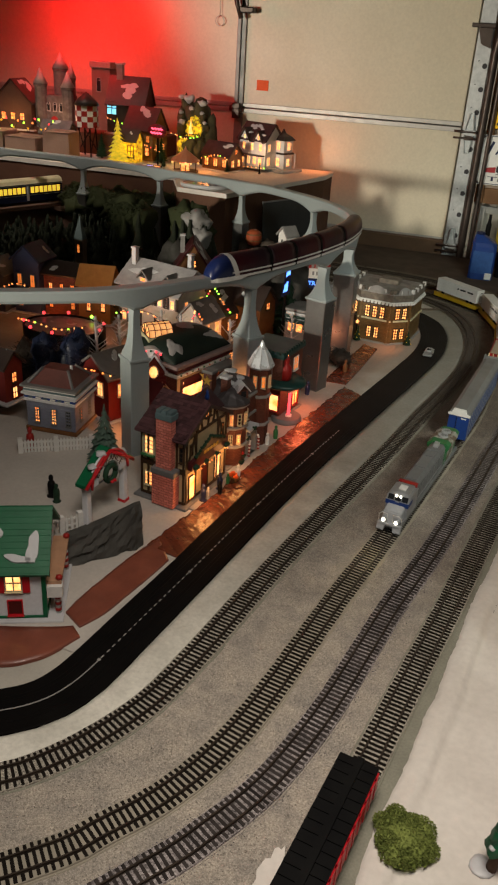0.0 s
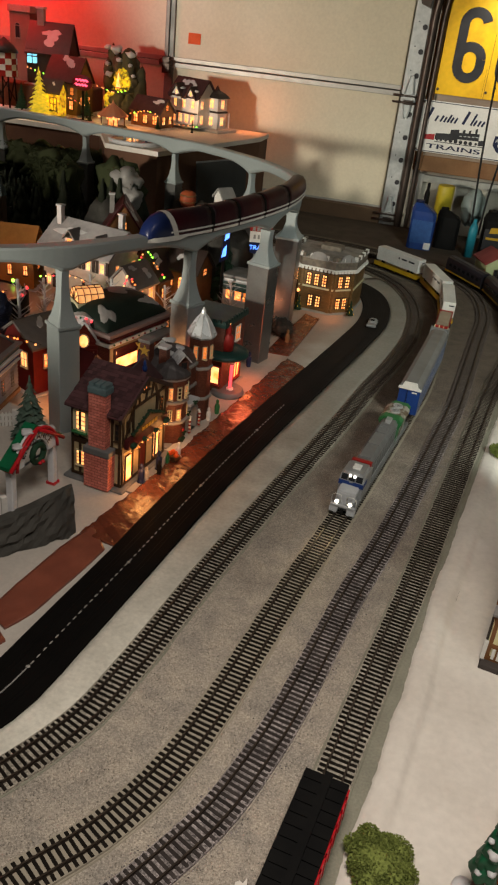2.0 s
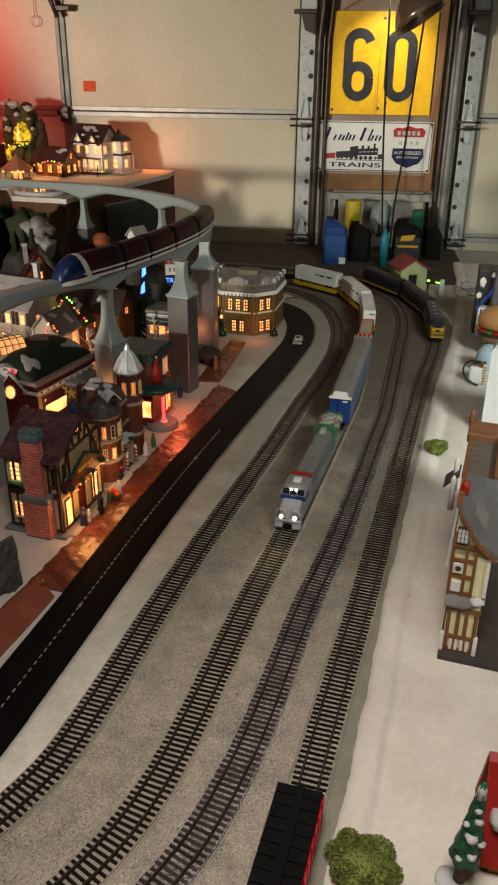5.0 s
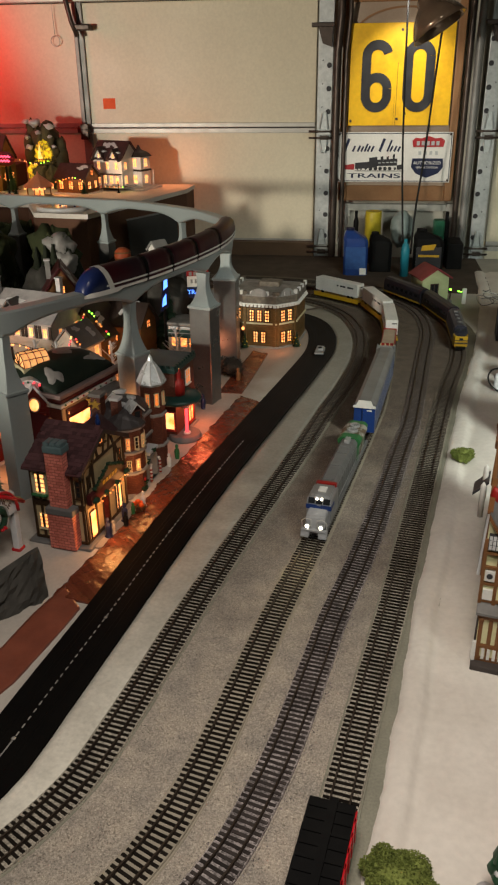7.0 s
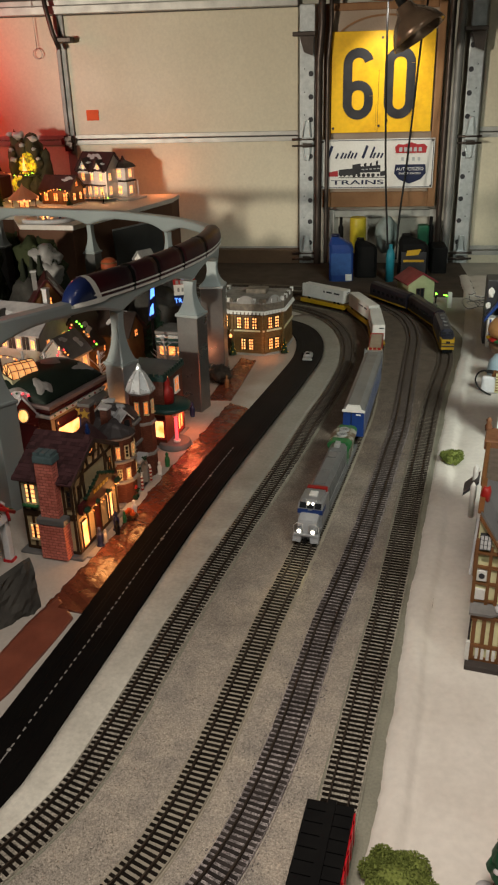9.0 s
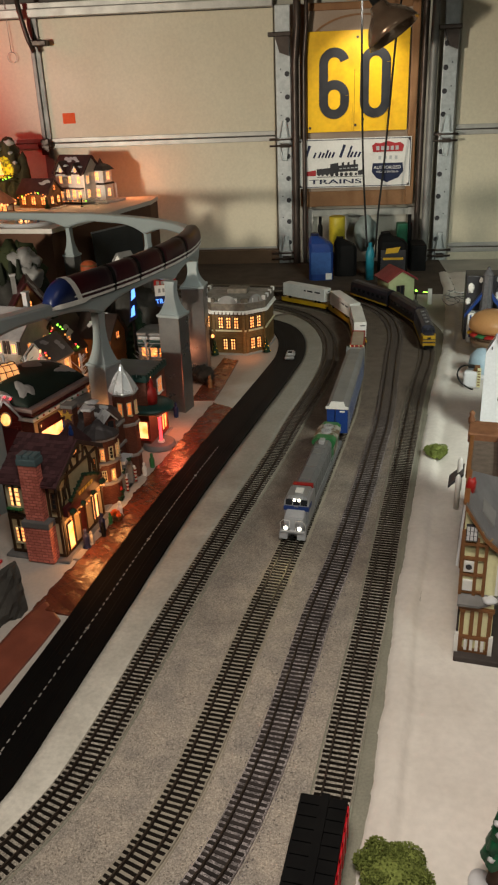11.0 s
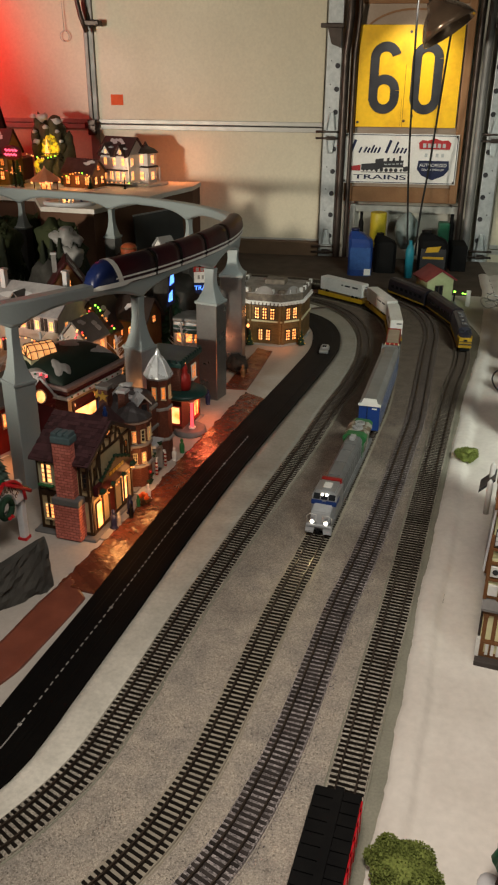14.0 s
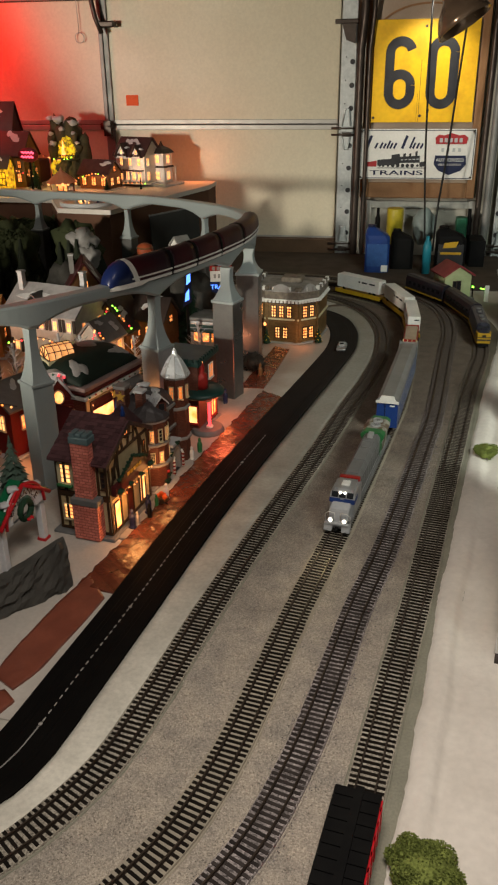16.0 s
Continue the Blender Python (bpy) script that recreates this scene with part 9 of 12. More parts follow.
s0 = nearest(T2, 0.390, 0.655)
LOCO = at_track(T2, s0 + 0.222, 0.38)
diesel(LOCO)
for sx in (-1, 1):
    lamp("headlamp_bulb", "SPOT", LOCO @ Vector((sx * 0.0135, -0.228, 0.027)), LOCO @ Vector((sx * 0.006, -0.44, -0.010)), 0.50, (1.0, 0.80, 0.42), 0.006, cone=42, blend=1.0)
s = s0 + 0.345
s += 0.150
rack = thing("autorack_wagon", "blue autorack wagon with grey ribbed roof", "wagon", at_track(T2, s + 0.217, 0.42), "freight train")
L = 0.212
section_body("body", [(-0.0255, 0.012), (-0.0255, 0.078), (0.0255, 0.078), (0.0255, 0.012)], -L, L, BLUE, rack)
section_body("roof", [(-0.027, 0.078), (-0.024, 0.088), (-0.014, 0.094), (0.014, 0.094), (0.024, 0.088), (0.027, 0.078)], -L - 0.002, L + 0.002, mat("dusty_grey_roof", (0.19, 0.185, 0.18), (0.14, 0.135, 0.13), 0.5, scale=18), rack, "grey ribbed roof")
section_body("end_cap", [(-0.028, 0.077), (-0.028, 0.082), (-0.020, 0.084), (-0.015, 0.096), (0.015, 0.096), (0.020, 0.084), (0.028, 0.082), (0.028, 0.077)], -L - 0.005, -L - 0.001, WHITE, rack, "white end cap")
for sx in (-1, 1):
    for k in range(14):
        boxpart("side_post", (sx * 0.0255 - 0.001, sx * 0.0255 + 0.001, -L + 0.012 + k * 0.029, -L + 0.016 + k * 0.029, 0.014, 0.077), SILVER, rack)
boxpart("end_door", (-0.006, -0.004, -L - 0.002, -L, 0.014, 0.076), NAVY, rack)
boxpart("number_bar", (0.006, 0.018, -L - 0.0015, -L, 0.068, 0.071), WHITE, rack)
bogie(rack, -0.15), bogie(rack, 0.15)
coupler(rack, -L, -1), coupler(rack, L, 1)
s += 0.449
flat = thing("reel_wagon", "dark flat wagon carrying a steel cable reel", "wagon", at_track(T2, s + 0.050, 0.09), "freight train")
boxpart("deck", (-0.022, 0.022, -0.048, 0.048, 0.014, 0.022), BLACKCAR, flat)
bogie(flat, -0.03), bogie(flat, 0.03)
reel = thing("cable_reel", "silver cable reel lying across a flat wagon", "cable reel", at_track(T2, s + 0.050, 0.09) @ pose(0, 0, 0.051, 0, 90, 0))
bm = bmesh.new()
lathe(bm, [(0.0285, -0.027), (0.0285, -0.024), (0.024, -0.0235), (0.024, 0.0235), (0.0285, 0.024), (0.0285, 0.027)], 26)
part("drum", bm, SILVER, reel)
for k in range(12):
    bm = bmesh.new()
    tube(bm, [(0.0245 * math.cos(a), 0.0245 * math.sin(a), -0.021 + k * 0.0037) for a in (2 * math.pi * q / 20 for q in range(21))], 0.0009, 5)
    part("winding", bm, LIGHTGREY, reel)
s += 0.115
gon = thing("container_wagon", "rust-red crate wagon with pale load", "wagon", at_track(T2, s + 0.085, 0.15), "freight train")
boxpart("deck", (-0.022, 0.022, -0.080, 0.080, 0.014, 0.022), BLACKCAR, gon)
for x in (-0.021, 0.019):
    boxpart("side", (x, x + 0.002, -0.078, 0.078, 0.022, 0.060), RED, gon)
for y in (-0.079, 0.077):
    boxpart("end", (-0.021, 0.021, y, y + 0.002, 0.022, 0.062), RED, gon)
for k in range(4):
    boxpart("end_rib", (-0.021 + k * 0.0132, -0.0185 + k * 0.0132, -0.081, -0.079, 0.022, 0.062), PALEYEL, gon)
boxpart("load", (-0.0185, 0.0185, -0.076, 0.076, 0.022, 0.060), mat("pale_timber_load", (0.42, 0.33, 0.24), None, 0.7, scale=30), gon, "pale timber load", 0.003)
bogie(gon, -0.05), bogie(gon, 0.05)
s += 0.185
for k in range(3):
    fl = thing("trailer_flat", "yellow flat wagon under a white road trailer", "wagon", at_track(T2, s + 0.115, 0.20), "freight train")
    boxpart("deck", (-0.022, 0.022, -0.112, 0.112, 0.012, 0.020), YELLOWP, fl)
    boxpart("side_sill", (-0.0235, -0.021, -0.112, 0.112, 0.008, 0.024), YELLOWP, fl)
    bogie(fl, -0.08), bogie(fl, 0.08)
    tr = thing("road_trailer", "white road trailer riding on a yellow flat wagon", "trailer", at_track(T2, s + 0.115, 0.20) @ pose(0, 0, 0.020), "road trailers")
    boxpart("box", (-0.0205, 0.0205, -0.105, 0.105, 0.010, 0.060), WHITE, tr, "", 0.0015)
    for y in (-0.08, -0.062, 0.07):
        bm = bmesh.new()
        for sx in (-0.019, 0.019):
            rod(bm, (sx - 0.002, y, 0.006), (sx + 0.002, y, 0.006), 0.0068, 12)
        part("wheelset", bm, BLACKCAR, tr)
    for q, w in ((-0.085, 0.028), (-0.046, 0.026), (-0.012, 0.008)):
        boxpart("name_bar", (-0.0211, -0.0205, q, q + w, 0.040, 0.046), BLACKPAINT, tr, "dark bar in place of a name")
    boxpart("end_bar", (0.0, 0.016, -0.1056, -0.105, 0.046, 0.050), BLACKPAINT, tr)
    s += 0.245

# Yellow-nosed passenger train on the outer track
sy = nearest(T4, 0.808, 1.86)
stream = thing("streamliner_locomotive", "blue and yellow streamlined diesel locomotive", "locomotive", at_track(T4, sy + 0.11, 0.20), "passenger train")
sec = [(-0.0235, 0.012), (-0.0235, 0.050), (-0.019, 0.064), (-0.010, 0.070), (0.010, 0.070), (0.019, 0.064), (0.0235, 0.050), (0.0235, 0.012)]
bm = bmesh.new()
rows = []
for y, k, dz in ((-0.128, 0.80, -0.024), (-0.124, 0.90, -0.020), (-0.112, 0.97, -0.018), (-0.100, 1.0, -0.014), (-0.088, 1.0, 0.0), (0.118, 1.0, 0.0)):
    rows.append([bm.verts.new((x * k, y, z if z < 0.03 else max(0.034, z + dz))) for x, z in sec])
for a, b in zip(rows, rows[1:]):
    for i in range(8):
        bm.faces.new([a[i], a[(i + 1) % 8], b[(i + 1) % 8], b[i]]).smooth = False
bm.faces.new(rows[0][::-1]), bm.faces.new(rows[-1])
part("body", bm, mat("dark_blue_body", (0.012, 0.014, 0.030), (0.03, 0.03, 0.04), 0.35, scale=20), stream)
bm = bmesh.new()
rows2 = [[(x * k * 1.02, y - 0.001, z) for x, z in ((-0.0235, 0.012), (-0.0235, 0.046), (0.0235, 0.046), (0.0235, 0.012))] for y, k in ((-0.128, 0.82), (-0.116, 0.95), (-0.100, 1.0))]
vv = [[bm.verts.new(p) for p in r] for r in rows2]
for a, b in zip(vv, vv[1:]):
    for i in range(4):
        bm.faces.new([a[i], a[(i + 1) % 4], b[(i + 1) % 4], b[i]])
bm.faces.new(vv[0][::-1])
part("nose", bm, YELLOWP, stream, "bright yellow nose")
boxpart("nose_stripe", (-0.0205, 0.0205, -0.1315, -0.128, 0.022, 0.026), BLACKPAINT, stream, "dark band across the nose")
boxpart("nose_stripe", (-0.0205, 0.0205, -0.1312, -0.128, 0.032, 0.034), BLACKPAINT, stream, "dark band across the nose")
boxpart("number_box", (-0.006, 0.006, -0.1318, -0.128, 0.0355, 0.0405), NIGHT, stream)
boxpart("air_dam", (-0.015, 0.015, -0.133, -0.128, 0.004, 0.013), BLACKCAR, stream)
for sx in (-1, 1):
    boxpart("side_band", (sx * 0.0237 - 0.0008, sx * 0.0237 + 0.0008, -0.09, 0.118, 0.014, 0.020), YELLOWP, stream, "yellow lower band")
    boxpart("cab_window", (sx * 0.010 - 0.006, sx * 0.010 + 0.006, -0.1005, -0.096, 0.054, 0.062), NIGHT, stream)
for k in range(4):
    bm = bmesh.new()
    lathe(bm, [(0.007, 0.069), (0.007, 0.073), (0.004, 0.074)], 14, c=(0, -0.05 + k * 0.042, 0))
    part("roof_fan", bm, MIDGREY, stream)
bogie(stream, -0.075), bogie(stream, 0.075)
for k in range(2):
    c = thing("passenger_coach", "dark blue passenger coach with yellow sill", "coach", at_track(T4, sy + 0.365 + k * 0.255, 0.20), "passenger train")
    section_body("body", sec, -0.118, 0.118, mat("coach_blue", (0.020, 0.018, 0.026), None, 0.4, scale=20), c)
    for sx in (-1, 1):
        boxpart("side_band", (sx * 0.0237 - 0.0008, sx * 0.0237 + 0.0008, -0.118, 0.118, 0.014, 0.019), YELLOWP, c)
        for q in range(7):
            boxpart("coach_window", (sx * 0.0237 - 0.0006, sx * 0.0237 + 0.0006, -0.10 + q * 0.03, -0.084 + q * 0.03, 0.036, 0.046), NIGHT, c)
    bogie(c, -0.075), bogie(c, 0.075)

# Black-topped red wagon standing at the near end
hop = thing("hopper_wagon", "black-topped wagon with red sides on the outer track", "wagon", at_track(T4, nearest(T4, 0.449, -0.118), 0.2))
boxpart("floor", (-0.024, 0.024, -0.125, 0.118, 0.014, 0.020), BLACKCAR, hop)
for x in (-0.0262, 0.0250):
    boxpart("side", (x, x + 0.004, -0.125, 0.118, 0.012, 0.0455), BRIGHTRED, hop, "red painted side")
boxpart("top", (-0.0285, 0.0270, -0.127, 0.121, 0.046, 0.051), BLACKCAR, hop, "black ribbed top", 0.001)
for k in range(14):
    for x0, x1 in ((-0.026, -0.004), (0.006, 0.026)):
        boxpart("top_rib", (x0, x1, -0.115 + k * 0.017, -0.1115 + k * 0.017, 0.051, 0.0530), BLACKCAR, hop)
boxpart("walkway", (-0.004, 0.006, -0.125, 0.122, 0.051, 0.0555), BLACKCAR, hop)
for k in range(12):
    boxpart("side_rib", (0.0275, 0.0300, -0.118 + k * 0.020, -0.112 + k * 0.020, 0.012, 0.0455), BRIGHTRED, hop)
bogie(hop, -0.08), bogie(hop, 0.08)

# Slot car
car = thing("slot_car", "small silver toy racing car on the black road", "toy car", pose(0.352, 1.79, 0.0066, 0, 0, -3))
bm = bmesh.new()
rbx(bm, -0.015, 0.015, -0.034, 0.034, 0.004, 0.012, 0.003)
part("body", bm, SILVER, car)
bm = bmesh.new()
rbx(bm, -0.011, 0.011, -0.010, 0.022, 0.011, 0.019, 0.003)
part("cabin", bm, LIGHTGREY, car)
boxpart("driver_bay", (-0.006, 0.006, -0.008, 0.004, 0.0185, 0.0205), BLACKCAR, car)
for x in (-0.0145, 0.0145):
    for y in (-0.021, 0.021):
        bm = bmesh.new()
        rod(bm, (x - 0.002, y, 0.006), (x + 0.002, y, 0.006), 0.006, 12)
        part("wheel", bm, BLACKCAR, car)

# ---- upper table at the back ----
TZ = 0.345
upper = thing("upper_table", "brown-sided upper table with white snow top", "table", None, "", "structure")
pts = [(-0.335, 3.24), (-0.338, 3.08), (-0.575, 2.345), (-0.80, 2.375), (-0.92, 2.62), (-2.7, 2.66), (-2.7, 3.24)]
bm = bmesh.new()
extrude_poly(bm, [(x, y, 0.06) for x, y in pts], (0, 0, TZ - 0.018 - 0.06))
part("side_panel", bm, CARDBOARD, upper, "brown side panel")
bm = bmesh.new()
extrude_poly(bm, [(x - 0.004, y, 0.0) for x, y in pts], (0, 0, 0.06))
part("base_panel", bm, PLUSHBROWN, upper)
bm = bmesh.new()
extrude_poly(bm, [(x + 0.006, y - 0.006, TZ - 0.018) for x, y in pts], (0, 0, 0.018))
part("top_board", bm, PLASTER, upper, "white snow-covered top")

MANSIONROOF = mat("dark_maroon_slate", (0.060, 0.028, 0.028), (0.035, 0.018, 0.018), 0.45, scale=40)
house("white_mansion", "white two-storey mansion with dark snowy roofs, windows lit", -0.66, 3.07, TZ + 0.012, -22, 0.160, 0.12, 0.130, 0.062, WHITE, MANSIONROOF, True,
      W4("S", (-0.05, 0.0, 0.05), 0.080, 0.016, 0.030, GLOWHI) + W4("S", (-0.05, -0.018, 0.018, 0.05), 0.018, 0.018, 0.034, GLOWHI) + W4("E", (-0.035, 0.03), 0.080, 0.016, 0.030, GLOWHI) + W4("E", (-0.035, 0.03), 0.018, 0.018, 0.034, GLOWHI),
      WHITE, [(-0.05, 0.02, 0.14, 0.185, 0.014, SNOW)], 4, SNOW, 0.010, "upper houses", WHITE, 31)
mansion = bpy.data.objects["white_mansion"]
for u, w in ((-0.040, 0.030), (0.042, 0.026)):
    bm = bmesh.new()
    extrude_poly(bm, [(u - w, -0.068, 0.124), (u + w, -0.068, 0.124), (u, -0.068, 0.124 + w * 1.5)], (0, 0.05, 0))
    gb = part("front_gable", bm, WHITE, mansion)
    bm = bmesh.new()
    gable_roof(bm, w, 0.030, 0.124, 0.124 + w * 1.55, False, 0.006, 0.005)
    bmesh.ops.translate(bm, vec=(u, -0.044, 0), verts=bm.verts)
    part("gable_roof", bm, MANSIONROOF, gb)
    window(mansion, lambda uu, o, z: (uu, -0.068 - o, z), u, 0.130, 0.010, 0.014, 1, 2, GLOWHI, WHITE)
    bm = bmesh.new()
    lump(bm, (u + w * 0.5, -0.05, 0.126 + w * 0.95), 0.014, 0.005, u * 70, 2, 0.6)
    part("snow_patch", bm, SNOW, gb)
bm = bmesh.new()
bx(bm, -0.076, 0.076, -0.090, -0.060, 0.058, 0.062)
part("veranda_roof", bm, MANSIONROOF, mansion)
for k in range(7):
    bm = bmesh.new()
    rod(bm, (-0.072 + k * 0.024, -0.086, 0), (-0.072 + k * 0.024, -0.086, 0.058), 0.0020, 6)
    part("veranda_post", bm, WHITE, mansion)
bm = bmesh.new()
for k in range(25):
    rod(bm, (-0.072 + k * 0.006, -0.086, 0.001), (-0.072 + k * 0.006, -0.086, 0.016), 0.0010, 4)
rod(bm, (-0.074, -0.086, 0.016), (0.074, -0.086, 0.016), 0.0014, 5)
part("veranda_rail", bm, WHITE, mansion)
wing = thing("mansion_tower", "white corner tower with dark pointed roof, windows lit", "toy house", pose(-0.555, 3.09, TZ + 0.012, 0, 0, -22), "upper houses")
boxpart("wall", (-0.034, 0.034, -0.034, 0.034, 0, 0.130), WHITE, wing)
bm = bmesh.new()
lathe(bm, [(0.062, 0.128), (0.040, 0.146), (0.012, 0.158), (0.002, 0.178)], 4, turn=math.pi / 4, smooth=False)
part("roof", bm, DARKROOF, wing)
bm = bmesh.new()
lathe(bm, [(0.058, 0.066), (0.052, 0.074)], 4, turn=math.pi / 4, smooth=False)
part("porch_roof", bm, DARKROOF, wing)
for f in ("S", "E"):
    for z in (0.014, 0.086):
        window(wing, facing(f, 0.034, 0.034), 0.0, z, 0.022, 0.034, 2, 2, GLOWHI, WHITE)
for x, y in ((0.046, -0.046), (0.046, 0.040), (-0.040, -0.046)):
    bm = bmesh.new()
    rod(bm, (x, y, 0), (x, y, 0.068), 0.0028, 8)
    part("porch_column", bm, WHITE, wing)
boxpart("snow_base", (-0.16, 0.075, -0.075, 0.07, -0.013, 0.0), SNOW, wing, "snowy base", 0.004)

cliff = thing("cliff_lodge", "rocky lodge glowing yellow under snowy dark peaks", "toy house", pose(-0.99, 3.06, TZ, 0, 0, -10), "upper houses")
bm = bmesh.new()
for x, y, z, r, h, sd in ((-0.05, 0.02, 0.08, 0.052, 0.12, 1), (0.04, 0.03, 0.09, 0.060, 0.13, 2), (0.0, 0.04, 0.18, 0.060, 0.11, 3), (-0.07, 0.03, 0.22, 0.03, 0.08, 4)):
    lump(bm, (x, y, z), r, h, sd, 3, 0.5)
part("rock", bm, mat("olive_rock", (0.10, 0.085, 0.04), (0.05, 0.045, 0.025), 0.8, scale=30, bump=0.6), cliff)
for x, y, z, r in ((-0.035, 0.0, 0.285, 0.026), (0.03, 0.01, 0.270, 0.020), (-0.085, 0.01, 0.290, 0.016)):
    bm = bmesh.new()
    lump(bm, (x, y, z), r, r * 0.7, x * 99, 2, 0.7)
    part("snow_patch", bm, SNOW, cliff)
GOLDROCK = mat("yellow_lit_rock", (0.95, 0.62, 0.02), (0.16, 0.12, 0.014), 0.6, emit=0.62, scale=62, spread=0.10, bump=0.6, bscale=120)
for name_, stone_, lumps_ in (("lit_wall", GOLDROCK, ((-0.048, -0.026, 0.080, 0.026, 0.044), (-0.034, -0.034, 0.036, 0.016, 0.026))), ("rock_wall", MATS["olive_rock"], ((0.004, -0.034, 0.060, 0.040, 0.054), (0.042, -0.026, 0.064, 0.028, 0.050))),
                              ("grotto", GOLDROCK, ((-0.010, -0.026, 0.160, 0.020, 0.044), (0.016, -0.030, 0.164, 0.022, 0.050), (0.040, -0.024, 0.150, 0.016, 0.034)))):
    bm = bmesh.new()
    for k, (x, y, z, rr, rz_) in enumerate(lumps_):
        lump(bm, (x, y, z), rr, rz_, k * 3.3 + x * 50, 3, 0.55)
    part(name_, bm, stone_, cliff, "rock lit yellow from within" if stone_ is GOLDROCK else "")
bm = bmesh.new()
lathe(bm, [(0.001, 0.112), (0.060, 0.112), (0.062, 0.116), (0.058, 0.121), (0.001, 0.121)], 18, c=(0.006, -0.020, 0), sy=0.72)
part("ledge", bm, MATS["olive_rock"], cliff, "dark rock ledge")
for k in range(13):
    a = radians(188 + k * 13.6)
    bm = bmesh.new()
    rod(bm, (0.006 + 0.056 * math.cos(a), -0.020 + 0.040 * math.sin(a), 0.120), (0.006 + 0.056 * math.cos(a), -0.020 + 0.040 * math.sin(a), 0.135), 0.0013, 5)
    part("railing_post", bm, TIMBER, cliff)
bm = bmesh.new()
tube(bm, [(0.006 + 0.056 * math.cos(radians(188 + k * 13.6)), -0.020 + 0.040 * math.sin(radians(188 + k * 13.6)), 0.135) for k in range(13)], 0.0018, 5)
part("railing", bm, TIMBER, cliff)
for x, y, z, rr in ((-0.060, -0.020, 0.150, 0.026), (-0.072, -0.012, 0.200, 0.020), (0.060, -0.012, 0.165, 0.018), (-0.020, 0.0, 0.215, 0.024), (0.036, 0.0, 0.205, 0.018)):
    bm = bmesh.new()
    lump(bm, (x, y, z), rr, rr * 1.7, z * 90, 2, 0.7)
    crag = part("crag", bm, MATS["olive_rock"], cliff, "dark crag")
    bm = bmesh.new()
    lump(bm, (x + 0.003, y - rr * 0.45, z + rr * 1.25), rr * 0.62, rr * 0.45, z * 55, 2, 0.7)
    part("snow_cap", bm, SNOW, crag, "white snow cap")
bm = bmesh.new()
lathe(bm, [(0.012, 0.132), (0.008, 0.165), (0.001, 0.20)], 8, c=(0.004, -0.046, 0))
part("icicle", bm, GLOWHI, cliff)

house("low_inn", "low brown inn with dark maroon roof, windows lit orange", -0.80, 2.93, TZ, -15, 0.15, 0.11, 0.070, 0.05, BROWNT, MANSIONROOF, True,
      W4("S", (-0.05, 0.0, 0.05), 0.022, 0.020, 0.032, GLOW) + W4("E", (-0.025, 0.025), 0.022, 0.02, 0.03, GLOWHI) + W4("E", (0.0,), 0.078, 0.016, 0.02, GLOW), TIMBER, (), 1, SNOW, group="upper houses", seed=41)
house("brown_lodge", "tall brown lodge with dark roof and warm windows", -1.215, 2.98, TZ, -8, 0.16, 0.13, 0.145, 0.09, mat("lodge_wood", (0.20, 0.115, 0.055), None, 0.6, scale=30), DARKROOF, True,
      W4("S", (-0.05, -0.015, 0.02, 0.055), 0.09, 0.016, 0.028, GLOWDIM) + W4("S", (-0.05, 0.0, 0.05), 0.03, 0.018, 0.034, GLOW) + W4("E", (-0.03, 0.03), 0.05, 0.018, 0.03, GLOW), TIMBER, (), 2, SNOW, group="upper houses", seed=43)
house("yellow_lit_shop", "shop with walls lit bright yellow behind a glowing tree", -1.225, 2.84, TZ, -5, 0.085, 0.06, 0.105, 0.04, GLOWYEL, DARKROOF, True, W4("S", (0.015,), 0.03, 0.03, 0.05, GLOWYEL), TIMBER, (), 1, SNOW, group="upper houses", seed=44)
house("dark_lodge", "large dark timber lodge with snowy gables", -1.35, 3.10, TZ + 0.10, 6, 0.19, 0.15, 0.14, 0.115, mat("dark_wall", (0.055, 0.035, 0.03), None, 0.6), DARKROOF, True,
      W4("S", (-0.07,), 0.09, 0.045, 0.055, mat("aqua_window_glow", (0.25, 0.75, 0.95), None, 0.5, emit=1.6)) + W4("S", (0.03, 0.07), 0.05, 0.014, 0.02, GLOW), TIMBER, [(-0.05, 0.0, 0.2, 0.31, 0.03, GREYSTONE)], 3, SNOW, group="upper houses", seed=46)
boxpart("riser_block", (-1.95, -1.16, 2.98, 3.24, TZ, TZ + 0.10), CARDBOARD, None, "", 0.004)
tagged(bpy.data.objects["riser_block"], "brown covered riser block on the upper table", "riser")
carousel = thing("carousel", "carousel with orange glowing canopy", "carousel", pose(-0.91, 2.74, TZ), "upper houses")
bm = bmesh.new()
lathe(bm, [(0.060, 0.0), (0.060, 0.010)], 20)
part("base", bm, TIMBER, carousel)
bm = bmesh.new()
lathe(bm, [(0.066, 0.050), (0.064, 0.056), (0.030, 0.082), (0.006, 0.100), (0.001, 0.112)], 12, smooth=False)
part("canopy", bm, mat("orange_canopy", (0.55, 0.16, 0.06), (0.48, 0.22, 0.14), 0.5, scale=20), carousel, "orange pleated canopy")
for k in range(8):
    a = 2 * math.pi * k / 8
    bm = bmesh.new()
    rod(bm, (0.052 * math.cos(a), 0.052 * math.sin(a), 0.01), (0.052 * math.cos(a), 0.052 * math.sin(a), 0.054), 0.0022, 6)
    part("pole", bm, BROWNT, carousel)
    bm = bmesh.new()
    lump(bm, (0.062 * math.cos(a), 0.062 * math.sin(a), 0.046), 0.005, 0.005, k, 1, 0.1)
    part("bulb", bm, GLOWHI, carousel)
bm = bmesh.new()
lathe(bm, [(0.022, 0.01), (0.022, 0.052)], 12)
part("drum", bm, GLOW, carousel)
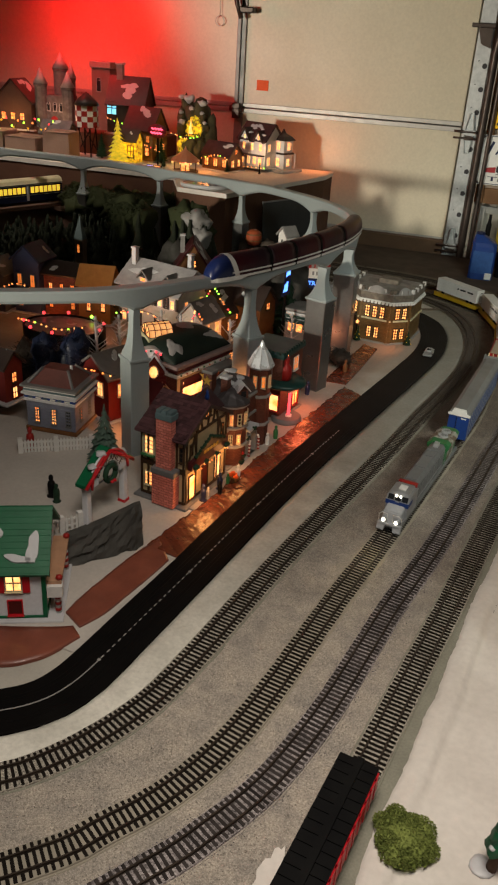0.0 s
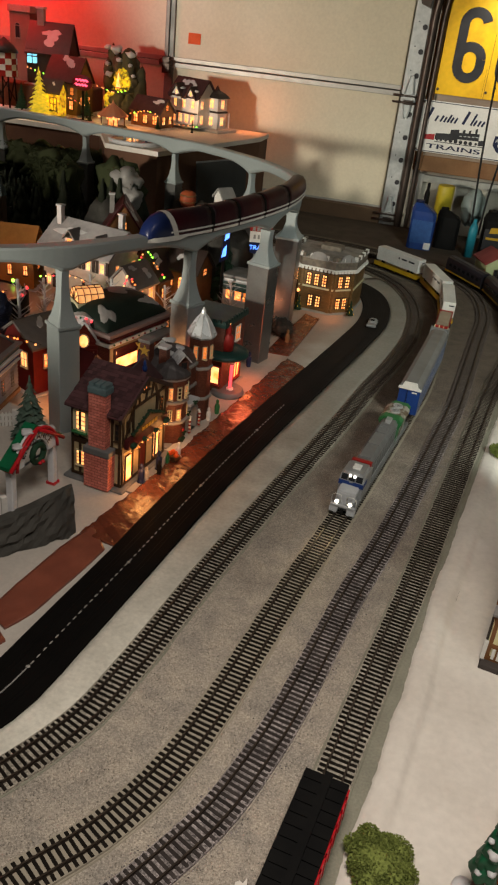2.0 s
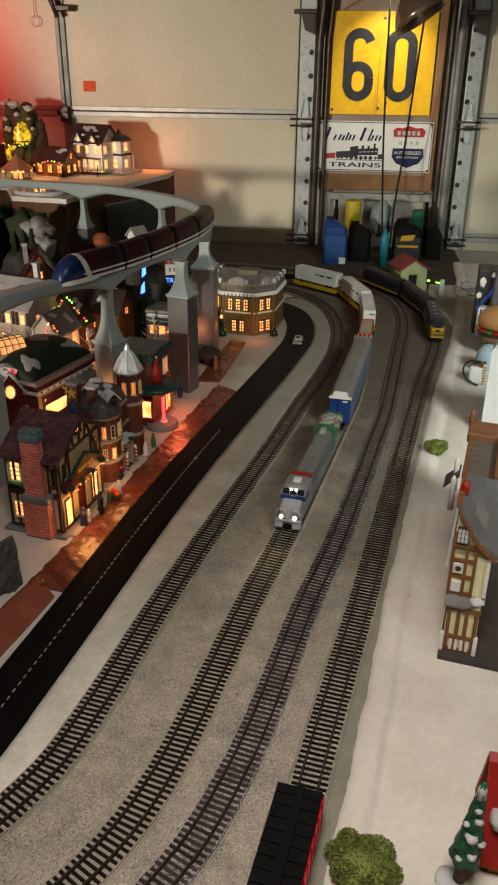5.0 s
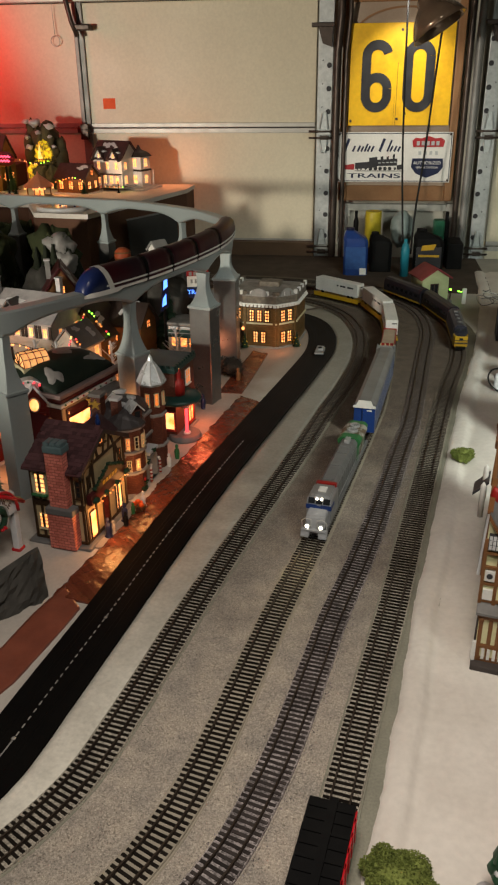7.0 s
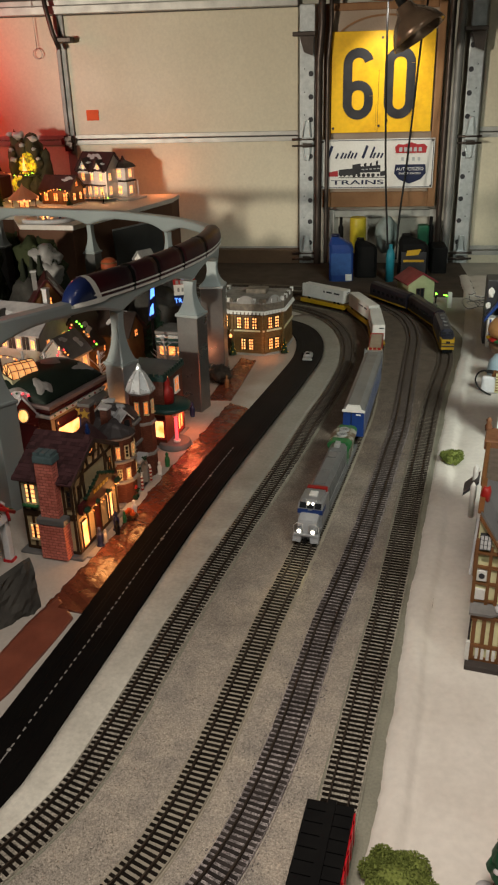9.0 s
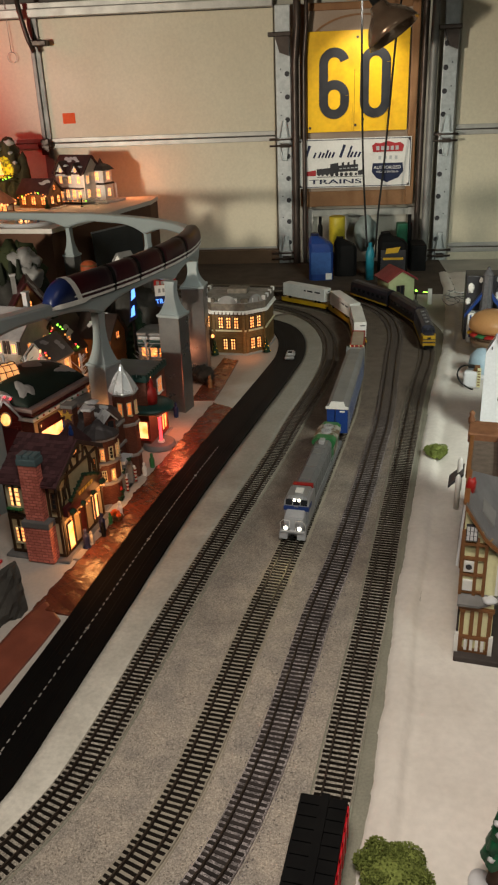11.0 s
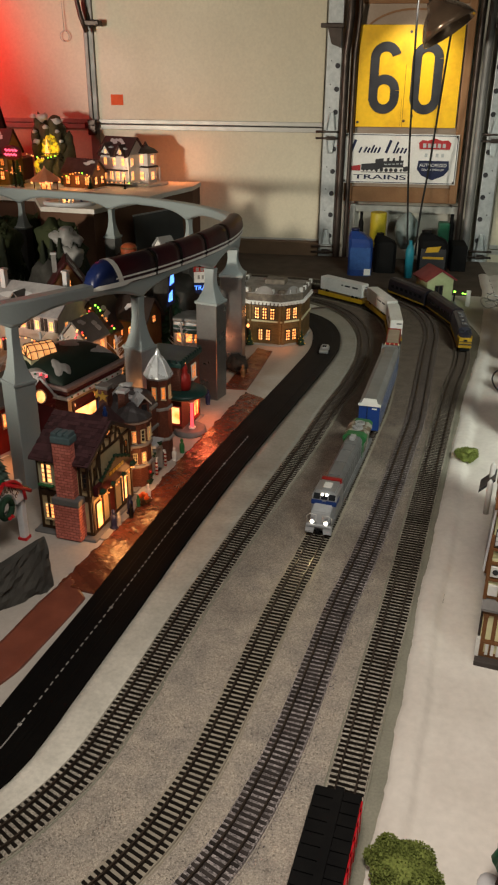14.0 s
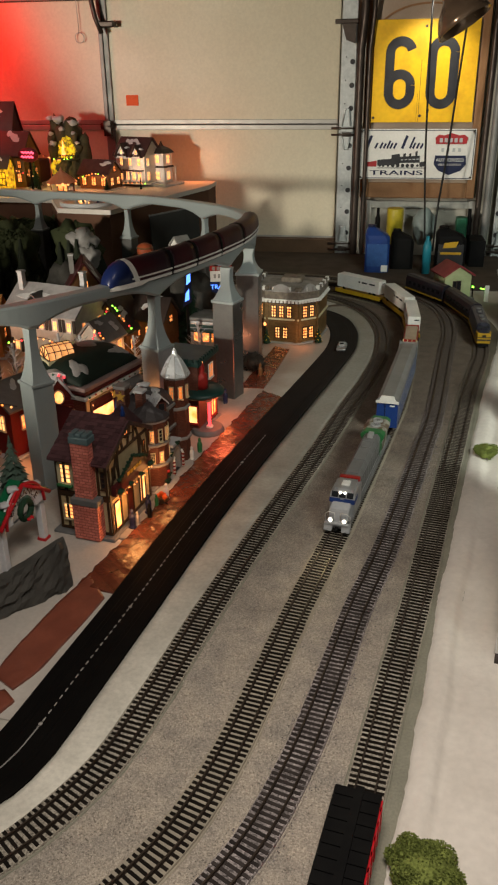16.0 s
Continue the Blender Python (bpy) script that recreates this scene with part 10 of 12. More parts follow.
pink = thing("pink_neon_sign", "pink neon script sign on a dark board", "sign", pose(-1.10, 2.86, TZ, 0, 0, -8))
boxpart("post", (-0.004, 0.004, 0.002, 0.008, 0, 0.13), BLACKCAR, pink)
bm = bmesh.new()
lathe(bm, [(0.001, -0.002), (0.050, -0.002), (0.050, 0.002), (0.001, 0.002)], 24, m=pose(0, 0, 0.150, 90), sx=1.0, sy=0.62)
part("board", bm, mat("maroon_board", (0.16, 0.01, 0.02), None, 0.4), pink)
bm = bmesh.new()
for z, x0, x1 in ((0.160, -0.030, 0.030), (0.142, -0.034, 0.026)):
    tube(bm, [(x0 + (x1 - x0) * k / 12, -0.005, z + 0.005 * math.sin(k * 2.1)) for k in range(13)], 0.0028, 6)
part("tube", bm, GLOWPINK, pink, "glowing pink neon")
pond = thing("frozen_pond", "round white frozen pond with small figures", "pond", pose(-0.705, 2.455, TZ))
bm = bmesh.new()
lathe(bm, [(0.105, 0.0), (0.108, 0.012), (0.100, 0.016), (0.094, 0.012)], 30, sy=0.75)
part("rim", bm, SNOW, pond)
bm = bmesh.new()
lathe(bm, [(0.095, 0.0), (0.095, 0.0125)], 30, sy=0.75)
part("ice", bm, mat("pale_ice", (0.55, 0.52, 0.52), None, 0.2), pond)
for k in range(5):
    figure(-0.74 + k * 0.022, 2.44 + 0.02 * (k % 2), TZ + 0.0125, 0.030, (GREYSTONE, NAVY, WHITE)[k % 3], "tiny skater figurine on the frozen pond")
wt = thing("water_tower", "red and white checkered water tank on a trestle", "water tower", pose(-1.485, 2.90, TZ))
bm = bmesh.new()
for k in range(4):
    a = math.pi / 4 + k * math.pi / 2
    rod(bm, (0.05 * math.cos(a), 0.05 * math.sin(a), 0), (0.04 * math.cos(a), 0.04 * math.sin(a), 0.135), 0.004, 6)
    b = a + math.pi / 2
    rod(bm, (0.05 * math.cos(a), 0.05 * math.sin(a), 0.02), (0.04 * math.cos(b), 0.04 * math.sin(b), 0.12), 0.0025, 5)
part("trestle", bm, BLACKCAR, wt)
for j in range(4):
    for k in range(12):
        a0, a1 = 2 * math.pi * k / 12, 2 * math.pi * (k + 1) / 12
        bm = bmesh.new()
        z0, z1 = 0.135 + j * 0.024, 0.135 + (j + 1) * 0.024
        extrude_poly(bm, [(0.054 * math.cos(a0), 0.054 * math.sin(a0), z0), (0.054 * math.cos(a1), 0.054 * math.sin(a1), z0), (0.054 * math.cos(a1), 0.054 * math.sin(a1), z1), (0.054 * math.cos(a0), 0.054 * math.sin(a0), z1)], (-0.004 * math.cos((a0 + a1) / 2), -0.004 * math.sin((a0 + a1) / 2), 0))
        part("check_panel", bm, RED if (j + k) % 2 else WHITE, wt)
bm = bmesh.new()
lathe(bm, [(0.062, 0.230), (0.045, 0.255), (0.001, 0.290)], 16)
part("roof", bm, DARKROOF, wt)
bm = bmesh.new()
lathe(bm, [(0.05, 0.134), (0.05, 0.1375)], 16)
part("tank_floor", bm, TIMBER, wt)
fir("glowing_tree", -1.265, 2.78, TZ, 0.20, 0.055, mat("yellow_lit_needles", (0.55, 0.40, 0.02), (0.25, 0.22, 0.02), 0.6, emit=0.9, scale=60), "fir tree covered in glowing yellow lights", "upper trees")
FROSTROOF = MATS["frosted_grey_roof"]
castle = thing("grey_castle", "grey stone castle with snowy turrets", "toy house", pose(-1.72, 3.06, TZ + 0.10), "upper houses")
boxpart("keep", (-0.07, 0.07, -0.05, 0.05, 0, 0.15), CASTLESTONE, castle)
for x, y, r, h in ((-0.075, -0.05, 0.03, 0.19), (0.075, -0.05, 0.03, 0.18), (0.0, 0.02, 0.035, 0.26), (0.05, 0.03, 0.022, 0.22)):
    bm = bmesh.new()
    lathe(bm, [(r, 0), (r, h), (r * 1.15, h + 0.004), (r * 1.15, h + 0.014)], 12, c=(x, y, 0), smooth=False)
    tw = part("turret", bm, CASTLESTONE, castle)
    bm = bmesh.new()
    lathe(bm, [(r * 1.2, h + 0.012), (r * 0.5, h + 0.05), (0.001, h + 0.085)], 12, c=(x, y, 0))
    part("turret_roof", bm, FROSTROOF, tw)
for u in (-0.035, 0.0, 0.035):
    window(castle, facing("S", 0.07, 0.05), u, 0.08, 0.016, 0.03, 1, 1, NIGHT, SNOW, True)
bm = bmesh.new()
lump(bm, (0.0, -0.065, 0.03), 0.02, 0.03, 4, 2, 0.4)
part("red_bow", bm, RED, castle)
stone_tower = thing("stone_tower", "square brown stone tower with notched top", "toy house", pose(-1.52, 3.16, TZ + 0.10), "upper houses")
boxpart("shaft", (-0.05, 0.05, -0.04, 0.04, 0, 0.29), mat("mauve_stone", (0.22, 0.14, 0.12), None, 0.7, scale=20), stone_tower)
boxpart("crown", (-0.058, 0.058, -0.048, 0.048, 0.285, 0.315), GREYSTONE, stone_tower, "", 0.004)
window(stone_tower, facing("S", 0.05, 0.04), -0.012, 0.18, 0.022, 0.05, 1, 1, NIGHT, GREYSTONE, True)
house("brown_chalet", "brown chalet hung with coloured fairy lights", -1.93, 3.02, TZ + 0.08, 5, 0.20, 0.14, 0.13, 0.10, PLUSHBROWN, DARKROOF, False, W4("S", (-0.05, 0.0, 0.05), 0.05, 0.02, 0.03, GLOW), TIMBER, (), 2, SNOW, group="upper houses", seed=52)
house("brick_depot", "dim brown brick depot with snowy roof", -1.62, 2.86, TZ - 0.0, 3, 0.14, 0.10, 0.10, 0.05, mat("mauve_wall", (0.25, 0.15, 0.12), None, 0.7), GREYROOF, True, W4("S", (-0.03, 0.03), 0.04, 0.018, 0.026, GLOWDIM), TIMBER, (), 2, SNOW, group="upper houses", seed=53)
lights = thing("fairy_lights", "string of coloured fairy lights along the table edge", "fairy lights")
rng = random.Random(6)
for k in range(26):
    bm = bmesh.new()
    x = -1.98 + k * 0.018
    lump(bm, (x, 2.655 + rng.uniform(-0.01, 0.01), TZ + 0.11 + 0.05 * abs(math.sin(k * 0.7)) + rng.uniform(0, 0.02)), 0.005, 0.005, k, 1, 0.1)
    part("bulb", bm, (GLOWRED, GLOWGREEN, GLOWYEL, GLOW)[k % 4], lights)
bm = bmesh.new()
tube(bm, [(-1.98 + k * 0.018, 2.655, TZ + 0.11 + 0.05 * abs(math.sin(k * 0.7))) for k in range(26)], 0.0015, 5)
part("wire", bm, CABLE, lights)
led = thing("led_board", "small blue and yellow lit billboard on the upper table", "sign", pose(-1.02, 2.66, TZ, 0, 0, -5))
boxpart("board", (-0.045, 0.03, 0, 0.005, 0.004, 0.030), BLACKCAR, led)
boxpart("blue_panel", (-0.042, -0.015, -0.001, 0, 0.007, 0.027), mat("violet_panel_glow", (0.45, 0.40, 1.0), None, 0.5, emit=2.0), led, "violet lit panel")
boxpart("yellow_panel", (-0.008, 0.022, -0.001, 0, 0.007, 0.027), GLOWHI, led, "yellow lit panel")

# Shelf line with a lit passenger train, and dark woods below it
shelf = thing("shelf_line", "narrow dark shelf carrying an upper railway line", "shelf", None, "", "structure")
boxpart("shelf_board", (-2.6, -1.02, 2.50, 2.64, 0.155, 0.172), PLUSHBROWN, shelf)
boxpart("shelf_front", (-2.6, -1.02, 2.52, 2.64, 0.0, 0.155), PLUSHBROWN, shelf)
bm = bmesh.new()
bx(bm, -0.060, 0.060, -0.75, 0.26, 0.172, 0.188, pose(-1.557, 2.40, 0, 0, 0, -25.6))
bx(bm, -0.050, 0.050, -0.75, 0.22, 0.0, 0.172, pose(-1.557, 2.40, 0, 0, 0, -25.6))
part("curved_shelf", bm, PLUSHBROWN, shelf)
COACHGLOW = mat("coach_window_glow", (1.0, 0.66, 0.06), (0.8, 0.5, 0.04), 0.5, emit=0.9, scale=40)
CARTON = mat("rose_tan_carton", (0.40, 0.25, 0.19), (0.31, 0.19, 0.14), 0.8, scale=9, bump=0.15)
for x, y, w, d, h, rz in ((-1.90, 2.75, 0.16, 0.14, 0.100, 3), (-1.715, 2.74, 0.17, 0.13, 0.085, -4), (-1.54, 2.745, 0.13, 0.12, 0.120, 5), (-2.09, 2.76, 0.18, 0.15, 0.12, 0)):
    box = thing("carton", "rose-tan cardboard carton on the upper table edge", "box", pose(x, y, TZ, 0, 0, rz), "cartons")
    boxpart("body", (-w / 2, w / 2, -d / 2, d / 2, 0, h), CARTON, box, "", 0.002)
    boxpart("flap", (-w / 2 + 0.002, w / 2 - 0.002, -d / 2 - 0.003, -0.002, h, h + 0.0025), CARTON, box)
    boxpart("flap", (-w / 2 + 0.002, w / 2 - 0.002, 0.002, d / 2 + 0.002, h, h + 0.0025), CARTON, box)
    boxpart("tape", (-w / 2 + 0.004, w / 2 - 0.004, -0.006, 0.006, h + 0.0025, h + 0.0032), TANSTONE, box)
lit = thing("lit_passenger_coach", "streamlined coach with a row of yellow lit windows", "coach", pose(-1.557, 2.40, 0.190, 0, 0, -25.6), "upper train")
section_body("body", [(-0.030, 0.010), (-0.030, 0.080), (-0.026, 0.086), (0.026, 0.086), (0.030, 0.080), (0.030, 0.010)], -0.20, 0.20, NAVY, lit)
section_body("roof", [(-0.031, 0.084), (-0.024, 0.099), (-0.010, 0.106), (0.010, 0.106), (0.024, 0.099), (0.031, 0.084)], -0.202, 0.202, CREAM, lit)
for k in range(17):
    if k != 9:
        boxpart("coach_window", (0.0292, 0.0312, -0.19 + k * 0.0225, -0.1735 + k * 0.0225, 0.046, 0.072), COACHGLOW, lit)
boxpart("door", (0.0295, 0.0315, 0.013, 0.026, 0.014, 0.078), WHITE, lit)
for z0 in (0.036, 0.078):
    boxpart("stripe", (0.0296, 0.0308, -0.20, 0.20, z0, z0 + 0.003), SILVER, lit)
bogie(lit, -0.14), bogie(lit, 0.14)

mound = bmesh.new()
rng = random.Random(23)
for k in range(16):
    x = rng.choice((rng.uniform(-0.95, -0.84), rng.uniform(-0.69, -0.58)))
    lump(mound, (x, 2.15 + rng.uniform(-0.02, 0.02), 0.24 + rng.uniform(-0.05, 0.03)), rng.uniform(0.035, 0.055), rng.uniform(0.05, 0.08), k * 2.3, 2, 0.7)
for k in range(60):
    x = rng.uniform(-1.32, -0.80)
    lump(mound, (x, 2.47 + rng.uniform(-0.03, 0.03), 0.215 + rng.uniform(-0.03, 0.03)), rng.uniform(0.045, 0.07), rng.uniform(0.04, 0.06), k * 1.3, 2, 0.7)
for k in range(6500):
    x, y = rng.uniform(-1.36, -0.80), 2.43 + rng.uniform(-0.03, 0.05)
    if k > 5000:
        x, y = rng.choice((rng.uniform(-0.98, -0.83), rng.uniform(-0.70, -0.57))), 2.12 + rng.uniform(-0.03, 0.02)
    c = Vector((x, y, (0.235 if k <= 5000 else 0.26) + rng.uniform(-0.06, 0.05)))
    d = Vector((rng.uniform(-1, 1), rng.uniform(-1, 0.2), rng.uniform(-0.3, 1))).normalized() * rng.uniform(0.008, 0.018)
    s_ = d.cross(Vector((0.3, 1, 0.2))).normalized() * 0.003
    mound.faces.new([mound.verts.new(v) for v in (c - s_, c + d, c + s_)])
tagged(part("hedge", mound, mat("dull_green_hedge", (0.062, 0.072, 0.036), (0.030, 0.038, 0.018), 0.95, scale=14, spec=0.1)), "dull green leafy hedge above the pine woods", "hedge", "", "stuff")

woods = bmesh.new()
rng = random.Random(11)
for k in range(800):
    x = rng.uniform(-2.3, -0.56)
    y = rng.uniform(2.06, 2.16) if x > -0.84 else rng.uniform(2.06, 2.44)
    h = rng.uniform(0.11, 0.185) if x < -1.28 else rng.uniform(0.14, 0.25) if x < -0.84 else rng.uniform(0.20, 0.345)
    if -0.82 < x < -0.70:
        h *= 0.5
    r = h * rng.uniform(0.13, 0.20)
    for q in range(4):
        f = q / 4
        lathe(woods, [(r * (1 - f) * rng.uniform(0.7, 1.2) + 0.003, h * (0.12 + 0.7 * f)), (r * 0.3 * (1 - f), h * (0.40 + 0.60 * f))], 5, c=(x + rng.uniform(-0.006, 0.006), y + rng.uniform(-0.004, 0.004), 0), turn=rng.random() * 3)
tagged(part("pine_woods", woods, DARKFOREST), "dense dark bottle-brush pine woods", "trees", "", "stuff")

bm = bmesh.new()
rng = random.Random(77)
for k in range(26):
    x = rng.uniform(-0.43, -0.24)
    lump(bm, (x, 2.19 + rng.uniform(-0.02, 0.03), 0.06 + 0.03 * (k % 4)), rng.uniform(0.035, 0.05), rng.uniform(0.05, 0.07), k * 1.7, 2, 0.5)
bx(bm, -0.45, -0.22, 2.16, 2.23, 0.0, 0.10)
tagged(part("hill", bm, mat("dim_brown_hill", (0.075, 0.058, 0.044), (0.04, 0.032, 0.026), 0.95, scale=18, bump=0.6, bscale=80)), "dim brown foam hill behind the monorail", "hill")
house("white_cabin", "small white cabin with a snowy roof on a hill", -0.262, 2.185, 0.205, -38, 0.050, 0.05, 0.046, 0.026, WHITE, GREYSTONE, False,
      [("S", 0.0, 0.014, 0.010, 0.016, 1, 1, NIGHT), ("E", 0.0, 0.014, 0.010, 0.016, 1, 1, NIGHT)], WHITE, (), 0, None, 0.006, "village houses", None, 61)
pot = thing("paper_lantern", "squat orange-red paper lantern on a hill", "lantern", pose(-0.394, 2.175, 0.195))
bm = bmesh.new()
lathe(bm, [(0.010, 0.0), (0.022, 0.006), (0.029, 0.022), (0.030, 0.036), (0.026, 0.052), (0.014, 0.060), (0.001, 0.061)], 18)
part("shade", bm, mat("orange_paper", (0.34, 0.075, 0.022), (0.22, 0.032, 0.016), 0.6, scale=25), pot)
for z in (0.020, 0.042):
    bm = bmesh.new()
    lathe(bm, [(0.0285, z), (0.0310, z + 0.003), (0.0285, z + 0.006)], 18)
    part("hoop", bm, BROWNT, pot, "brown hoop")
card = thing("leaning_sheet", "dark grey sheet leaning on the brown table front", "sheet", pose(-0.375, 2.62, 0.0, -4, 0, 62))
boxpart("panel", (-0.15, 0.15, -0.004, 0.0, 0, 0.30), mat("dark_grey_card", (0.040, 0.042, 0.042), (0.028, 0.029, 0.029), 0.7, scale=9), card, "", 0.001)
boxpart("edge", (-0.15, 0.15, -0.0045, 0.0005, 0.297, 0.303), MIDGREY, card, "paler top edge")
for k, (pts_, n_, lab_) in enumerate((([(-0.88, 2.87, 0.40), (-0.80, 2.86, 0.42), (-0.73, 2.85, 0.40)], 9, "fairy lights on the low inn"),
                                   ([(-1.08, 2.99, 0.48), (-1.0, 2.97, 0.465), (-0.93, 2.985, 0.48)], 10, "yellow lights along the lodge balcony"),
                                   ([(-1.30, 2.90, 0.40), (-1.20, 2.89, 0.43), (-1.10, 2.90, 0.40)], 12, "fairy lights on the brown lodge"),
                                   ([(-1.42, 2.99, 0.52), (-1.31, 2.98, 0.50), (-1.20, 2.99, 0.52)], 12, "fairy lights on the dark lodge"),
                                   ([(-1.75, 2.79, 0.38), (-1.62, 2.78, 0.41), (-1.50, 2.79, 0.37)], 12, "fairy lights on the brick depot"),
                                   ([(-0.75, 2.97, 0.365), (-0.66, 2.955, 0.37), (-0.58, 2.98, 0.365)], 8, "fairy lights at the foot of the mansion"))):
    light_string(pts_, n_, lab_, 30 + k)
for x, y, h in ((-0.90, 2.98, 0.10), (-1.11, 2.93, 0.12), (-0.75, 2.86, 0.06), (-1.40, 2.88, 0.12), (-1.05, 2.82, 0.05)):
    fir("fir_tree", x, y, TZ, h, h * 0.28, PINE, "dark green fir tree on the upper table", "upper trees")
for x, y in ((-0.615, 2.93), (-0.86, 2.62)):
    lp = thing("street_lamp", "small black street lamp with lit globe", "street lamp", pose(x, y, TZ), "street lamps")
    bm = bmesh.new()
    lathe(bm, [(0.008, 0), (0.003, 0.006), (0.002, 0.05)], 8)
    part("post", bm, BLACKCAR, lp)
    bm = bmesh.new()
    lump(bm, (0, 0, 0.056), 0.006, 0.007, 1, 1, 0.05)
    part("globe", bm, GLOWHI, lp)

# ---- things against the door post ----


def jug(x, y, w, d, h, body, cap, label, band=None):
    t = thing("oil_jug", label, "jug", pose(x, y, 0.0), "jugs and bottles")
    bm = bmesh.new()
    secs = []
    for z, k, sx in ((0, 0.94, 0), (0.006, 1, 0), (h * 0.72, 1, 0), (h * 0.80, 0.92, -0.06), (h * 0.90, 0.55, -0.20), (h * 0.94, 0.34, -0.26), (h * 0.955, 0.30, -0.26)):
        secs.append([bm.verts.new((w * (sx + 0.5 * k * cx), d * 0.5 * min(1, k * 1.05) * cy, z)) for cx, cy in ((-1, -0.7), (-0.75, -1), (0.75, -1), (1, -0.7), (1, 0.7), (0.75, 1), (-0.75, 1), (-1, 0.7))])
    for a, b in zip(secs, secs[1:]):
        for i in range(8):
            bm.faces.new([a[i], a[(i + 1) % 8], b[(i + 1) % 8], b[i]])
    bm.faces.new(secs[0][::-1]), bm.faces.new(secs[-1])
    part("body", bm, body, t)
    bm = bmesh.new()
    lathe(bm, [(w * 0.17, h * 0.952), (w * 0.17, h), (w * 0.14, h * 1.005)], 16, c=(-w * 0.26, 0, 0))
    part("cap", bm, cap, t)
    if band:
        boxpart("label", (-w * 0.42, w * 0.42, -d * 0.5 - 0.001, -d * 0.5 + 0.002, h * 0.15, h * 0.62), band, t, "printed label")
    return t


jug(0.450, 2.93, 0.105, 0.08, 0.205, BLUE, NAVY, "large blue plastic oil jug with dark cap", mat("blue_label", (0.02, 0.06, 0.20), (0.03, 0.09, 0.26), 0.4, scale=60))
boxpart("pale_patch", (0.470, 0.498, 2.8865, 2.8885, 0.008, 0.036), WHITE, None)
tagged(bpy.data.objects["pale_patch"], "small square white sticker on the blue jug", "sticker")
jug(0.560, 3.00, 0.10, 0.07, 0.175, BLACKCAR, BLACKCAR, "black plastic oil jug")
jug(0.770, 2.98, 0.13, 0.07, 0.195, BLACKCAR, BLACKCAR, "black plastic car-care jug with yellow label", BLACKPAINT)
lb = thing("jug_label", "yellow slanted bar label on the black jug", "label")
bm = bmesh.new()
extrude_poly(bm, [(0.735, 2.9425, 0.105), (0.79, 2.9425, 0.110), (0.80, 2.9425, 0.135), (0.74, 2.9425, 0.128)], (0, 0.0015, 0))
extrude_poly(bm, [(0.725, 2.9425, 0.078), (0.815, 2.9425, 0.078), (0.815, 2.9425, 0.088), (0.725, 2.9425, 0.088)], (0, 0.0015, 0))
part("bar", bm, YELLOWP, lb)
bm = bmesh.new()
lathe(bm, [(0.038, 0.0), (0.038, 0.155), (0.036, 0.16)], 20, c=(0.525, 3.20, 0.075))
yt = part("yellow_tub", bm, mat("yellow_plastic", (0.50, 0.40, 0.03), None, 0.4))
tagged(yt, "yellow plastic tub standing behind the jugs", "tub", "jugs and bottles")
boxpart("tub_block", (0.47, 0.60, 3.15, 3.26, 0.0, 0.075), PLUSHBROWN, None)
tagged(bpy.data.objects["tub_block"], "dark box under the yellow tub", "box")
bm = bmesh.new()
lathe(bm, [(0.018, 0), (0.019, 0.12), (0.013, 0.142), (0.008, 0.148), (0.008, 0.165)], 16, c=(0.665, 2.90, 0.0))
tagged(part("aqua_bottle", bm, mat("aqua_plastic", (0.02, 0.22, 0.30), None, 0.35)), "slim aqua blue plastic bottle", "bottle", "jugs and bottles")
bm = bmesh.new()
lump(bm, (0.655, 3.19, 0.155), 0.052, 0.085, 8, 3, 0.25)
tagged(part("plastic_bag", bm, mat("cloudy_plastic", (0.24, 0.30, 0.29), (0.16, 0.20, 0.20), 0.35, scale=25)), "cloudy grey-green plastic bag hanging behind the cords", "bag")
for x, w, h, m in ((0.445, 0.012, 0.235, BLACKCAR), (0.862, 0.014, 0.235, BLACKCAR)):
    bm = bmesh.new()
    lathe(bm, [(w, 0), (w, h * 0.8), (w * 0.6, h * 0.86), (w * 0.6, h)], 12, c=(x, 3.20, 0))
    tagged(part("spray_can", bm, m), "slim black spray can beside the jugs", "can", "jugs and bottles")
boxpart("green_lid_box", (0.80, 0.85, 3.14, 3.20, 0.0, 0.205), mat("green_lid", (0.01, 0.10, 0.05), None, 0.4), None, "", 0.008)
tagged(bpy.data.objects["green_lid_box"], "dark bottle with a green lid", "bottle", "jugs and bottles")
boxpart("dark_box", (0.86, 0.93, 3.05, 3.20, 0.0, 0.12), BLACKCAR, None, "", 0.006)
tagged(bpy.data.objects["dark_box"], "dark box leaning in the corner by the post", "box")

# Signal cabin, post and loose wires at the far curve
shed = thing("signal_cabin", "pale green cabin with red gabled roof", "toy house", pose(0.745, 2.500, 0, 0, 0, 20) @ Matrix.Scale(1.20, 4))
boxpart("base", (-0.075, 0.055, -0.06, 0.06, 0, 0.012), MIDGREY, shed, "", 0.002)
boxpart("wall", (-0.045, 0.045, -0.045, 0.045, 0.010, 0.085), mat("pale_green_wall", (0.42, 0.47, 0.26), None, 0.5), shed)
for s_ in (-1, 1):
    bm = bmesh.new()
    extrude_poly(bm, [(-0.045, s_ * 0.045, 0.085), (0.045, s_ * 0.045, 0.085), (0, s_ * 0.045, 0.112)], (0, -s_ * 0.004, 0))
    part("gable", bm, MATS["pale_green_wall"], shed)
bm = bmesh.new()
gable_roof(bm, 0.045, 0.045, 0.085, 0.113, False, 0.008, 0.005)
part("roof", bm, mat("red_roof", (0.24, 0.035, 0.04), None, 0.5), shed, "dull red roof")
window(shed, facing("S", 0.045, 0.045), -0.004, 0.035, 0.024, 0.030, 2, 1, NIGHT, TIMBER)
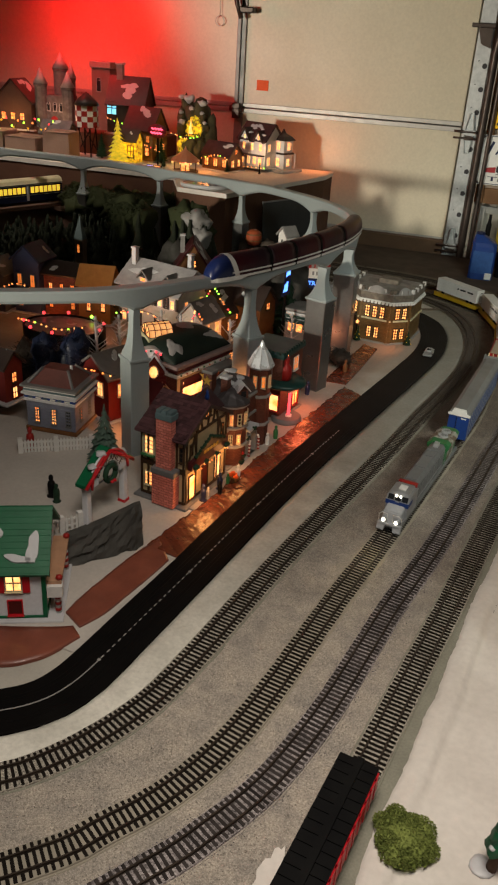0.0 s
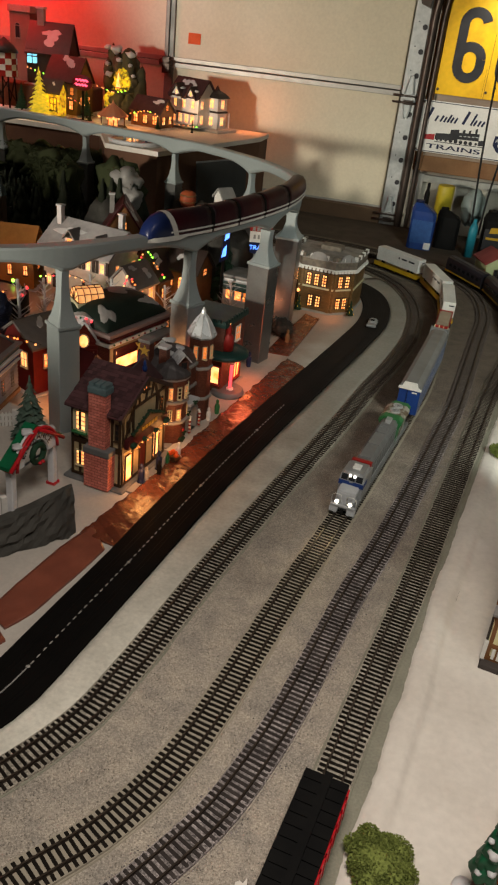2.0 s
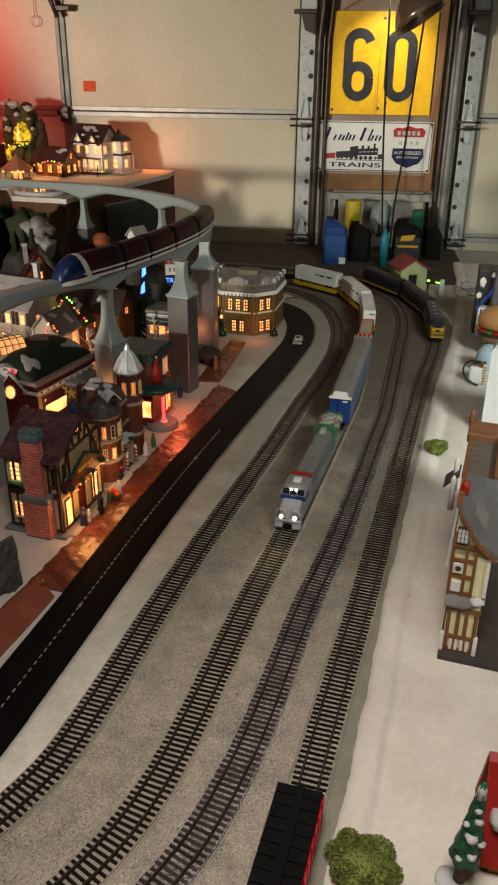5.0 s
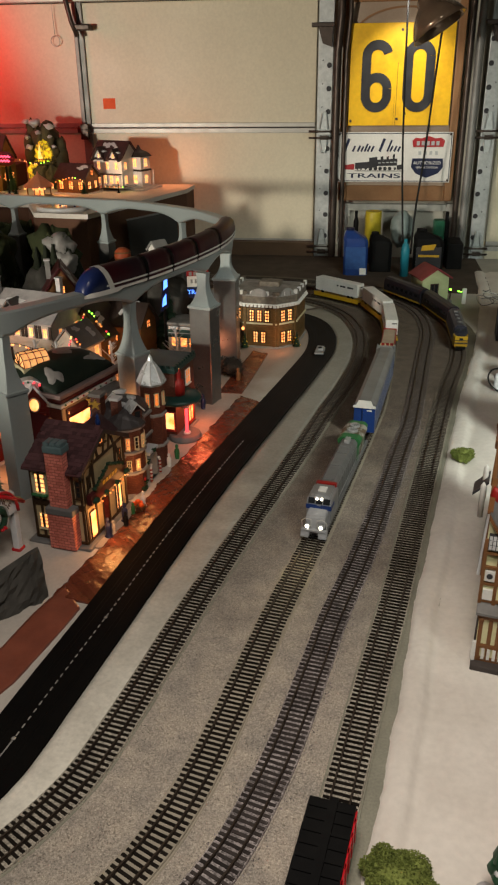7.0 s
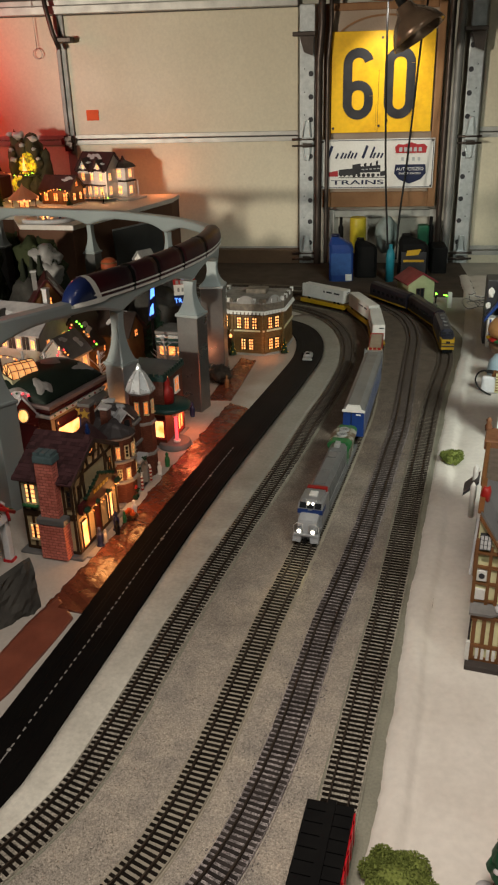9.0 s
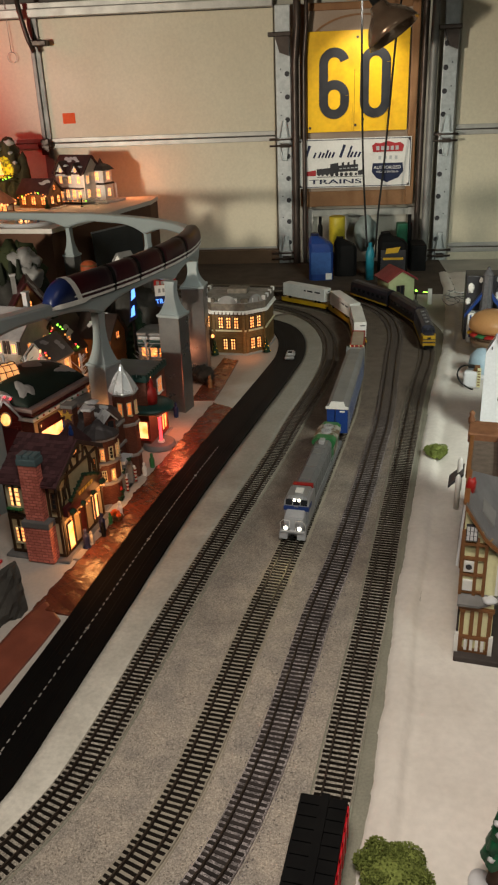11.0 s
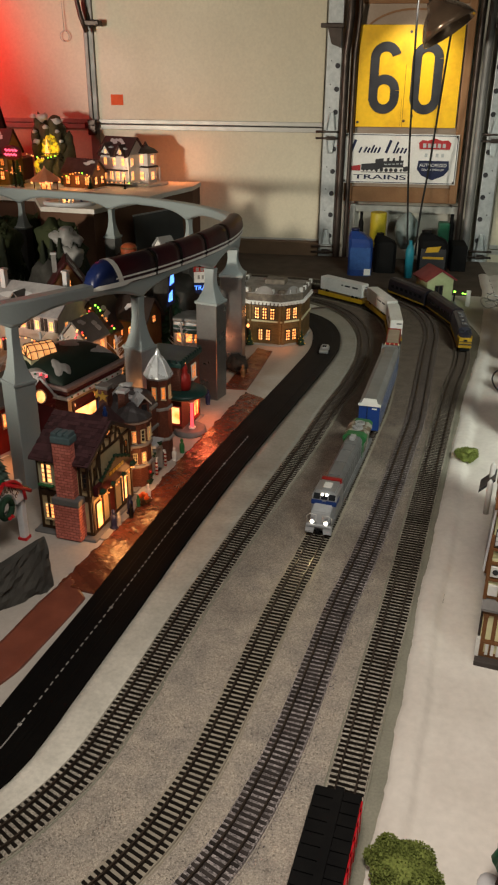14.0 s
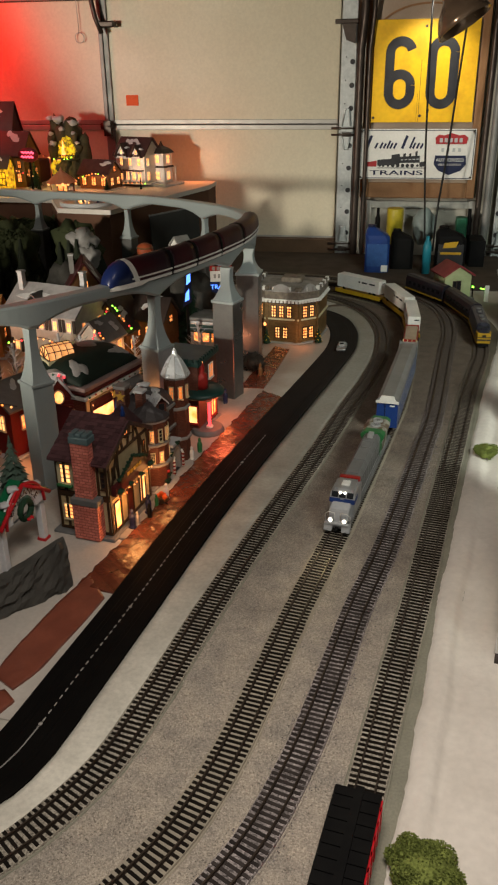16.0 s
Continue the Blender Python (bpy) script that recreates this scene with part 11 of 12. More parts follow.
window(shed, facing("E", 0.045, 0.045), 0.0, 0.04, 0.024, 0.030, 1, 1, NIGHT, TIMBER)
sp = thing("signal_post", "small white post with a green signal lamp", "signal", pose(0.876, 2.46, 0))
boxpart("post", (-0.008, 0.008, -0.006, 0.006, 0, 0.062), WHITE, sp, "", 0.002)
bm = bmesh.new()
lump(bm, (-0.050, 0.03, 0.048), 0.005, 0.005, 1, 1, 0.1)
rod(bm, (-0.024, 0.01, 0.048), (-0.010, 0.0, 0.048), 0.0022, 6)
part("lamp", bm, GLOWGREEN, sp, "green lamp")
bm = bmesh.new()
rod(bm, (-0.050, 0.03, 0), (-0.050, 0.03, 0.045), 0.003, 6)
part("lamp_stem", bm, BLACKCAR, sp)
rng = random.Random(3)
for k in range(5):
    w = thing("loose_wire", "thin grey wire lying in loops on the board", "wire", None, "loose wires")
    bm = bmesh.new()
    cx, cy = 0.95 + 0.03 * k, 2.42 + 0.05 * (k % 3)
    tube(bm, [(cx + (0.03 + 0.01 * k) * math.cos(a * 1.1 + k), cy + 0.05 * math.sin(a + k), 0.014 + 0.02 * abs(math.sin(a * 0.8 + k))) for a in (q * 0.35 for q in range(22))], 0.0016, 5)
    part("strand", bm, (GREYSTONE, WHITE, MIDGREY)[k % 3], w)

# ---- right bank ----


def foam_bush(x, y, z, r, h, label, n=260):
    """Clump of foam: a few soft masses covered with fine leaf tufts."""
    t = thing("bush", label, "bush", pose(x, y, z), "foam bushes")
    rng = random.Random(int(1000 * x))
    masses = [(0, 0, h * 0.35, r * 0.62, h * 0.5)]
    for k in range(9):
        a, q = k * 0.7 + rng.uniform(-0.2, 0.2), rng.uniform(0.45, 0.68)
        masses.append((q * r * math.cos(a), q * r * math.sin(a), h * rng.uniform(0.22, 0.45), r * rng.uniform(0.26, 0.40), h * rng.uniform(0.3, 0.5)))
    bm = bmesh.new()
    for k, (cx, cy, cz, mr, mh) in enumerate(masses):
        lump(bm, (cx, cy, cz), mr * 0.9, mh * 0.9, k + x * 10, 2, 0.35)
    for k in range(n):
        cx, cy, cz, mr, mh = masses[rng.randrange(len(masses))]
        u, a = rng.uniform(-0.25, 1), rng.uniform(0, 6.283)
        q = math.sqrt(max(0, 1 - u * u))
        nrm = Vector((q * math.cos(a), q * math.sin(a), u))
        c = Vector((cx + mr * nrm.x, cy + mr * nrm.y, max(0.002, cz + mh * nrm.z))) * rng.uniform(0.93, 1.04)
        for _ in range(3):
            d = (nrm + Vector((rng.uniform(-1, 1), rng.uniform(-1, 1), rng.uniform(-0.6, 1)))).normalized()
            s = d.cross(Vector((rng.uniform(-1, 1), rng.uniform(-1, 1), rng.uniform(-1, 1)))).normalized()
            ln, w = rng.uniform(0.0012, 0.0028), rng.uniform(0.0004, 0.0008)
            bm.faces.new([bm.verts.new(v) for v in (c - s * w, c + d * ln * 0.5 - s * w * 1.6, c + d * ln, c + d * ln * 0.5 + s * w * 1.6, c + s * w)])
    part("crown", bm, LEAF, t)
    bm = bmesh.new()
    lathe(bm, [(r * 0.12, 0), (r * 0.10, h * 0.4)], 8)
    part("stem", bm, BARK, t)


foam_bush(0.722, 1.045, 0.010, 0.030, 0.030, "small dark green foam bush on the snow", 1500)
foam_bush(0.532, -0.062, 0.006, 0.049, 0.030, "olive green foam bush beside the track", 5200)

# Half-timbered row house, one end towards the table's edge
row = thing("timbered_row_house", "cream half-timbered row house with grey roof slope", "toy house", pose(0.653, 0.312, 0.010, 0, 0, -12), "right-bank houses")
boxpart("base", (0.0, 0.092, 0.0, 0.29, -0.004, 0.009), mat("dark_brown_base", (0.062, 0.050, 0.046), (0.04, 0.033, 0.03), 0.7, scale=25), row, "dark brown base slab", 0.002)
boxpart("wall", (0.004, 0.052, 0.018, 0.44, 0.009, 0.098), PALEYEL, row)
boxpart("upper_wall", (0.000, 0.055, 0.030, 0.24, 0.098, 0.190), PALEYEL, row)
for u in (0.008, 0.022, 0.034, 0.048):
    boxpart("timber", (u - 0.003, u + 0.003, 0.0155, 0.020, 0.009, 0.090), BROWNT, row)
for z in (0.012, 0.036, 0.088):
    boxpart("timber", (0.002, 0.054, 0.0145, 0.020, z - 0.003, z + 0.003), BROWNT, row)
for k in range(4):
    boxpart("baluster", (0.0135 + k * 0.0082, 0.018 + k * 0.0082, 0.0130, 0.018, 0.014, 0.033), WHITE, row)
for u in (-0.001, 0.049):
    boxpart("corner_board", (u, u + 0.006, 0.0125, 0.019, 0.009, 0.042), WHITE, row, "white corner board")
for u in (0.008, 0.048):
    bm = bmesh.new()
    rod(bm, (u, 0.0135, 0.084), (u, 0.0165, 0.084), 0.0042, 10)
    part("bracket", bm, BROWNT, row)
bm = bmesh.new()
extrude_poly(bm, [(-0.001, 0.010, 0.094), (0.030, 0.010, 0.094), (0.057, 0.022, 0.098), (0.057, 0.034, 0.104), (-0.001, 0.034, 0.104)], (0, 0, 0.004))
part("porch_roof", bm, GREYROOF, row, "grey porch roof")
bm = bmesh.new()
lump(bm, (0.045, 0.024, 0.103), 0.012, 0.004, 6, 2, 0.4)
part("snow_patch", bm, SNOW, row)
for z in (0.110, 0.140, 0.168, 0.192):
    boxpart("timber", (-0.001, 0.034, 0.0265, 0.031, z - 0.0022, z + 0.0022), BROWNT, row)
for u in (0.001, 0.021, 0.034):
    boxpart("timber", (u - 0.0024, u + 0.0024, 0.0260, 0.031, 0.104, 0.215 - u * 0.6), BROWNT, row)
boxpart("corner_board", (0.051, 0.056, 0.0260, 0.032, 0.110, 0.184), WHITE, row, "white corner board")
boxpart("white_panel", (0.004, 0.018, 0.0250, 0.030, 0.146, 0.163), WHITE, row, "white plate with a dark disc")
boxpart("white_panel", (0.004, 0.018, 0.0252, 0.030, 0.113, 0.130), WHITE, row, "white plate")
bm = bmesh.new()
rod(bm, (0.011, 0.0242, 0.1545), (0.011, 0.0252, 0.1545), 0.0045, 14)
part("disc", bm, BLACKPAINT, row)
bm = bmesh.new()
extrude_poly(bm, [(0.000, 0.030, 0.176), (0.056, 0.030, 0.176), (0.056, 0.030, 0.184), (0.032, 0.030, 0.204), (0.001, 0.030, 0.252)], (0, 0.012, 0))
part("gable", bm, PALEYEL, row)
bm = bmesh.new()
for q0, q1 in (((0.000, 0.257), (0.032, 0.206)), ((0.032, 0.206), (0.062, 0.181))):
    extrude_poly(bm, [(q0[0], 0.022, q0[1]), (q1[0], 0.022, q1[1]), (q1[0], 0.022, q1[1] - 0.007), (q0[0], 0.022, q0[1] - 0.007)], (0, 0.008, 0))
part("verge_board", bm, BROWNT, row, "carved brown verge board")
for k in range(5):
    bm = bmesh.new()
    lump(bm, (0.026 + 0.006 * k, 0.0285, 0.208 - 0.006 * k + 0.006 * ((k + 1) % 2)), 0.0040, 0.004, k, 1, 0.4)
    part("carving", bm, mat("tan_carving", (0.42, 0.30, 0.16), (0.25, 0.15, 0.07), 0.6, scale=90), row)
bm = bmesh.new()
extrude_poly(bm, [(0.000, 0.026, 0.256), (0.032, 0.026, 0.205), (0.041, 0.222, 0.205), (0.000, 0.132, 0.256)], (0.0015, 0, 0.004))
extrude_poly(bm, [(0.032, 0.026, 0.205), (0.064, 0.026, 0.180), (0.066, 0.276, 0.180), (0.041, 0.222, 0.205)], (0.001, 0, 0.004))
part("roof", bm, mat("worn_grey_roof", (0.165, 0.16, 0.165), (0.115, 0.11, 0.115), 0.5, scale=22, bump=0.2, bscale=200), row, "plain grey flared roof slope")
bm = bmesh.new()
extrude_poly(bm, [(0.000, 0.030, 0.256), (-0.005, 0.030, 0.150), (-0.005, 0.150, 0.150), (0.000, 0.132, 0.256)], (-0.003, 0, 0.002))
part("roof", bm, SNOW, row, "snow-covered steep roof slope")
boxpart("ridge", (-0.004, 0.004, 0.028, 0.134, 0.255, 0.261), BROWNT, row, "brown ridge", 0.001)
bm = bmesh.new()
extrude_poly(bm, [(0.022, 0.060, 0.2265), (0.040, 0.060, 0.2035), (0.042, 0.105, 0.2035), (0.022, 0.105, 0.2265)], (0.002, 0, 0.0035))
part("roof_hatch", bm, GREYROOF, row, "pale flat hatch")
bm = bmesh.new()
bx(bm, 0.003, 0.020, 0.0255, 0.030, 0.198, 0.224)
lattice = part("window", bm, BLACKPAINT, row, "dark lattice window")
for i in range(3):
    for j in range(3):
        boxpart("pane", (0.0042 + 0.0052 * i, 0.0082 + 0.0052 * i, 0.0245, 0.026, 0.1998 + 0.0078 * j, 0.2062 + 0.0078 * j), SNOW, lattice)
for v, z1 in ((0.165, 0.235), (0.225, 0.238)):
    bm = bmesh.new()
    lathe(bm, [(0.0045, z1 - 0.062), (0.0045, z1 - 0.006), (0.0008, z1)], 10, c=(-0.017, v, 0))
    part("white_post", bm, WHITE, row, "white round post")
bm = bmesh.new()
extrude_poly(bm, [(-0.034, 0.20, 0.190), (-0.010, 0.20, 0.215), (-0.010, 0.24, 0.215), (-0.034, 0.24, 0.190)], (0, 0, 0.005))
part("dark_eave", bm, BLACKPAINT, row, "small black eave")
bm = bmesh.new()
lump(bm, (0.004, 0.075, 0.262), 0.007, 0.015, 2, 2, 0.45)
part("red_ornament", bm, RED, row)
boxpart("rear_wall", (-0.006, 0.050, 0.246, 0.47, 0.009, 0.188), BROWNT, row)
boxpart("flat_roof", (-0.002, 0.046, 0.250, 0.40, 0.188, 0.192), mat("brown_tile", (0.14, 0.11, 0.09), (0.09, 0.07, 0.055), 0.6, scale=90), row, "brown tiled flat roof")
for u in (-0.004, 0.048):
    boxpart("parapet", (u - 0.004, u + 0.004, 0.246, 0.40, 0.188, 0.204), BROWNT, row, "brown parapet", 0.002)
boxpart("terrace_block", (-0.012, 0.042, 0.40, 0.465, 0.186, 0.206), mat("rust_tile", (0.22, 0.10, 0.05), (0.14, 0.06, 0.03), 0.5, scale=80), row, "rust-brown tiled block", 0.003)
bm = bmesh.new()
lathe(bm, [(0.006, 0.20), (0.007, 0.21), (0.004, 0.216), (0.006, 0.222), (0.001, 0.228)], 10, c=(-0.008, 0.462, 0))
part("finial", bm, MATS["rust_tile"], row)
for k in range(3):
    fir("fir_tree", 0.805 + 0.022 * k, 0.59 + 0.08 * k, 0.010, 0.06, 0.014, PINE, "small dark fir behind the row house")
figure(0.797, 0.60, 0.010, 0.045, RED, "small red figurine behind the row house")

church = thing("white_chapel", "plain white chapel front with steep gable", "toy house", pose(0.837, 1.15, 0.010, 0, 0, -14), "right-bank houses")
bm = bmesh.new()
extrude_poly(bm, [(0, 0, 0), (0.17, 0, 0), (0.17, 0, 0.205), (0.052, 0, 0.212), (0.026, 0, 0.252), (0.019, 0, 0.252), (0, 0, 0.216)], (0, 0.045, 0))
part("wall", bm, BRIGHTWHITE, church)
bm = bmesh.new()
extrude_poly(bm, [(0.026, -0.008, 0.256), (0.032, -0.008, 0.256), (0.050, -0.008, 0.213), (0.042, -0.008, 0.213)], (0, 0.055, 0))
part("roof_edge", bm, PINE, church, "dark green roof edge")
for x, z in ((0.030, 0.195), (0.036, 0.190), (0.012, 0.225), (0.036, 0.150), (0.036, 0.100)):
    boxpart("mark", (x, x + 0.003, -0.0015, 0, z, z + 0.007), BLACKPAINT, church, "small dark mark")
bm = bmesh.new()
lump(bm, (0.060, -0.003, 0.190), 0.016, 0.02, 6, 2, 0.3)
part("snow_wreath", bm, SNOW, church)

burger = thing("burger_stand", "giant hamburger with coloured filling on a stand", "stand", pose(0.975, 1.75, 0.010, 0, 0, -10), "right-bank houses")
bm = bmesh.new()
lathe(bm, [(0.045, 0.0), (0.042, 0.035), (0.05, 0.040)], 24)
part("stand", bm, WHITE, burger)
bm = bmesh.new()
lathe(bm, [(0.040, 0.037), (0.056, 0.044), (0.064, 0.058), (0.065, 0.068), (0.05, 0.072)], 32)
part("bottom_bun", bm, mat("toasted_bun", (0.20, 0.13, 0.08), (0.14, 0.09, 0.055), 0.5, scale=25), burger, "grey-brown lower bun")
bm = bmesh.new()
lathe(bm, [(0.05, 0.070), (0.066, 0.073), (0.067, 0.080), (0.05, 0.083)], 32)
part("patty", bm, mat("patty_brown", (0.10, 0.055, 0.03), None, 0.6), burger)
for a, m in ((190, YELLOWP), (214, RED), (238, GREEN), (262, RED), (290, RED), (320, GREEN), (350, RED)):
    bm = bmesh.new()
    lump(bm, (0.058 * math.cos(radians(a)), 0.058 * math.sin(radians(a)), 0.086), 0.019, 0.006, a, 2, 0.3)
    part("filling", bm, m, burger)
bm = bmesh.new()
lathe(bm, [(0.052, 0.090), (0.066, 0.095), (0.071, 0.106), (0.069, 0.122), (0.056, 0.140), (0.034, 0.152), (0.012, 0.156), (0.001, 0.1565)], 36)
part("top_bun", bm, BUN, burger, "golden domed bun")
ice = thing("pale_blue_hut", "pale blue rounded hut with a white snow base", "toy house", pose(0.920, 1.60, 0.010))
bm = bmesh.new()
lathe(bm, [(0.034, 0), (0.036, 0.035), (0.032, 0.062), (0.016, 0.080), (0.001, 0.084)], 24)
part("hut", bm, mat("pale_blue", (0.32, 0.45, 0.56), (0.40, 0.52, 0.60), 0.4), ice)
bm = bmesh.new()
lathe(bm, [(0.043, 0), (0.042, 0.010), (0.034, 0.014)], 24)
part("snow_base", bm, SNOW, ice)
vent = thing("plug_box", "small white plug box with a black cable loop", "plug box", pose(0.878, 1.50, 0.010, 0, 0, -14))
bm = bmesh.new()
rbx(bm, -0.024, 0.022, -0.012, 0.016, 0.0, 0.050, 0.008, None, 3)
part("box", bm, BRIGHTWHITE, vent)
boxpart("prong_plate", (0.014, 0.024, -0.0145, -0.010, 0.006, 0.062), PALEYEL, vent, "ribbed cream plate")
for k in range(6):
    boxpart("rib", (0.0155, 0.0225, -0.0158, -0.0145, 0.012 + 0.008 * k, 0.015 + 0.008 * k), BROWNT, vent)
boxpart("brown_plug", (0.002, 0.020, -0.008, 0.006, 0.050, 0.066), BROWNT, vent, "brown plug", 0.002)
bm = bmesh.new()
tube(bm, spline([(0.004, -0.010, 0.062), (-0.018, -0.012, 0.068), (-0.034, -0.014, 0.060), (-0.040, -0.016, 0.040), (-0.028, -0.020, 0.018), (-0.004, -0.022, 0.004), (0.01, -0.022, 0.002)], 0.004), 0.0024, 7)
part("cable", bm, CABLE, vent)
boxpart("cable_plug", (-0.012, 0.006, -0.013, -0.007, 0.060, 0.071), CABLE, vent, "black cable plug", 0.002)
spot = thing("spotted_house", "black and white spotted house with a grey steeple", "toy house", pose(1.00, 1.95, 0.010, 0, 0, -6), "right-bank houses")
boxpart("wall", (-0.075, 0.10, 0.0, 0.09, 0, 0.215), BLACKPAINT, spot, "", 0.003)
for x, z, r in ((-0.060, 0.175, 0.011), (0.045, 0.185, 0.020), (0.030, 0.150, 0.012), (-0.068, 0.130, 0.008), (-0.030, 0.20, 0.006), (0.08, 0.14, 0.014), (0.028, 0.205, 0.008)):
    bm = bmesh.new()
    lump(bm, (x, 0.0, z), r, r * 1.5, x * 77, 2, 0.6)
    bmesh.ops.scale(bm, vec=(1, 0.03, 1), verts=bm.verts)
    part("white_spot", bm, WHITE, spot, "white spot")
bm = bmesh.new()
lathe(bm, [(0.024, 0.0), (0.022, 0.10), (0.017, 0.17), (0.015, 0.225), (0.017, 0.227), (0.009, 0.240), (0.006, 0.243), (0.006, 0.249), (0.001, 0.253)], 8, c=(-0.012, -0.035, 0), smooth=False)
steeple = part("steeple", bm, mat("slate_steeple", (0.11, 0.11, 0.12), (0.065, 0.065, 0.07), 0.6, scale=120), spot, "grey shingled steeple")
for k in range(9):
    bm = bmesh.new()
    z = 0.06 + 0.019 * k
    r = 0.0225 - 0.0085 * k / 9
    lathe(bm, [(r * 1.0, z), (r * 1.09, z - 0.003), (r * 0.98, z + 0.008)], 8, c=(-0.012, -0.035, 0), smooth=False)
    part("shingle_course", bm, MATS["slate_steeple"], steeple)
for s_ in (-1, 1):
    bm = bmesh.new()
    extrude_poly(bm, [(-0.012 + s_ * 0.016, -0.040, 0.150), (-0.012 + s_ * 0.066, -0.040, 0.085), (-0.012 + s_ * 0.066, -0.040, 0.097), (-0.012 + s_ * 0.016, -0.040, 0.168)], (0, 0.02, 0))
    part("blue_gable", bm, BLUE, spot, "blue gable board")
boxpart("front", (-0.066, 0.050, -0.034, 0.0, 0, 0.10), WHITE, spot)
for x in (-0.060, -0.044):
    boxpart("blue_pilaster", (x, x + 0.005, -0.036, -0.034, 0.02, 0.095), BLUE, spot)

# Leaning ceramic tree and the red house beside it
xt = thing("christmas_tree", "glossy green ceramic tree dabbed with white snow", "fir tree", pose(0.641, -0.060, 0.010, 0, 3, 0), "right-bank trees")
bm = bmesh.new()
lathe(bm, [(0.0075, -0.002), (0.006, 0.02), (0.005, 0.05)], 9)
part("trunk", bm, BARK, xt)
bm = bmesh.new()
rng = random.Random(17)
for k in range(6):
    z0, r0 = 0.040 + 0.0178 * k, 0.0150 * (1 - k / 7.0) + 0.002
    n = 24
    low = [bm.verts.new(((r0 * (1.0 + 0.13 * math.sin(5 * a + k * 1.7) + rng.uniform(-0.08, 0.08))) * math.cos(a), (r0 * (1.0 + 0.13 * math.sin(5 * a + k * 1.7))) * math.sin(a), z0 + 0.0025 * math.sin(7 * a + k))) for a in (2 * math.pi * q / n for q in range(n))]
    mid_ = [bm.verts.new((v.co.x * 0.78, v.co.y * 0.78, z0 + 0.014)) for v in low]
    top_ = [bm.verts.new((v.co.x * 0.40, v.co.y * 0.40, z0 + 0.027)) for v in low]
    for a, b in ((low, mid_), (mid_, top_)):
        for i in range(n):
            bm.faces.new([a[i], a[(i + 1) % n], b[(i + 1) % n], b[i]]).smooth = True
    bm.faces.new(low[::-1]), bm.faces.new(top_)
part("crown", bm, XMASGREEN, xt)
bm = bmesh.new()
lathe(bm, [(0.0062, 0.136), (0.005, 0.148), (0.001, 0.156)], 10)
part("snow_dab", bm, SNOW, xt, "white painted snow tip")
for z, a, r in ((0.060, -80, 0.0055), (0.085, -100, 0.007), (0.108, -75, 0.005), (0.122, -95, 0.004), (0.072, -30, 0.005), (0.052, -130, 0.004), (0.098, -150, 0.004)):
    rr = 0.0150 * (1 - (z - 0.04) / 0.12) + 0.002
    bm = bmesh.new()
    lump(bm, (rr * math.cos(radians(a)), rr * math.sin(radians(a)), z), r, r * 0.65, z * 70, 2, 0.4)
    part("snow_dab", bm, SNOW, xt, "white painted snow dab")
bm = bmesh.new()
lump(bm, (0.630, -0.060, 0.0115), 0.017, 0.003, 9, 2, 0.3)
tagged(part("snow_disc", bm, SNOW), "small white snow base under the ceramic tree", "snow base")
redb = thing("red_toy_house", "red and yellow toy house with white snow", "toy house", pose(0.668, -0.042, 0.004, 0, 0, -5), "right-bank houses")
boxpart("wall", (0.0, 0.11, 0.0, 0.08, 0, 0.032), YELLOWP, redb)
for k in range(2):
    boxpart("window", (0.008 + 0.045 * k, 0.034 + 0.045 * k, -0.002, 0, 0.006, 0.026), mat("orange_pane", (0.62, 0.20, 0.03), None, 0.3), redb, "orange window")
bm = bmesh.new()
extrude_poly(bm, [(-0.004, -0.012, 0.026), (0.115, -0.012, 0.026), (0.115, 0.050, 0.122), (-0.002, 0.050, 0.122)], (0, 0.006, 0.004))
part("roof", bm, RED, redb, "bright red roof")
bm = bmesh.new()
extrude_poly(bm, [(-0.004, 0.088, 0.026), (0.115, 0.088, 0.026), (0.115, 0.056, 0.124), (-0.002, 0.056, 0.124)], (0, 0.005, 0.003))
part("roof", bm, RED, redb, "bright red roof")
bm = bmesh.new()
lump(bm, (0.020, 0.014, 0.074), 0.018, 0.012, 3, 2, 0.4)
part("snow_patch", bm, SNOW, redb)

# Added sheet: the board's brown end with its shade put into the colour
back = boxpart("back_cloth", (-0.30, 1.02, 2.62, 3.29, 0.0005, 0.003), mat("dark_cloth", (0.085, 0.062, 0.046), (0.05, 0.037, 0.028), 0.9, scale=12), None)
tagged(back, "brown cloth on the board behind the tracks", "cloth", "", "structure")
# Brown band along the foot of the door
foot_band = boxpart("baseboard", (-0.33, 0.24, 3.30, 3.345, -0.05, 0.065), mat("brown_board", (0.13, 0.075, 0.04), (0.09, 0.05, 0.03), 0.6, scale=15), None)
tagged(foot_band, "brown timber strip along the foot of the door", "board", "", "structure")



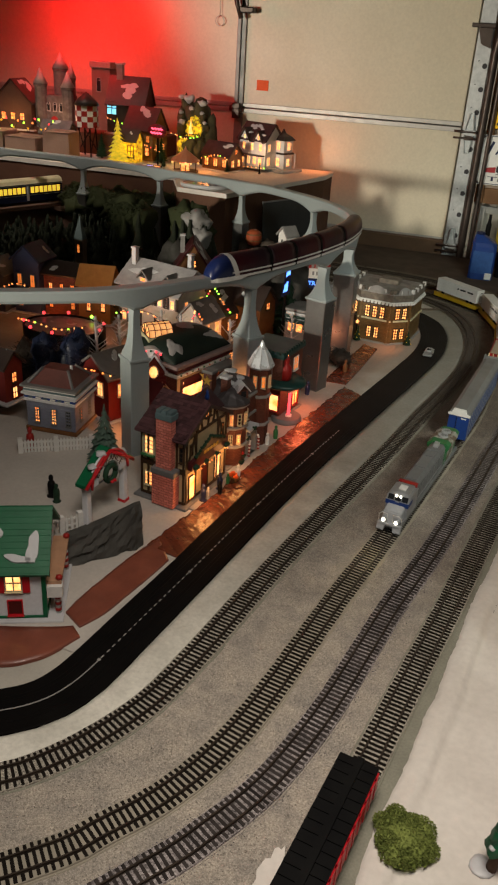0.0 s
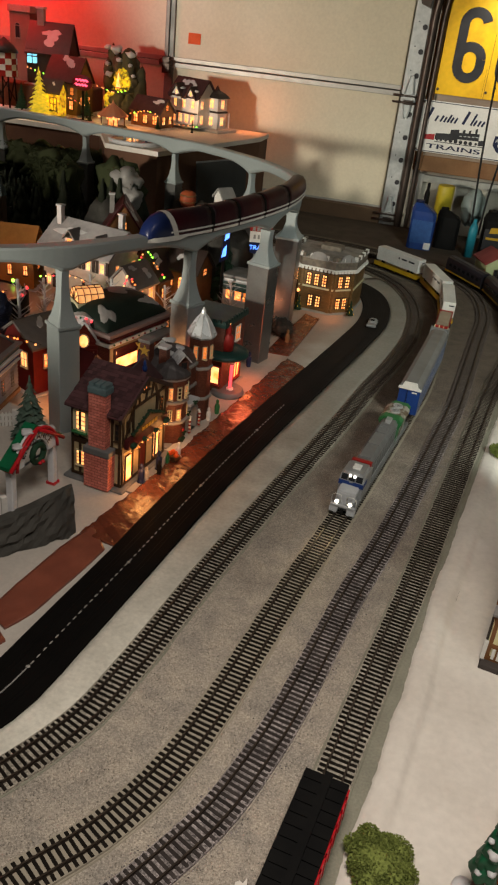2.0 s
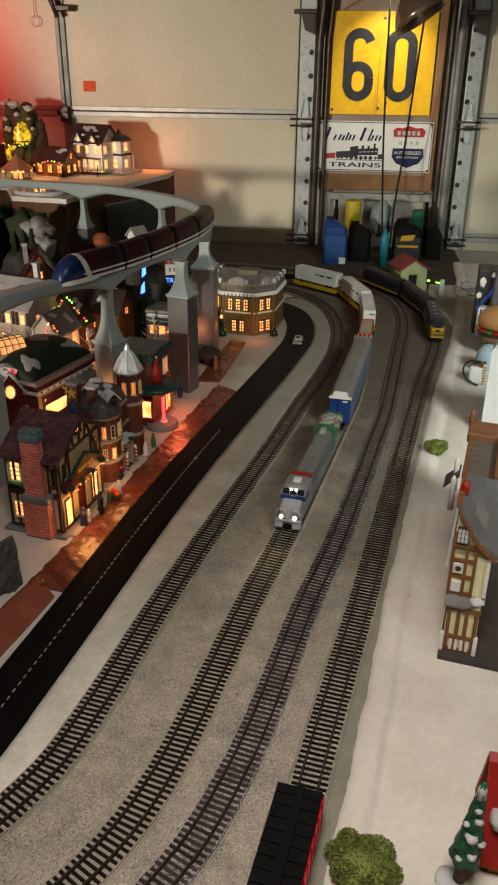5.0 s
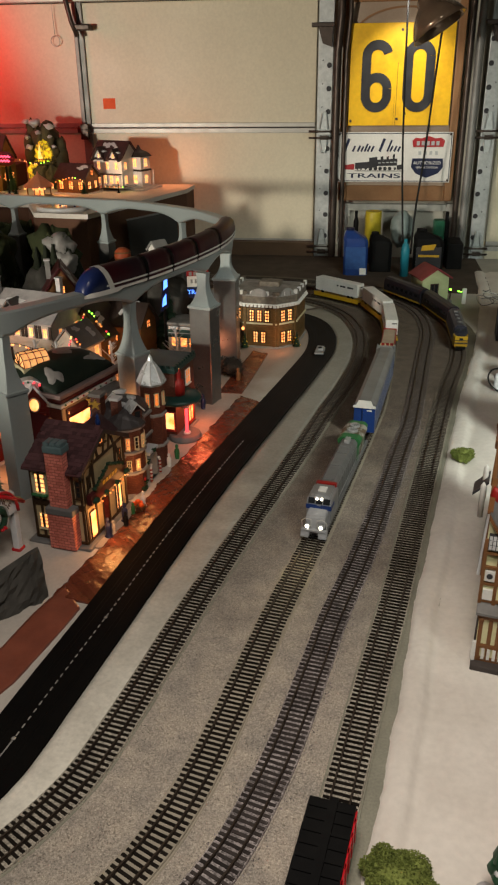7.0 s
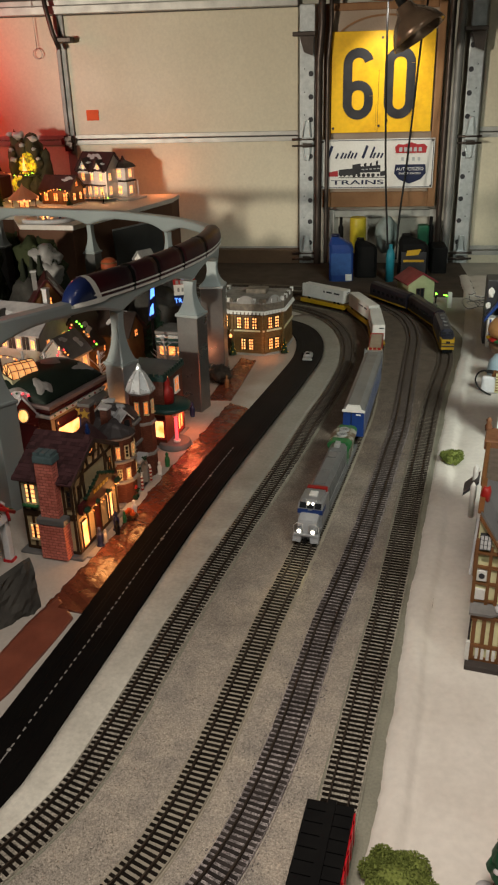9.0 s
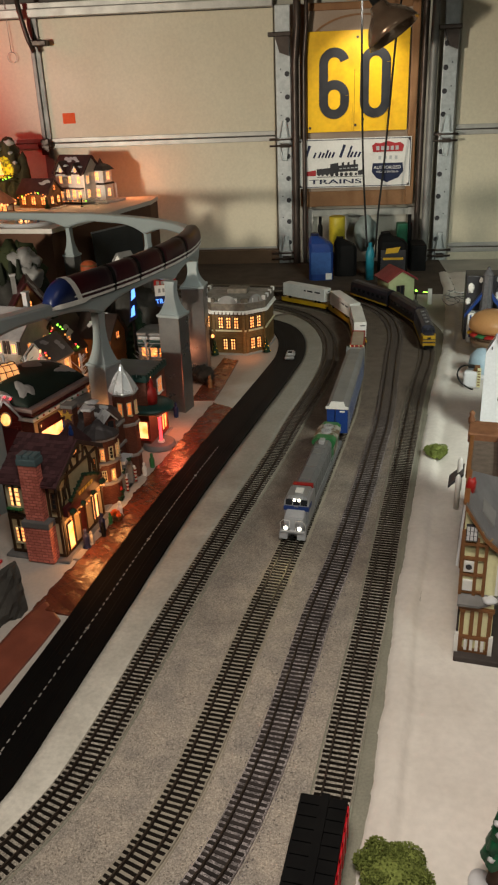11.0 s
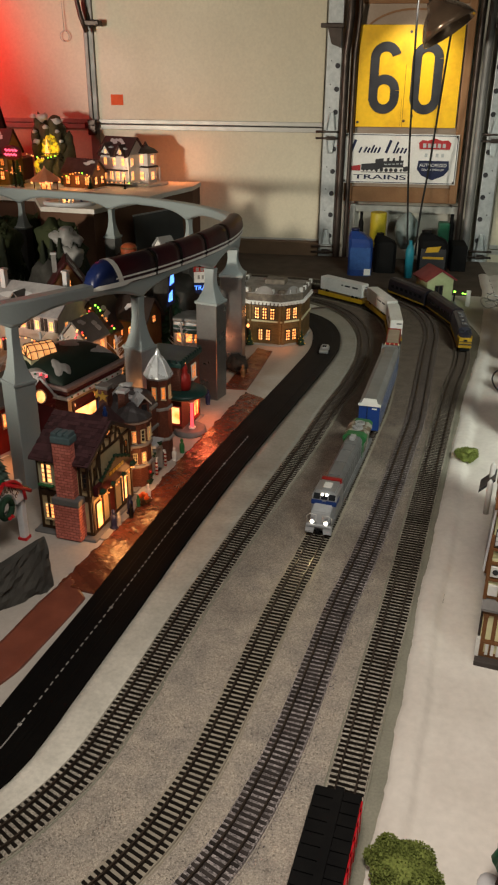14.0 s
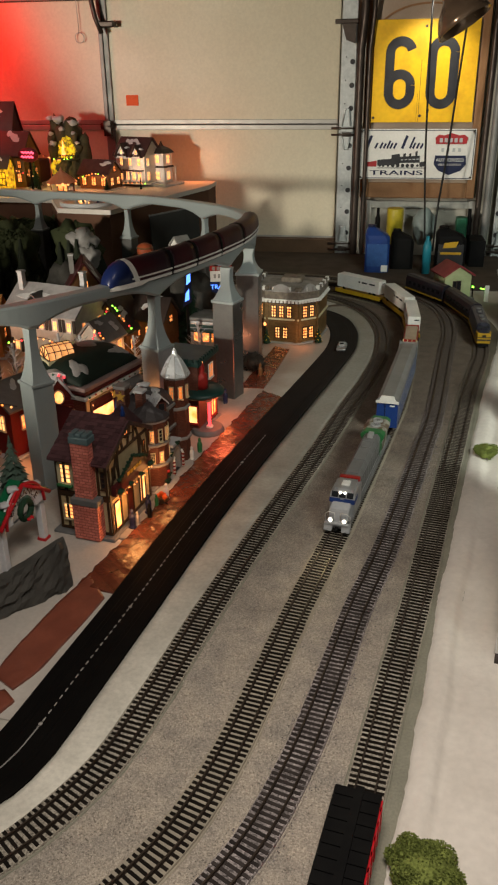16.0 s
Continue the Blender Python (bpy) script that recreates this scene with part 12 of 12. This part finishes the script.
def loose_stones(name, label, a, b, count, material, keep_off, size, seed):
    """Small angular stones strewn between two curves, clear of the tracks given."""
    rng = np.random.default_rng(seed)
    A, B = np.array([tuple(p) for p in a]), np.array([tuple(p) for p in b])
    k, f = rng.integers(0, len(A), count), rng.random(count)[:, None]
    P = A[k] * (1 - f) + B[k] * f
    P[:, :2] += rng.normal(0, 0.004, (count, 2))
    for path, gap in keep_off:
        Q = np.array([tuple(p)[:2] for p in path])
        P = P[np.sqrt(((P[:, None, :2] - Q[None]) ** 2).sum(2)).min(1) > gap]
    n = len(P)
    octa = np.array([(1, 0, 0), (-1, 0, 0), (0, 1, 0), (0, -1, 0), (0, 0, 1), (0, 0, -0.6)], float)
    V = octa[None] * rng.uniform(size * 0.5, size * 1.4, (n, 1, 3)) + rng.normal(0, size * 0.16, (n, 6, 3))
    t = rng.uniform(0, 6.283, n)
    c, d = np.cos(t)[:, None], np.sin(t)[:, None]
    V = np.stack([V[..., 0] * c - V[..., 1] * d, V[..., 0] * d + V[..., 1] * c, V[..., 2]], 2)
    V += P[:, None, :] * (1, 1, 0) + np.array((0, 0, 0.0044))
    F = np.array([(0, 2, 4), (2, 1, 4), (1, 3, 4), (3, 0, 4), (2, 0, 5), (1, 2, 5), (3, 1, 5), (0, 3, 5)])
    me = bpy.data.meshes.new(name)
    me.from_pydata(V.reshape(-1, 3).tolist(), [], (F[None] + 6 * np.arange(n)[:, None, None]).reshape(-1, 3).tolist())
    me.materials.append(material)
    return tagged(new(name, me), label, "gravel", "", "stuff")


near = lambda path: [p for p in path if -0.40 < p.y < 1.45]
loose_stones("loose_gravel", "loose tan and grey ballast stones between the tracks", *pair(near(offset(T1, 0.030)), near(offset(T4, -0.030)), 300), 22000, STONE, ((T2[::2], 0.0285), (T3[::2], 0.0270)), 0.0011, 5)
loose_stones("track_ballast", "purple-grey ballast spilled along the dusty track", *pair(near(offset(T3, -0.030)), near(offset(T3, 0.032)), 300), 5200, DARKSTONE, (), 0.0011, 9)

build_tracks()
